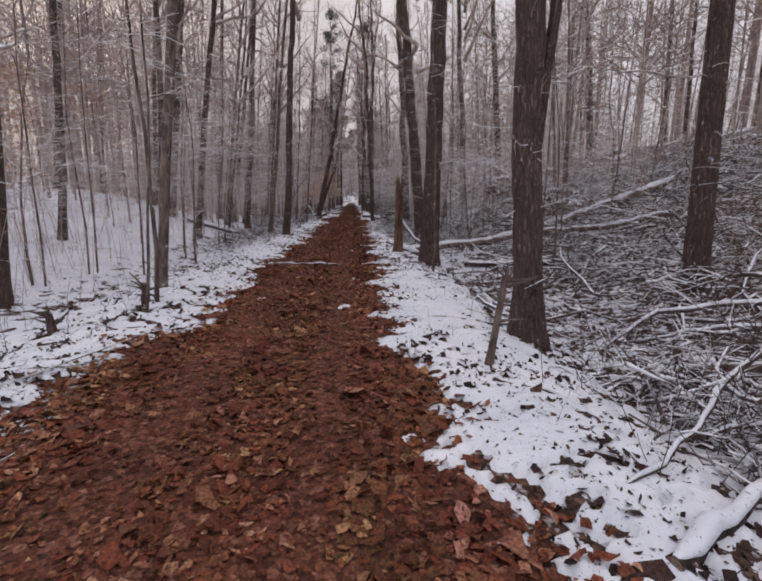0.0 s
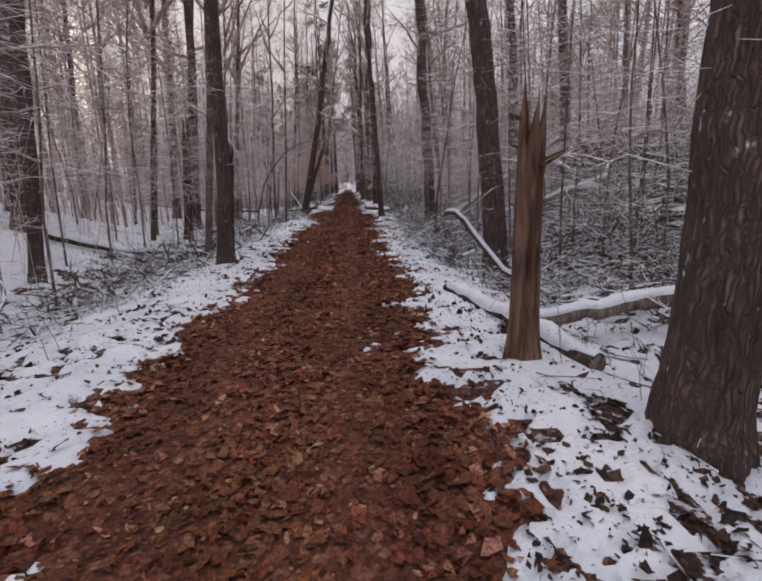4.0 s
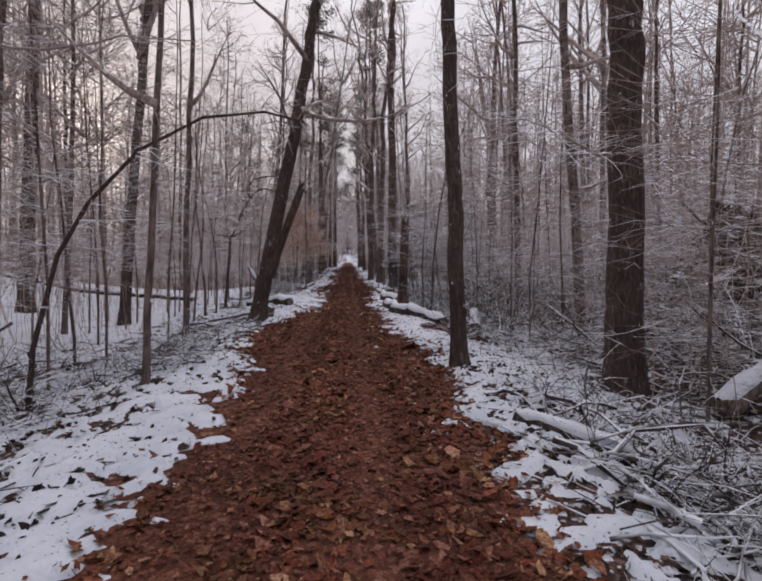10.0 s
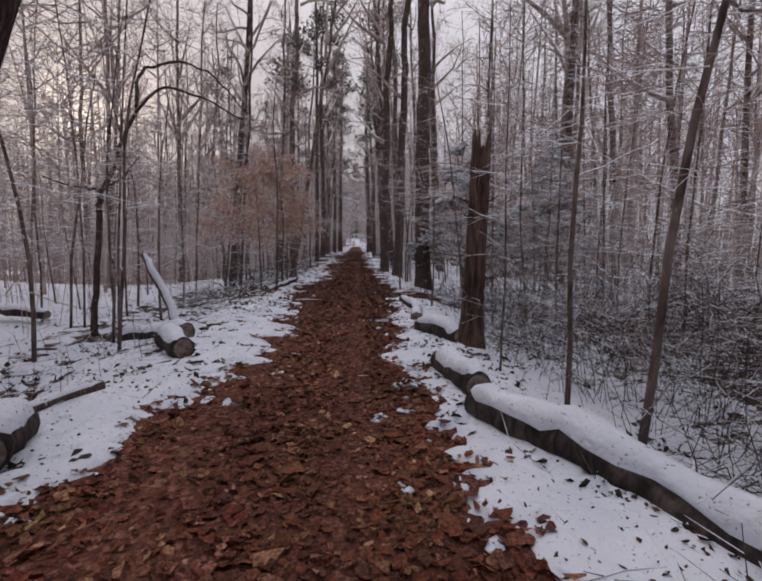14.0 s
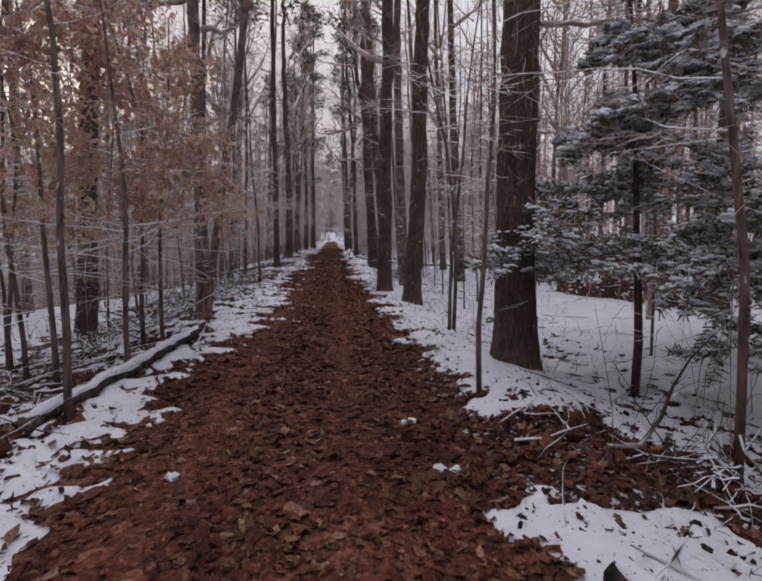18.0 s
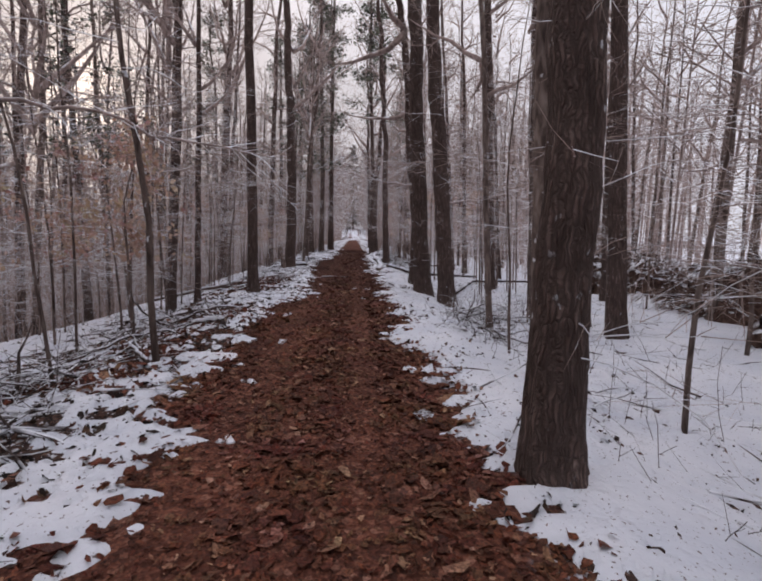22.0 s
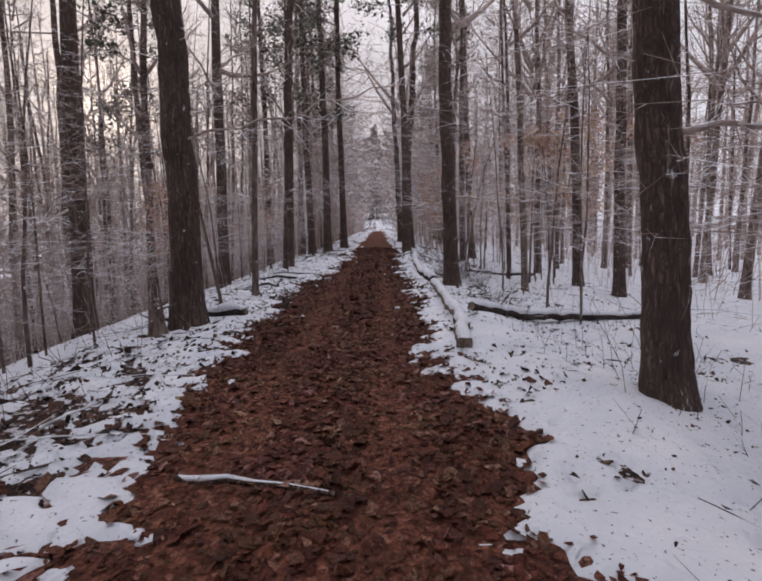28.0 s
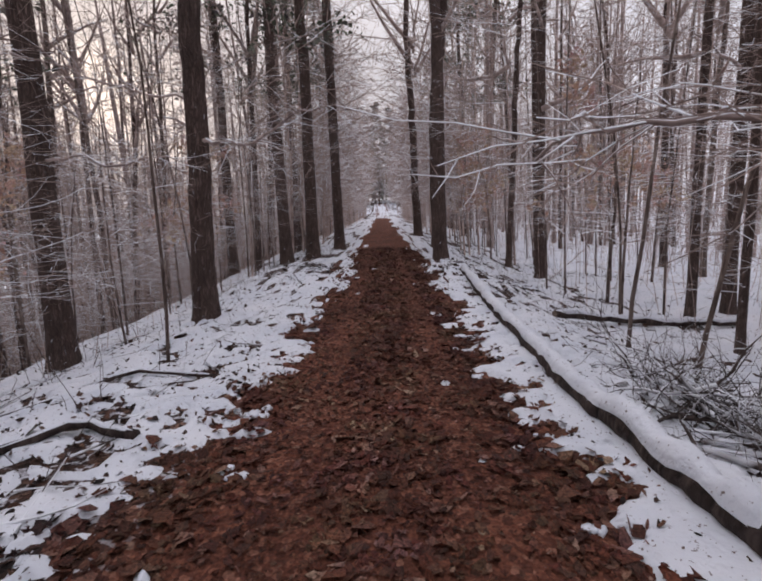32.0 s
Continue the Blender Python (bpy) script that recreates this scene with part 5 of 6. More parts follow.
fallen_log([(-6.0, 42.0, 0.2), (-11.5, 44.0, 0.3), (-17.0, 46.0, 0.25)], 0.1, 0.09, "snow-topped fallen trunk in the hollow", seed=23, snow=0.06)
fallen_log([(-4.9, 29.2, 0.05), (-4.75, 29.5, 0.6), (-4.45, 29.9, 1.0)], 0.045, 0.022, "crooked dead branch sticking up out of the brush", M_OAK, 0.03, 38, False, "branch")
fallen_log([(-4.7, 29.5, 0.14), (-4.45, 30.8, 0.16), (-4.2, 32.0, 0.1)], 0.055, 0.045, "snow-dusted limb on the brush heap", M_BEECH, 0.035, 39, False)
fallen_log([(-4.9, 27.2, 0.12), (-4.1, 28.6, 0.14)], 0.07, 0.06, "snow-capped log in the brush", seed=40, snow=0.05)
fallen_log([(-2.1, 25.3, 0.04), (-1.65, 25.8, 0.04)], 0.03, 0.022, "dark stick at the path's edge", M_OAK, 0.02, 41, False, "stick")
fallen_log([(-3.9, 34.2, 0.1), (-2.1, 35.1, 0.12)], 0.05, 0.04, "dark limb lying towards the foot of a tree", M_OAK, 0.03, 42, False)
fallen_log([(1.86, 3.42, 0.04), (2.52, 3.12, 0.05)], 0.028, 0.024, "short dark log in the snow", M_OAK, 0.02, 43)
fallen_log([(2.02, 1.5, 0.03), (2.6, 1.85, 0.08), (3.4, 2.3, 0.16)], 0.042, 0.036, "snow-topped log beside the path", seed=44, snow=0.05)
fallen_log([(1.9, 27.25, 0.07), (2.25, 27.02, 0.08), (2.75, 26.7, 0.07)], 0.06, 0.07, "short log under a cushion of snow", seed=45, snow=0.07)
fallen_log([(1.62, 28.35, 0.04), (2.28, 28.15, 0.06), (2.18, 27.3, 0.04)], 0.018, 0.014, "bent snowy stick at the path's edge", M_OAK, 0.02, 46, False, "stick")
fallen_log([(2.6, 80.4, 0.07), (4.6, 80.9, 0.09), (6.0, 81.0, 0.09)], 0.06, 0.05, "thin snow-topped log on the slope", seed=24, snow=0.05)
fallen_log([(-3.2, 20.8, 0.12), (-4.6, 20.2, 0.16), (-6.4, 20.0, 0.14)], 0.09, 0.07, "snow-covered log in the hollow", seed=25, snow=0.06)
fallen_log([(3.2, 63.9, 0.1), (5.2, 68.9, 0.15), (8.0, 70.0, 0.2)], 0.06, 0.05, "fallen pole among the trees", seed=26, snow=0.04)
fallen_log([(3.4, 4.2, 0.06), (4.6, 3.5, 0.3), (6.0, 3.2, 0.4)], 0.05, 0.03, "snow-topped limb in the brush", M_BEECH, 0.03, 27)
fallen_log([(1.75, 5.3, 0.03), (2.5, 4.75, 0.03)], 0.025, 0.02, "short dark stick in the snow", M_OAK, 0.015, 28, name="stick")
fallen_log([(-1.22, 10.5, 0.02), (-0.3, 10.3, 0.025), (0.47, 10.05, 0.02)], 0.016, 0.012, "thin snowy stick lying across the path", M_OAK, 0.022, 29, False, "stick")
fallen_log([(0.85, 10.2, 0.02), (1.3, 10.25, 0.02)], 0.014, 0.012, "short snowy stick on the path", M_OAK, 0.02, 30, False, "stick")
fallen_log([(-0.82, 67.0, 0.02), (-0.62, 66.96, 0.022), (-0.2, 66.9, 0.025), (0.3, 66.72, 0.02)], 0.021, 0.016, "snow-covered stick lying across the path", M_OAK, 0.022, 31, False, "stick")
fallen_log([(1.09, 30.25, 0.02), (1.3, 29.2, 0.02)], 0.009, 0.007, "thin pale stick on the leaves", M_BEECH, 0.006, 32, False, "stick")
fallen_log([(-1.05, 43.3, 0.02), (-0.5, 43.15, 0.02), (0.0, 43.1, 0.015)], 0.014, 0.01, "snowy stick at the path's edge", M_OAK, 0.02, 33, False, "stick")

fallen_log([(2.25, 57.6, 0.04), (2.6, 58.6, 0.06), (2.75, 59.6, 0.08), (3.3, 60.8, 0.05)], 0.024, 0.012, "long thin crooked branch lying on the snow", M_OAK, 0.02, 50, False, "branch")
fallen_log([(3.9, 57.9, 0.05), (3.2, 58.7, 0.08), (2.9, 59.9, 0.05)], 0.02, 0.01, "thin crooked branch lying on the snow", M_OAK, 0.02, 51, False, "branch")
fallen_log([(2.5, 60.9, 0.04), (3.4, 60.4, 0.1), (4.3, 60.6, 0.07)], 0.022, 0.012, "thin crooked branch lying on the snow", M_OAK, 0.025, 52, False, "branch")
fallen_log([(-2.0, 56.0, 0.04), (-2.7, 57.0, 0.12), (-3.0, 58.3, 0.1), (-3.8, 59.2, 0.05)], 0.03, 0.014, "long dark curved branch lined with snow", M_OAK, 0.012, 53, False, "branch")
fallen_log([(-3.9, 56.4, 0.05), (-3.0, 57.5, 0.16), (-2.3, 58.9, 0.05)], 0.024, 0.012, "dark curved branch lined with snow", M_OAK, 0.012, 54, False, "branch")
fallen_log([(-2.1, 60.0, 0.04), (-2.9, 60.5, 0.12), (-3.9, 60.4, 0.1)], 0.026, 0.012, "dark curved branch lined with snow", M_OAK, 0.012, 55, False, "branch")

fallen_log([(-1.98, 75.0, 0.05), (-2.3, 75.3, 0.1), (-2.75, 75.0, 0.04)], 0.035, 0.02, "curved dark branch on the snowy bank", M_LOG, 0.012, 56, False, "branch")
fallen_log([(-1.85, 76.6, 0.05), (-2.3, 76.7, 0.1), (-2.85, 76.2, 0.05)], 0.045, 0.03, "curved dark branch on the snowy bank", M_LOG, 0.012, 57, False, "branch")
fallen_log([(-1.7, 77.8, 0.04), (-2.5, 77.9, 0.08), (-3.4, 77.0, 0.05)], 0.02, 0.014, "thin dark branch on the snowy bank", M_LOG, 0.01, 58, False, "branch")

fallen_log([(-2.5, 58.8, 0.06), (-1.82, 58.55, 0.07)], 0.045, 0.04, "short log under a cushion of snow", seed=60, snow=0.04)
fallen_log([(-2.9, 58.95, 0.1), (-2.5, 59.0, 0.2), (-2.15, 59.3, 0.24), (-1.7, 59.8, 0.08)], 0.03, 0.015, "dark crooked branch across a log", M_OAK, 0.015, 61, False, "branch")
fallen_log([(-2.35, 59.0, 0.2), (-2.1, 58.7, 0.16), (-1.78, 58.4, 0.04)], 0.02, 0.014, "dark broken branch across a log", M_OAK, 0.015, 62, False, "branch")
fallen_log([(2.1, 2.0, 0.03), (2.6, 2.3, 0.1), (3.15, 2.75, 0.22), (3.7, 3.2, 0.4), (4.3, 3.55, 0.45), (5.0, 3.8, 0.3)], 0.012, 0.034, "long twisted dead branch topped with snow", M_OAK, 0.02, 63, False, "branch")
fallen_log([(3.0, 2.65, 0.12), (3.5, 2.75, 0.2), (4.2, 2.7, 0.22)], 0.016, 0.02, "dead side branch topped with snow", M_OAK, 0.018, 64, False, "branch")
fallen_log([(3.6, 4.9, 0.05), (4.3, 5.2, 0.32), (5.1, 5.0, 0.42), (6.2, 4.7, 0.3)], 0.018, 0.035, "arched fallen limb under a line of snow", M_OAK, 0.03, 65, False, "branch")
fallen_log([(4.0, 5.0, 0.1), (4.8, 4.7, 0.24), (6.0, 4.3, 0.2)], 0.016, 0.03, "fallen limb under a line of snow", M_OAK, 0.03, 66, False, "branch")

# ---- brush piles, sticks, upturned roots ----


def brush_pile(x, y, rx, ry, h, n, seed, label="heap of dead branches dusted with snow", stout=1.0):
    rng = np.random.default_rng(1500 + seed)
    base = Vector((x, y, float(ground_z(x, y))))
    ob = tagged(new("brush_pile"), label, "brush pile", "brush piles")
    ob.matrix_basis = Matrix.Translation(base)
    px, py = rng.normal(0, rx * 0.5, n), rng.normal(0, ry * 0.5, n)
    top = h * np.exp(-(px / rx) ** 2 - (py / ry) ** 2)
    z = ground_z(px + x, py + y) - base.z + rng.random(n) * top
    az = rng.uniform(0, 6.283, n)
    d = np.stack([np.cos(az), np.sin(az) * 0.7, rng.normal(0.05, 0.22, n)], -1)
    ln = rng.gamma(2.6, 0.28, n) * min(1.4, 0.6 + rx * 0.4)
    st = np.stack([px, py, z], -1) - d * ln[:, None] * 0.4
    st[:, 2] = np.maximum(st[:, 2], ground_z(st[:, 0] + x, st[:, 1] + y) - base.z + 0.01)
    main = grow(rng, st, d, ln, 6, 0.34, 0.0)
    low = ground_z(main[..., 0] + x, main[..., 1] + y) - base.z + 0.01
    main[..., 2] = np.maximum(main[..., 2], low)
    thick = Shape()
    big = rng.permutation(n)[:9]
    rest = np.setdiff1d(np.arange(n), big)
    chains(thick, main[rest], stout * rng.gamma(2.2, 0.0032, len(rest)) + 0.003, np.full(len(rest), 0.003))
    for i in big:
        one = Shape()
        r = stout * rng.uniform(0.012, 0.026) * min(1.5, 0.5 + 0.5 * rx)
        tube(one, main[i], np.linspace(r, r * 0.35, 6), 7, 0.2, rng)
        part("branch", one.mesh("branch", M_STICK), ob)
    p, dd, u = offshoots(rng, main, 5, 0.6)
    slivers(thick, rng, grow(rng, p, dd, rng.uniform(0.1, 0.5, len(p)), 3, 0.18, 0.0), np.full(len(p), 0.007))
    tagged(part("tangle", thick.mesh("tangle", M_STICK), ob), kind="stuff")
    return ob


for i, (x, y, rx, ry, h, n) in enumerate(((3.6, 20.5, 1.3, 2.6, 0.55, 150), (4.4, 23.4, 1.8, 2.2, 0.8, 170), (3.4, 25.6, 1.0, 1.8, 0.5, 110), (5.6, 17.6, 1.8, 2.0, 0.9, 150),
                                          (3.9, 3.5, 0.9, 1.2, 0.7, 90), (3.3, 2.7, 0.5, 0.7, 0.35, 50), (4.6, 6.0, 1.0, 1.2, 0.5, 60), (5.2, 9.2, 1.6, 2.2, 0.7, 90), (6.8, 12.6, 2.2, 2.2, 1.0, 170), (4.4, 14.6, 1.2, 1.0, 0.6, 90))):
    brush_pile(x, y, rx, ry, h, n, i)
for i, (x, y, rx, ry, h, n) in enumerate(((-3.5, 26.3, 1.0, 1.2, 0.45, 90), (-4.3, 30.8, 1.2, 1.2, 0.5, 90), (-2.7, 33.4, 0.8, 1.0, 0.35, 70), (-3.0, 58.6, 1.1, 1.6, 0.25, 36), (-4.4, 55.6, 1.2, 1.2, 0.6, 50),
                                          (2.7, 59.0, 0.8, 1.3, 0.3, 70), (3.4, 60.6, 0.9, 0.9, 0.3, 60), (-3.4, 45.2, 1.0, 1.6, 0.5, 90), (3.0, 43.9, 0.6, 0.6, 0.35, 26), (3.3, 40.0, 0.7, 1.4, 0.6, 80),
                                          (2.6, 77.0, 0.7, 1.2, 0.3, 120), (2.6, 72.9, 0.5, 0.8, 0.35, 40), (-3.3, 17.8, 1.0, 1.6, 0.4, 80), (3.0, 27.6, 0.9, 1.2, 0.35, 80), (6.6, 29.0, 1.8, 1.6, 0.8, 110), (7.4, 20.4, 2.0, 2.4, 1.0, 140), (2.7, 21.4, 0.7, 1.3, 0.35, 110), (2.8, 23.6, 0.7, 1.2, 0.4, 110),
                                          (-3.2, 23.0, 0.8, 1.2, 0.4, 90), (-2.7, 24.9, 0.6, 0.9, 0.3, 60), (-2.3, 30.3, 0.6, 1.0, 0.3, 80), (-2.8, 31.9, 0.7, 0.9, 0.35, 80), (3.0, 34.4, 0.5, 1.0, 0.3, 60), (-2.9, 49.0, 0.7, 1.6, 0.3, 70), (-2.7, 53.4, 0.8, 1.6, 0.3, 70), (-3.0, 55.2, 0.8, 1.2, 0.3, 60))):
    brush_pile(x, y, rx, ry, h, n, 40 + i)

prng = np.random.default_rng(77)
for i in range(40):
    x, y = float(prng.uniform(4.6, 13)), float(2.0 + i * 0.74 + prng.uniform(-0.8, 0.8))
    brush_pile(x, y, float(prng.uniform(1.4, 2.4)), float(prng.uniform(1.2, 2.0)), float(prng.uniform(0.4, 0.9)), 70 if y < 12 else 105, 80 + i, "tangle of dead branches on the hillside")
for i, (x, y, rx, ry, h, n) in enumerate(((-4.5, 27.9, 1.1, 1.4, 0.5, 150), (-4.6, 29.4, 1.2, 1.0, 0.5, 120), (-3.4, 28.0, 0.7, 1.2, 0.3, 90), (2.9, 19.0, 0.7, 1.4, 0.35, 120), (3.3, 16.0, 0.7, 1.0, 0.4, 100), (3.9, 33.0, 0.9, 1.2, 0.45, 120), (4.4, 31.0, 1.0, 1.4, 0.5, 110))):
    brush_pile(x, y, rx, ry, h, n, 130 + i)

for i, (x, y, rx, ry, h, n) in enumerate(((2.7, 18.4, 0.6, 1.3, 0.35, 170), (3.0, 20.6, 0.9, 1.4, 0.5, 220), (3.5, 22.6, 1.1, 1.3, 0.55, 230), (3.2, 24.4, 0.9, 1.3, 0.45, 200), (2.8, 26.0, 0.6, 1.0, 0.35, 130), (3.6, 16.9, 0.8, 1.2, 0.5, 160),
                                          (3.7, 7.4, 0.9, 1.2, 0.35, 60), (3.5, 3.2, 0.8, 1.2, 0.45, 60), (-3.4, 16.2, 1.0, 1.6, 0.35, 150), (-3.6, 19.2, 1.0, 1.4, 0.4, 150), (-3.0, 22.0, 0.8, 1.3, 0.35, 130), (-3.2, 52.4, 0.9, 1.6, 0.25, 60), (2.45, 76.6, 0.5, 1.2, 0.25, 120))):
    brush_pile(x, y, rx, ry, h, n, 150 + i, stout=1.7)

srng = np.random.default_rng(88)
m = 5200
sx = np.where(srng.random(m) < 0.45, -1.4 - srng.gamma(1.7, 1.5, m), 1.5 + srng.gamma(1.8, 1.7, m))
sy = srng.uniform(-1, 92, m)
ok = vnoise(sx * 0.35, sy * 0.35, 71) > 0.36 + 0.14 * (sx > 0) * smooth(sy, 44, 50)
sx, sy = sx[ok], sy[ok]
az = srng.uniform(0, 6.283, len(sx))
main = grow(srng, np.stack([sx, sy, ground_z(sx, sy) + 0.03], -1), np.stack([np.cos(az), np.sin(az), srng.normal(0.05, 0.12, len(sx))], -1), srng.gamma(2.2, 0.22, len(sx)), 4, 0.12, -0.02)
main[..., 2] = np.maximum(main[..., 2], ground_z(main[..., 0], main[..., 1]) + 0.045)
main = main[np.abs(main[..., 0]).min(1) > 1.15]
m = len(main)
sticks = Shape()
chains(sticks, main, srng.gamma(2.5, 0.0022, m) + 0.003, np.full(m, 0.0025))
p, d, u = offshoots(srng, main, 1, 0.5)
slivers(sticks, srng, grow(srng, p, d, srng.uniform(0.08, 0.3, len(p)), 2, 0.1, 0.03), np.full(len(p), 0.006))
# upright weeds and seedlings poking through the snow
m = 2600
sx = np.where(srng.random(m) < 0.4, -1.9 - srng.gamma(1.7, 1.3, m), 1.9 + srng.gamma(1.8, 1.4, m))
sy = srng.uniform(-1, 92, m)
main = grow(srng, np.stack([sx, sy, ground_z(sx, sy)], -1), np.stack([srng.normal(0, 0.25, m), srng.normal(0, 0.25, m), np.ones(m)], -1), srng.gamma(2.0, 0.16, m) + 0.06, 4, 0.12, 0.0)
chains(sticks, main, np.full(m, 0.0035), np.full(m, 0.002))
p, d, u = offshoots(srng, main, 2, 0.6)
slivers(sticks, srng, grow(srng, p, d, srng.uniform(0.05, 0.25, len(p)), 2, 0.1, 0.03), np.full(len(p), 0.005))
# a thicket of low stems on the foot of the slope
m = 900
sx, sy = 2.3 + srng.gamma(2.2, 1.3, m), srng.uniform(33.5, 43.0, m)
ok = (sx < 8.5) & ((sx > 3.0) | (sy > 37.4))
sx, sy = sx[ok], sy[ok]
m = len(sx)
main = grow(srng, np.stack([sx, sy, ground_z(sx, sy)], -1), np.stack([srng.normal(0, 0.3, m), srng.normal(0, 0.3, m), np.ones(m)], -1), srng.gamma(3.0, 0.3, m) + 0.15, 5, 0.16, 0.0)
chains(sticks, main, np.full(m, 0.005), np.full(m, 0.0025))
p, d, u = offshoots(srng, main, 7, 0.8, 0.15)
d[:, 2] = srng.normal(0.15, 0.25, len(d))
low = grow(srng, p, d, srng.uniform(0.15, 0.7, len(p)), 4, 0.2, 0.0)
slivers(sticks, srng, low, np.full(len(p), 0.006))
p, d, u = offshoots(srng, low, 2, 0.6)
slivers(sticks, srng, grow(srng, p, d, srng.uniform(0.08, 0.3, len(p)), 3, 0.15, 0.0), np.full(len(p), 0.005))
tagged(new("sticks_and_weeds", sticks.mesh("sticks_and_weeds", M_STICK)), "countless thin sticks and weed stems in the snow", "sticks", kind="stuff")


def root_plate(x, y, w, h, seed, turn=0.0):
    """The upturned roots and soil of a fallen tree."""
    rng = np.random.default_rng(2000 + seed)
    ob = tagged(new("root_plate"), "upturned root plate with dark soil and snowy roots", "root plate", "upturned roots")
    ob.matrix_basis = Matrix.Translation((x, y, float(ground_z(x, y)) - 0.1)) @ Matrix.Rotation(radians(turn), 4, "Z")
    na, nr = 26, 9
    a, q = np.meshgrid(np.linspace(0, math.pi, na), np.linspace(0, 1, nr), indexing="ij")
    bulge = 0.45 * np.sqrt(np.maximum(1 - q * q, 0)) * h + 0.3 * h * (rng.random((na, nr)) - 0.5)
    edge = 1 + 0.25 * (rng.random((na, 1)) - 0.5)
    v = np.stack([np.cos(a) * q * w / 2 * edge, -bulge, np.sin(a) * q * h * edge], -1)
    back = v * np.array([1, -0.4, 1])
    i, j = np.meshgrid(np.arange(na - 1), np.arange(nr - 1), indexing="ij")
    k = i * nr + j
    f = np.stack([k, k + nr, k + nr + 1, k + 1], -1).reshape(-1, 4)
    s = Shape()
    s.add(v.reshape(-1, 3), f)
    s.add(back.reshape(-1, 3), f[:, ::-1])
    part("soil", s.mesh("soil", M_SOIL), ob, "dark brown soil and rootlets")
    n = 34
    az = rng.uniform(0, math.pi, n)
    d = np.stack([np.cos(az), rng.normal(-0.6, 0.5, n), np.sin(az)], -1)
    st = np.stack([np.cos(az) * w * 0.3 * rng.random(n), np.full(n, -0.2 * h), np.sin(az) * h * 0.7 * rng.random(n)], -1)
    r = Shape()
    chains(r, grow(rng, st, d, rng.uniform(0.3, 0.9, n) * h, 5, 0.22, -0.06), rng.uniform(0.012, 0.035, n), np.full(n, 0.005))
    tagged(part("root_tangle", r.mesh("root_tangle", M_STICK), ob), kind="stuff")
    return ob


M_SOIL = bark_material("root_soil", (0.03, 0.017, 0.013), (0.09, 0.053, 0.041), (0.17, 0.108, 0.085), 11, (1, 1, 1), 1.0, 0.1)


def earth_bank(x, y, length, width, h, turn, seed, label="bank of dark upturned soil, roots and snow"):
    """A long heap of torn-up soil with steep, broken sides and roots sticking out."""
    rng = np.random.default_rng(2200 + seed)
    ob = tagged(new("earth_bank"), label, "earth bank", "upturned roots")
    ob.matrix_basis = Matrix.Translation((x, y, float(ground_z(x, y)) - 0.15)) @ Matrix.Rotation(radians(turn), 4, "Z")
    nu, nv = int(length * 14), 48
    u, v = np.meshgrid(np.linspace(-1, 1, nu), np.linspace(-1, 1, nv), indexing="ij")
    px, py = v * width / 2, u * length / 2
    rise = 0.45 + 0.75 * vnoise(py * 0.6, px * 0.4 + seed, 81) + 0.35 * (vnoise(py * 1.9, px * 1.9, 82) - 0.5)
    pz = h * smooth(1 - np.abs(v), 0.0, 0.55) * smooth(1 - np.abs(u), 0.0, 0.2) * rise + (0.3 * h * (vnoise(py * 3.4, px * 3.4, 85) - 0.5) + 0.22 * h * (vnoise(py * 7.5, px * 7.5, 86) - 0.5) + 0.1 * h * (rng.random(u.shape) - 0.5)) * smooth(1 - np.abs(v), 0.0, 0.2)
    px = px + 0.5 * h * (vnoise(py * 1.4, pz * 2.0, 83 + seed) - 0.5)
    i, j = np.meshgrid(np.arange(nu - 1), np.arange(nv - 1), indexing="ij")
    k = i * nv + j
    s = Shape()
    s.add(np.stack([px, py, pz], -1).reshape(-1, 3), np.stack([k, k + nv, k + nv + 1, k + 1], -1).reshape(-1, 4))
    part("soil", s.mesh("soil", M_SOIL, False), ob, "dark brown crumbling soil")
    n = int(length * 40)
    ri = rng.integers(0, nu, n), rng.integers(3, nv - 3, n)
    st = np.stack([px[ri], py[ri], pz[ri]], -1)
    az = rng.uniform(0, 6.283, n)
    r = Shape()
    main = grow(rng, st, np.stack([np.cos(az), np.sin(az), rng.normal(0.15, 0.4, n)], -1), rng.gamma(2.5, 0.26, n), 5, 0.2, -0.03)
    chains(r, main, rng.gamma(2.5, 0.006, n) + 0.004, np.full(n, 0.004))
    p, d, q = offshoots(rng, main, 3, 0.6)
    slivers(r, rng, grow(rng, p, d, rng.uniform(0.1, 0.5, len(p)), 2, 0.1, 0), np.full(len(p), 0.01))
    tagged(part("root_tangle", r.mesh("root_tangle", M_STICK), ob), kind="stuff")
    load = Shape()
    top = (pz > 0.3 * h) & (vnoise(py * 2.2, px * 2.2, 87) > 0.5) & (rng.random(pz.shape) < 0.16)
    puffs(load, rng, np.stack([px[top], py[top], pz[top] + 0.01], -1), 0.055)
    tagged(part("snow_load", load.mesh("snow_load", M_SNOW), ob, "broken cushions of fresh snow"), kind="stuff")
    return ob


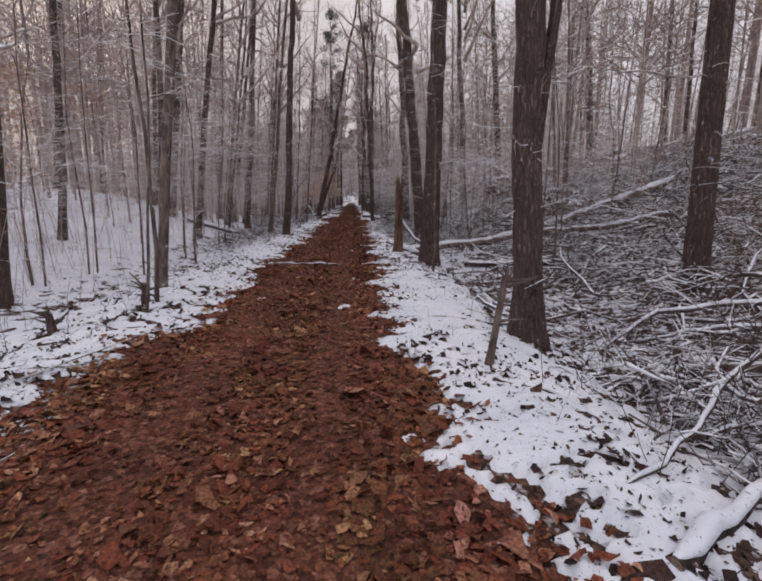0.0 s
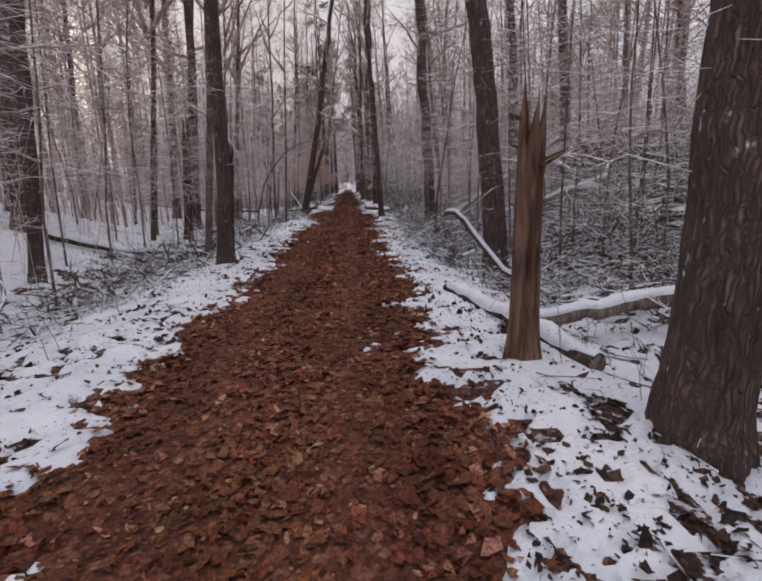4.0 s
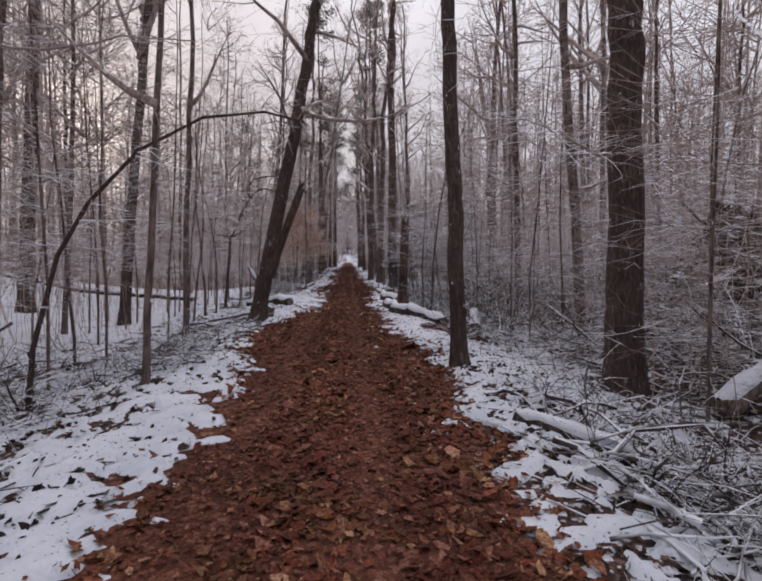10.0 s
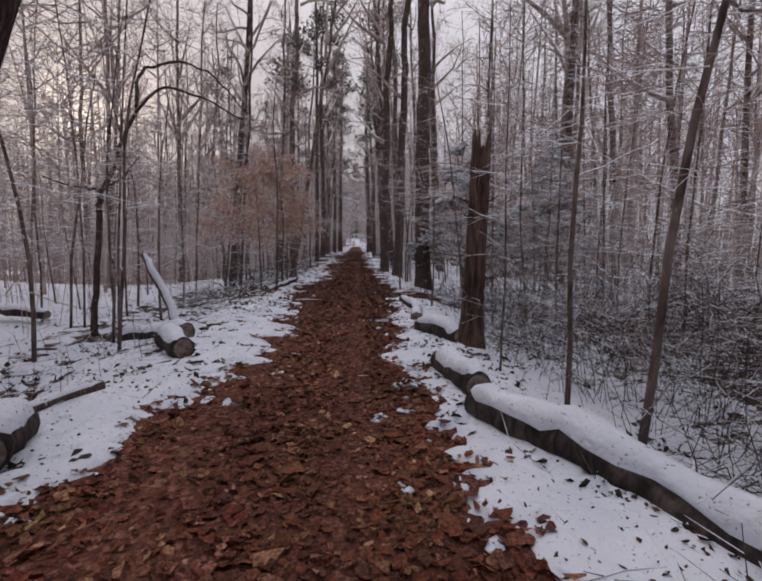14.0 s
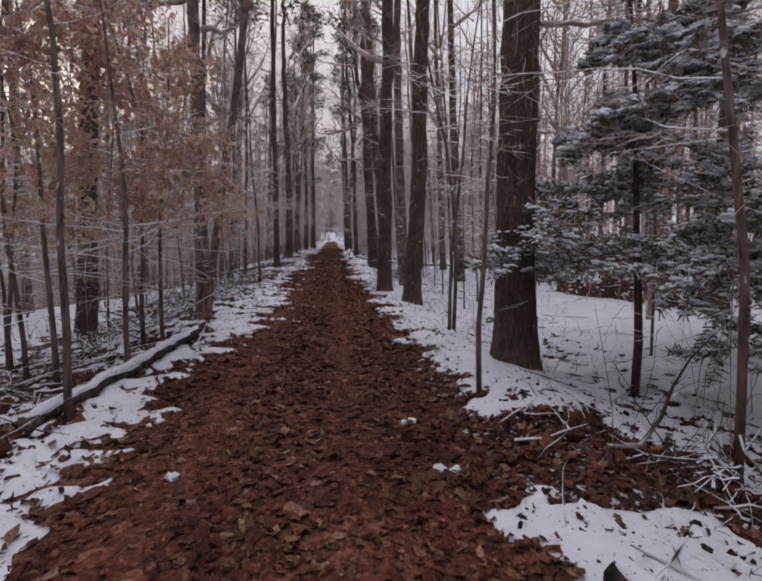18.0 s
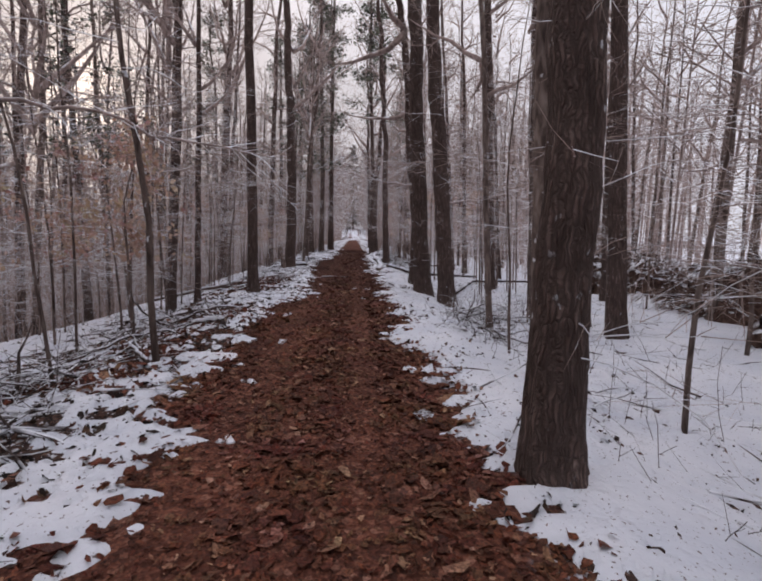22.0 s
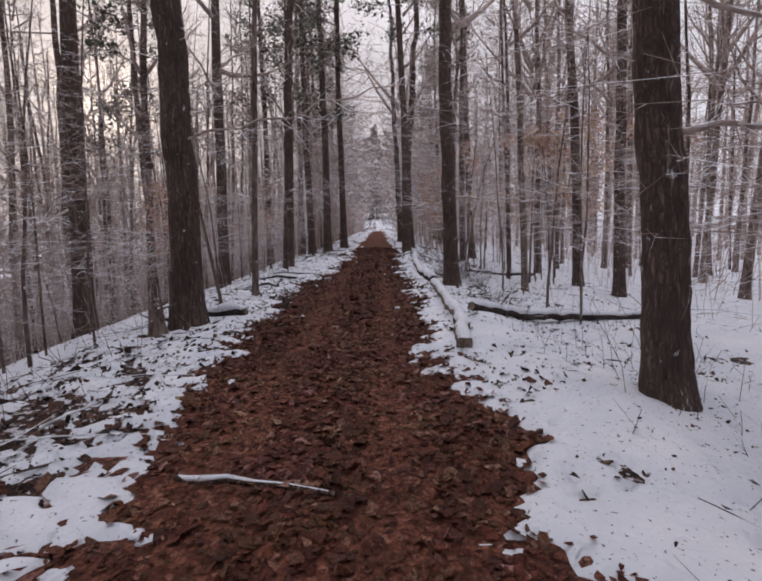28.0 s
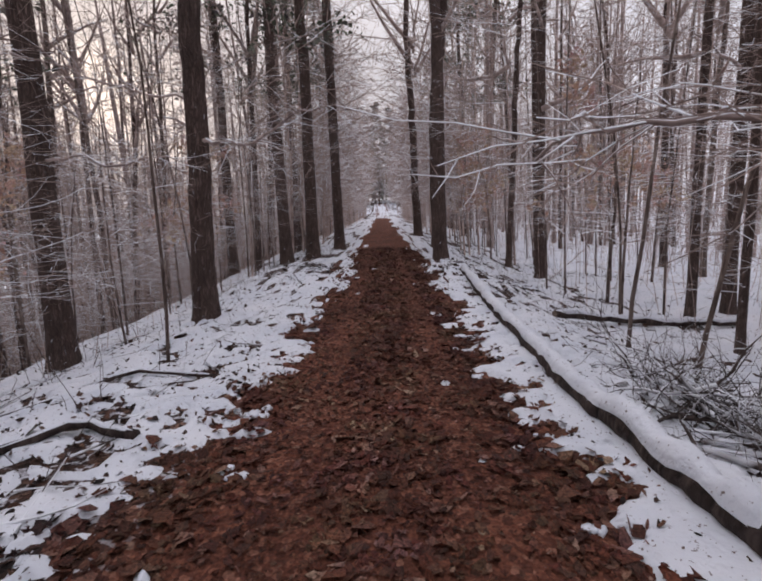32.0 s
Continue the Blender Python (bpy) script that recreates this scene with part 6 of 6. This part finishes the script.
earth_bank(10.4, 62.0, 14.0, 3.4, 1.5, 3, 1)
earth_bank(9.0, 53.6, 4.5, 2.4, 0.9, 20, 2)
earth_bank(9.4, 32.2, 5.0, 3.0, 1.9, -35, 3, "great upturned heap of dark soil and roots on the slope")
earth_bank(10.6, 27.0, 5.0, 3.2, 1.7, -30, 5, "great upturned heap of dark soil and roots on the slope")
earth_bank(8.4, 17.0, 3.0, 2.2, 0.9, -25, 4)
root_plate(8.6, 66.4, 2.4, 1.3, 1)
root_plate(8.2, 58.2, 2.0, 0.9, 2, 12)
root_plate(8.4, 30.6, 2.6, 1.5, 4, -25)
root_plate(7.2, 16.6, 2.2, 0.8, 5, -20)

# ---- evergreens and leafy beeches ----


def hemlock(x, y, h, reach, boughs, seed, low=0.18):
    rng = np.random.default_rng(2500 + seed)
    ob = tagged(new("hemlock"), "young hemlock with drooping boughs loaded with snow", "evergreen tree")
    ob.matrix_basis = Matrix.Translation((x, y, float(ground_z(x, y)) - 0.05))
    s = Shape()
    stem = grow(rng, np.zeros((1, 3)), np.array([[0, 0, 1.0]]), np.array([h]), 8, 0.03, 0.05)
    tube(s, stem[0], np.linspace(0.05, 0.012, 8), 8, 0.1, rng)
    part("trunk", s.mesh("trunk", M_OAK), ob)
    z = np.linspace(low, 0.97, boughs) * h
    az = np.arange(boughs) * 2.399 + rng.normal(0, 0.3, boughs)
    z = z + rng.normal(0, 0.16, boughs)
    d = np.stack([np.cos(az), np.sin(az), rng.normal(0.05, 0.3, boughs)], -1)
    ln = reach * (1.15 - 0.95 * z / h) * rng.uniform(0.75, 1.2, boughs)
    main = grow(rng, np.stack([0 * z, 0 * z, z], -1), d, ln, 7, 0.06, -0.05)
    p, dd, u = offshoots(rng, main, 16, 0.55, 0.12)
    ln2 = 0.5 * np.repeat(ln, 16) * (0.3 + u) * rng.uniform(0.6, 1.2, len(p))
    dd[:, 2] *= 0.3
    second = grow(rng, p, dd, ln2, 4, 0.08, -0.06)
    for i in range(boughs):
        one, load = Shape(), Shape()
        mine = second[i * 16:(i + 1) * 16]
        chains(one, main[i:i + 1], np.full(1, 0.010), np.full(1, 0.004))
        chains(one, mine, np.full(16, 0.004), np.full(16, 0.002))
        q, e, _ = offshoots(rng, mine, 64, 0.8, 0.02)
        e[:, 2] = e[:, 2] * 0.5 - 0.15
        slivers(one, rng, grow(rng, q + rng.normal(0, 0.012, q.shape), e, rng.uniform(0.04, 0.11, len(q)), 2, 0.0, 0.0), np.full(len(q), 0.018))
        bough = tagged(part("bough", one.mesh("bough", M_BOUGH), ob), kind="stuff")
        q, e, _ = offshoots(rng, mine, 13, 0.7, 0.2)
        puffs(load, rng, q + rng.normal(0, 0.02, q.shape) + np.array([0, 0, 0.014]), 0.031 + 0.014 * (z[i] > 0.5 * h))
        tagged(part("snow_load", load.mesh("snow_load", M_SNOW), bough, "cushions of fresh snow"), kind="stuff")
    return ob


hemlock(3.75, 45.95, 4.6, 2.45, 36, 1, 0.28)
hemlock(5.8, 44.8, 4.4, 2.1, 30, 2, 0.3)
hemlock(6.9, 47.8, 4.6, 2.0, 26, 3)


def pine(x, y, h, r, seed, first=0.34, n=3700, tuft=0.075, needles=None):
    rng = np.random.default_rng(2800 + seed)
    ob = tagged(new("pine"), "tall pine with a straight trunk and high dark-green crown", "evergreen tree", "pines")
    ob.matrix_basis = Matrix.Translation((x, y, float(ground_z(x, y))))
    part("trunk", trunk_shape(2800 + seed, h, r, 10).mesh("trunk", M_OAK), ob)
    m = 34
    z = rng.uniform(first, 0.98, m) * h
    az = rng.uniform(0, 6.283, m)
    ln = 3.4 * (1.25 - z / h) * rng.uniform(0.6, 1.2, m)
    main = grow(rng, np.stack([0 * z, 0 * z, z], -1), np.stack([np.cos(az), np.sin(az), np.full(m, 0.15)], -1), ln, 5, 0.08, 0.03)
    s = Shape()
    chains(s, main, np.full(m, 0.03), np.full(m, 0.01))
    tagged(part("limbwork", s.mesh("limbwork", M_TWIG_BARE), ob), kind="stuff")
    p, d, u = offshoots(rng, main, n // m, 0.7, 0.3)
    p = p + rng.normal(0, 0.22, p.shape)
    c = Shape()
    leaves(c, rng, p, tuft, 0.6)
    tagged(part("crown", c.mesh("crown", needles or M_NEEDLE), ob, "tufts of needles"), kind="stuff")
    return ob


for i, (x, y, h, r) in enumerate(((-4.4, 97, 20, 0.22), (-3.2, 88.5, 19, 0.2), (-4.6, 104, 22, 0.25), (5.7, 106, 21, 0.22), (-5.0, 116, 22, 0.24), (6.6, 118, 22, 0.24), (-6.5, 93, 20, 0.22), (-5.4, 128, 22, 0.24), (6.4, 132, 21, 0.22),
                                  (2.32, 65.5, 25, 0.135), (-2.46, 89.46, 24, 0.215), (-1.75, 91.91, 25, 0.2), (1.71, 87.26, 24, 0.2), (-2.18, 62.31, 25, 0.132), (-9.8, 68.5, 18, 0.16), (-9.4, 84.0, 19, 0.17), (6.0, 99, 20, 0.2))):
    pine(x, y, h, r, i, 0.42 if h > 23 else 0.34, 9500 if h > 23 else 5200, 0.058)
# pines closing the far end, their needles greyed in place of haze
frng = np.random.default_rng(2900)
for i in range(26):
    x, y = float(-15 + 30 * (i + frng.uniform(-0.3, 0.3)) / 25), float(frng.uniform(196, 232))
    pine(x, y, float(frng.uniform(20, 29)), 0.2, 50 + i, 0.04, 3200, 0.26, M_NEEDLE_HAZE)

LEAFY = []
for i in range(3):
    tips = SAPLINGS[i][2]
    lrng = np.random.default_rng(3100 + i)
    pick = tips[(tips[:, 2] > 2.0)]
    pick = np.repeat(pick, 3, 0) - np.array([0, 0, 0.04])
    c = Shape()
    leaves(c, lrng, pick + lrng.normal(0, 0.13, pick.shape), 0.038, 1.1)
    LEAFY.append(c.mesh("dry_foliage", M_LEAF_TAN))


def leafy_beech(x, y, h, k, sparse=False):
    s, fine, _ = SAPLINGS[k]
    ob = tagged(new("beech_sapling"), "young beech still holding its dry tan leaves", "sapling", "leafy beeches")
    turn = Matrix.Rotation(x * 7 + y, 4, "Z")
    ob.matrix_basis = Matrix.Translation((x, y, float(ground_z(x, y)) - 0.05))
    m = turn @ Matrix.Diagonal((h / 5, h / 5, h / 5, 1))
    part("stem", s, ob, "", m)
    spray = tagged(part("spray", fine, ob, "", m), kind="stuff")
    tagged(part("dry_foliage", LEAFY[k], spray, "hanging dry tan leaves"), kind="stuff")
    return ob


for x, y, h, k in ((-1.8, 46.3, 4.4, 2), (-2.2, 47.7, 4.6, 1), (-2.4, 46.1, 4.3, 0), (-3.2, 46.9, 4.5, 2), (-3.9, 47.7, 4.6, 1), (-1.8, 47.3, 4.4, 0), (-4.5, 56.6, 4.5, 1), (-3.3, 58.4, 3.9, 1), (-4.3, 60.0, 3.9, 2),
                   (5.0, 78.4, 5.2, 0), (6.6, 80.6, 6.0, 1), (4.6, 82.8, 5.2, 2), (-7.0, 82.0, 5.0, 0), (-4.8, 77.0, 3.6, 1), (-9.0, 60.5, 5.0, 1), (-7.6, 72.0, 5.0, 2), (7.8, 76.6, 5.5, 0), (-6.0, 86.6, 5.0, 2), (4.0, 90.5, 5.0, 1), (-8.5, 12.0, 5.0, 1), (-10.0, 20.5, 5.0, 0)):
    leafy_beech(x, y, h, k)

# ---- the woods further off ----
rng = np.random.default_rng(42)


def clear_of(x, y, taken, gap):
    return all((x - a) ** 2 + (y - b) ** 2 > gap * gap for a, b in taken)


taken = [(o.matrix_basis.translation.x, o.matrix_basis.translation.y) for o in scene.objects if o.get("category") in ("tree", "sapling")]
planted = 0
while planted < 200:
    x, y = rng.uniform(-26, 26), rng.uniform(4, 125)
    if abs(x) < 5.0 or (y < 80 and abs(x) < 7) or not clear_of(x, y, taken, 1.8):
        continue
    taken.append((x, y))
    tilt = -0.09 * math.copysign(1, x)
    oak(x, y, float(rng.uniform(0.06, 0.17)), tilt + float(rng.normal(0, 0.04)), False) if rng.random() < 0.6 else beech(x, y, float(rng.uniform(0.05, 0.14)), tilt + float(rng.normal(0, 0.05)), False)
    planted += 1
planted = 0
while planted < 64:
    x, y = -rng.uniform(7.5, 30), rng.uniform(66, 112)
    if not clear_of(x, y, taken, 1.3):
        continue
    taken.append((x, y))
    beech(x, y, float(rng.uniform(0.05, 0.13)), 0.08 + float(rng.normal(0, 0.05)), False)
    planted += 1
planted = 0
while planted < 34:
    x, y = rng.uniform(8.5, 24), rng.uniform(52, 92)
    if not clear_of(x, y, taken, 1.4):
        continue
    taken.append((x, y))
    beech(x, y, float(rng.uniform(0.06, 0.16)), float(rng.normal(0, 0.04)), False)
    planted += 1
planted = 0
while planted < 150:
    x, y = rng.uniform(-13, 13), rng.uniform(6, 110)
    if abs(x) < 3.2 or not clear_of(x, y, taken, 0.9):
        continue
    taken.append((x, y))
    sapling(x, y, float(rng.uniform(0.02, 0.045)), float(rng.normal(0, 0.05)))
    planted += 1


def far_tree(trunk_s, twig_s, x, y, r, h, rng):
    z = float(ground_z(x, y))
    lean = rng.normal(0, 0.03, 2)
    pts = np.array([(x + lean[0] * q, y + lean[1] * q, z - 0.2 + q) for q in (0, h * 0.4, h)])
    tube(trunk_s, pts, (r, r * 0.8, r * 0.15), 6, close=False)
    m = 16
    q = rng.uniform(0.28, 0.97, m) * h
    az = rng.uniform(0, 6.283, m)
    way = np.stack([np.cos(az), np.sin(az), rng.normal(0.75, 0.3, m)], -1)
    st = np.stack([x + lean[0] * q, y + lean[1] * q, z + q], -1)
    main = grow(rng, st, way, rng.uniform(1.2, 3.6, m) * (1.2 - 0.6 * q / h), 3, 0.15, 0.1)
    slivers(twig_s, rng, main, np.full(m, 0.06))
    p, d, u = offshoots(rng, main, 5, 0.5)
    second = grow(rng, p, d, rng.uniform(0.5, 1.6, len(p)), 2, 0.1, 0.1)
    slivers(twig_s, rng, second, np.full(len(p), 0.032))
    if y > 130 or abs(x) > 45:
        return
    p, d, u = offshoots(rng, second, 2, 0.5)
    slivers(twig_s, rng, grow(rng, p, d, rng.uniform(0.3, 1.0, len(p)), 2, 0.1, 0.1), np.full(len(p), 0.022))


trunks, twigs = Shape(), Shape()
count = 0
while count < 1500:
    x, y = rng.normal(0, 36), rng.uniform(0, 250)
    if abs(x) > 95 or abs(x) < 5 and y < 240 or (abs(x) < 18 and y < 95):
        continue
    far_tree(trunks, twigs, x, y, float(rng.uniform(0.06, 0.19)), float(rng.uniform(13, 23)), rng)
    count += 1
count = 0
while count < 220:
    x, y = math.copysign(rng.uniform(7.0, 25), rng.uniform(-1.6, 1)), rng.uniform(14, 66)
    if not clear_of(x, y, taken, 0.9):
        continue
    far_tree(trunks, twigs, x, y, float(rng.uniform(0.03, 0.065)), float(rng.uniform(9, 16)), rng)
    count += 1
# the far trunks' pale tone carries the haze in its colour
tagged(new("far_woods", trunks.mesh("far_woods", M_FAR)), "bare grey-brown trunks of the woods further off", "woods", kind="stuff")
tagged(new("far_branches", twigs.mesh("far_branches", M_TWIG_BARE)), "bare branches of the woods further off", "branches", kind="stuff")

# understorey of fine snow-laden twigs, too many to count
brush = Shape()
m = 16500
bx, by = rng.normal(0, 15, m), rng.uniform(4, 180, m)
dell = np.arange(m) > 13500
bx, by = np.where(dell, -rng.uniform(7, 30, m), bx), np.where(dell, rng.uniform(62, 112, m), by)
near = (rng.random(m) < 0.1) & ~dell
bx, by = np.where(near, -(4.2 + rng.gamma(2.0, 2.2, m)), bx), np.where(near, rng.uniform(6, 46, m), by)
slope = (np.arange(m) > 12600) & ~dell & ~near
bx, by = np.where(slope, 3.2 + 9.5 * rng.random(m), bx), np.where(slope, rng.uniform(25, 47, m), by)
ok = (np.abs(bx) > np.where(slope, 2.9, 3.4) + 2.5 * rng.random(m)) & (vnoise(bx * 0.12, by * 0.12, 51) > 0.22) & ~((np.abs(bx) < 13) & (by < 48) & (rng.random(m) < np.where(slope | ((bx > 0) & (by > 26)), 0.1, np.where(bx > 6, 0.2, 0.62)))) & ~((bx > 0) & (bx < 7) & (by > 46) & (by < 80))
bx, by = bx[ok], by[ok]
st = np.stack([bx, by, ground_z(bx, by) - 0.1], -1)
main = grow(rng, st, np.stack([rng.normal(0, 0.12, len(bx)), rng.normal(0, 0.12, len(bx)), np.ones(len(bx))], -1), rng.uniform(0.9, 4.4, len(bx)) * np.where(dell[ok], 1.7, 1.0), 4, 0.15, 0.04)
chains(brush, main, np.where(np.abs(bx) < 9, 0.006, 0.011), np.full(len(bx), 0.004))
p, d, u = offshoots(rng, main, 8, 0.9, 0.05)
d[:, 2] = rng.normal(0.12, 0.2, len(d))
second = grow(rng, p, d, rng.uniform(0.4, 1.8, len(p)), 5, 0.26, 0.0)
rise = p[:, 2] - ground_z(p[:, 0], p[:, 1])
level = (p[:, 0] < 0) | (p[:, 1] > 44)
second = second[~(level & (rise < 1.25) & (rng.random(len(p)) < 0.88))]
slivers(brush, rng, second, np.where(np.hypot(second[:, 0, 0], 0) < 10, 0.007, 0.013))
second = second[(np.abs(second[:, 0, 0]) < 12) & (second[:, 0, 1] < 100)]
p, d, u = offshoots(rng, second, 4, 0.6, 0.15)
d[:, 2] *= 0.4
slivers(brush, rng, grow(rng, p, d, rng.uniform(0.2, 0.75, len(p)), 3, 0.2, 0.0), np.full(len(p), 0.0055))
tagged(new("understorey", brush.mesh("understorey", M_TWIG)), "dense understorey of fine snow-dusted twigs", "brush", kind="stuff")

# thin young beeches whose level, snow-dusted branches reach over the path
reach = Shape()
m = 300
side = np.where(rng.random(m) < 0.5, -1.0, 1.0)
bx, by = side * rng.uniform(3.7, 6.2, m), rng.uniform(9, 150, m)
ok = ~((bx > 0) & (by > 47) & (by < 62) & (rng.random(m) < 0.5))
bx, by, side = bx[ok], by[ok], side[ok]
m = len(bx)
main = grow(rng, np.stack([bx, by, ground_z(bx, by) - 0.1], -1), np.stack([-side * 0.04, 0 * side, np.ones(m)], -1), rng.uniform(5.0, 8.5, m), 6, 0.05, 0.06)
for i in range(m):
    stem = Shape()
    chains(stem, main[i:i + 1], np.full(1, 0.026), np.full(1, 0.008))
    tagged(new("young_beech", stem.mesh("young_beech", M_BEECH)), "thin grey young beech standing back from the path", "sapling", "young beeches")
p, d, u = offshoots(rng, main, 19, 0.9, 0.25)
d[:, 0] = -np.repeat(side, 19) * rng.uniform(-0.5, 1.3, len(d))
d[:, 2] = rng.normal(0.12, 0.12, len(d))
second = grow(rng, p, d, rng.uniform(1.2, 3.4, len(p)), 5, 0.15, 0.0)
second[..., 2] = np.maximum(second[..., 2], 2.3 * (np.abs(second[..., 0]) < 2.2))
slivers(reach, rng, second, np.full(len(p), 0.008))
p, d, u = offshoots(rng, second, 8, 0.6, 0.12)
d[:, 2] *= 0.35
third = grow(rng, p, d, rng.uniform(0.3, 0.9, len(p)), 2, 0.08, 0.0)
slivers(reach, rng, third, np.full(len(p), 0.006))
p, d, u = offshoots(rng, third, 3, 0.6, 0.12)
d[:, 2] *= 0.35
slivers(reach, rng, grow(rng, p, d, rng.uniform(0.1, 0.4, len(p)), 2, 0.08, 0.0), np.full(len(p), 0.0055))
# further on they close over the path
m = 210
side = np.where(rng.random(m) < 0.5, -1.0, 1.0)
bx, by = side * rng.uniform(2.9, 4.6, m), rng.uniform(88, 168, m)
main = grow(rng, np.stack([bx, by, ground_z(bx, by) - 0.1], -1), np.stack([-side * 0.05, 0 * side, np.ones(m)], -1), rng.uniform(8.0, 18.0, m), 6, 0.05, 0.05)
chains(reach, main, np.full(m, 0.045), np.full(m, 0.01))
p, d, u = offshoots(rng, main, 16, 0.9, 0.25)
d[:, 0] = -np.repeat(side, 16) * rng.uniform(-0.4, 1.3, len(d))
d[:, 2] = rng.normal(0.25, 0.15, len(d))
second = grow(rng, p, d, rng.uniform(1.5, 4.2, len(p)), 4, 0.09, 0.0)
slivers(reach, rng, second, np.full(len(p), 0.035))
p, d, u = offshoots(rng, second, 7, 0.6, 0.12)
slivers(reach, rng, grow(rng, p, d, rng.uniform(0.4, 1.4, len(p)), 2, 0.08, 0.0), np.full(len(p), 0.026))
tagged(new("overhanging_twigs", reach.mesh("overhanging_twigs", M_TWIG)), "level snow-dusted branches of young beeches reaching over the path", "branches", kind="stuff")

# single leaves on top of the carpet
lrng = np.random.default_rng(404)
one_leaf = []
for i in range(5):
    s = Shape()
    leaves(s, np.random.default_rng(410 + i), np.zeros((1, 3)), 0.035, 0.25)
    one_leaf.append(s.mesh("leaf", M_LEAF_ONE, False))
for i in range(300):
    x, y = float(lrng.uniform(-1.1, 1.3)), float(lrng.uniform(1.0, 76))
    part("leaf", one_leaf[i % 5], path, "", Matrix.Translation((x, y, float(ground_z(x, y)) + 0.026)) @ Matrix.Rotation(float(lrng.uniform(0, 6.28)), 4, "Z"))
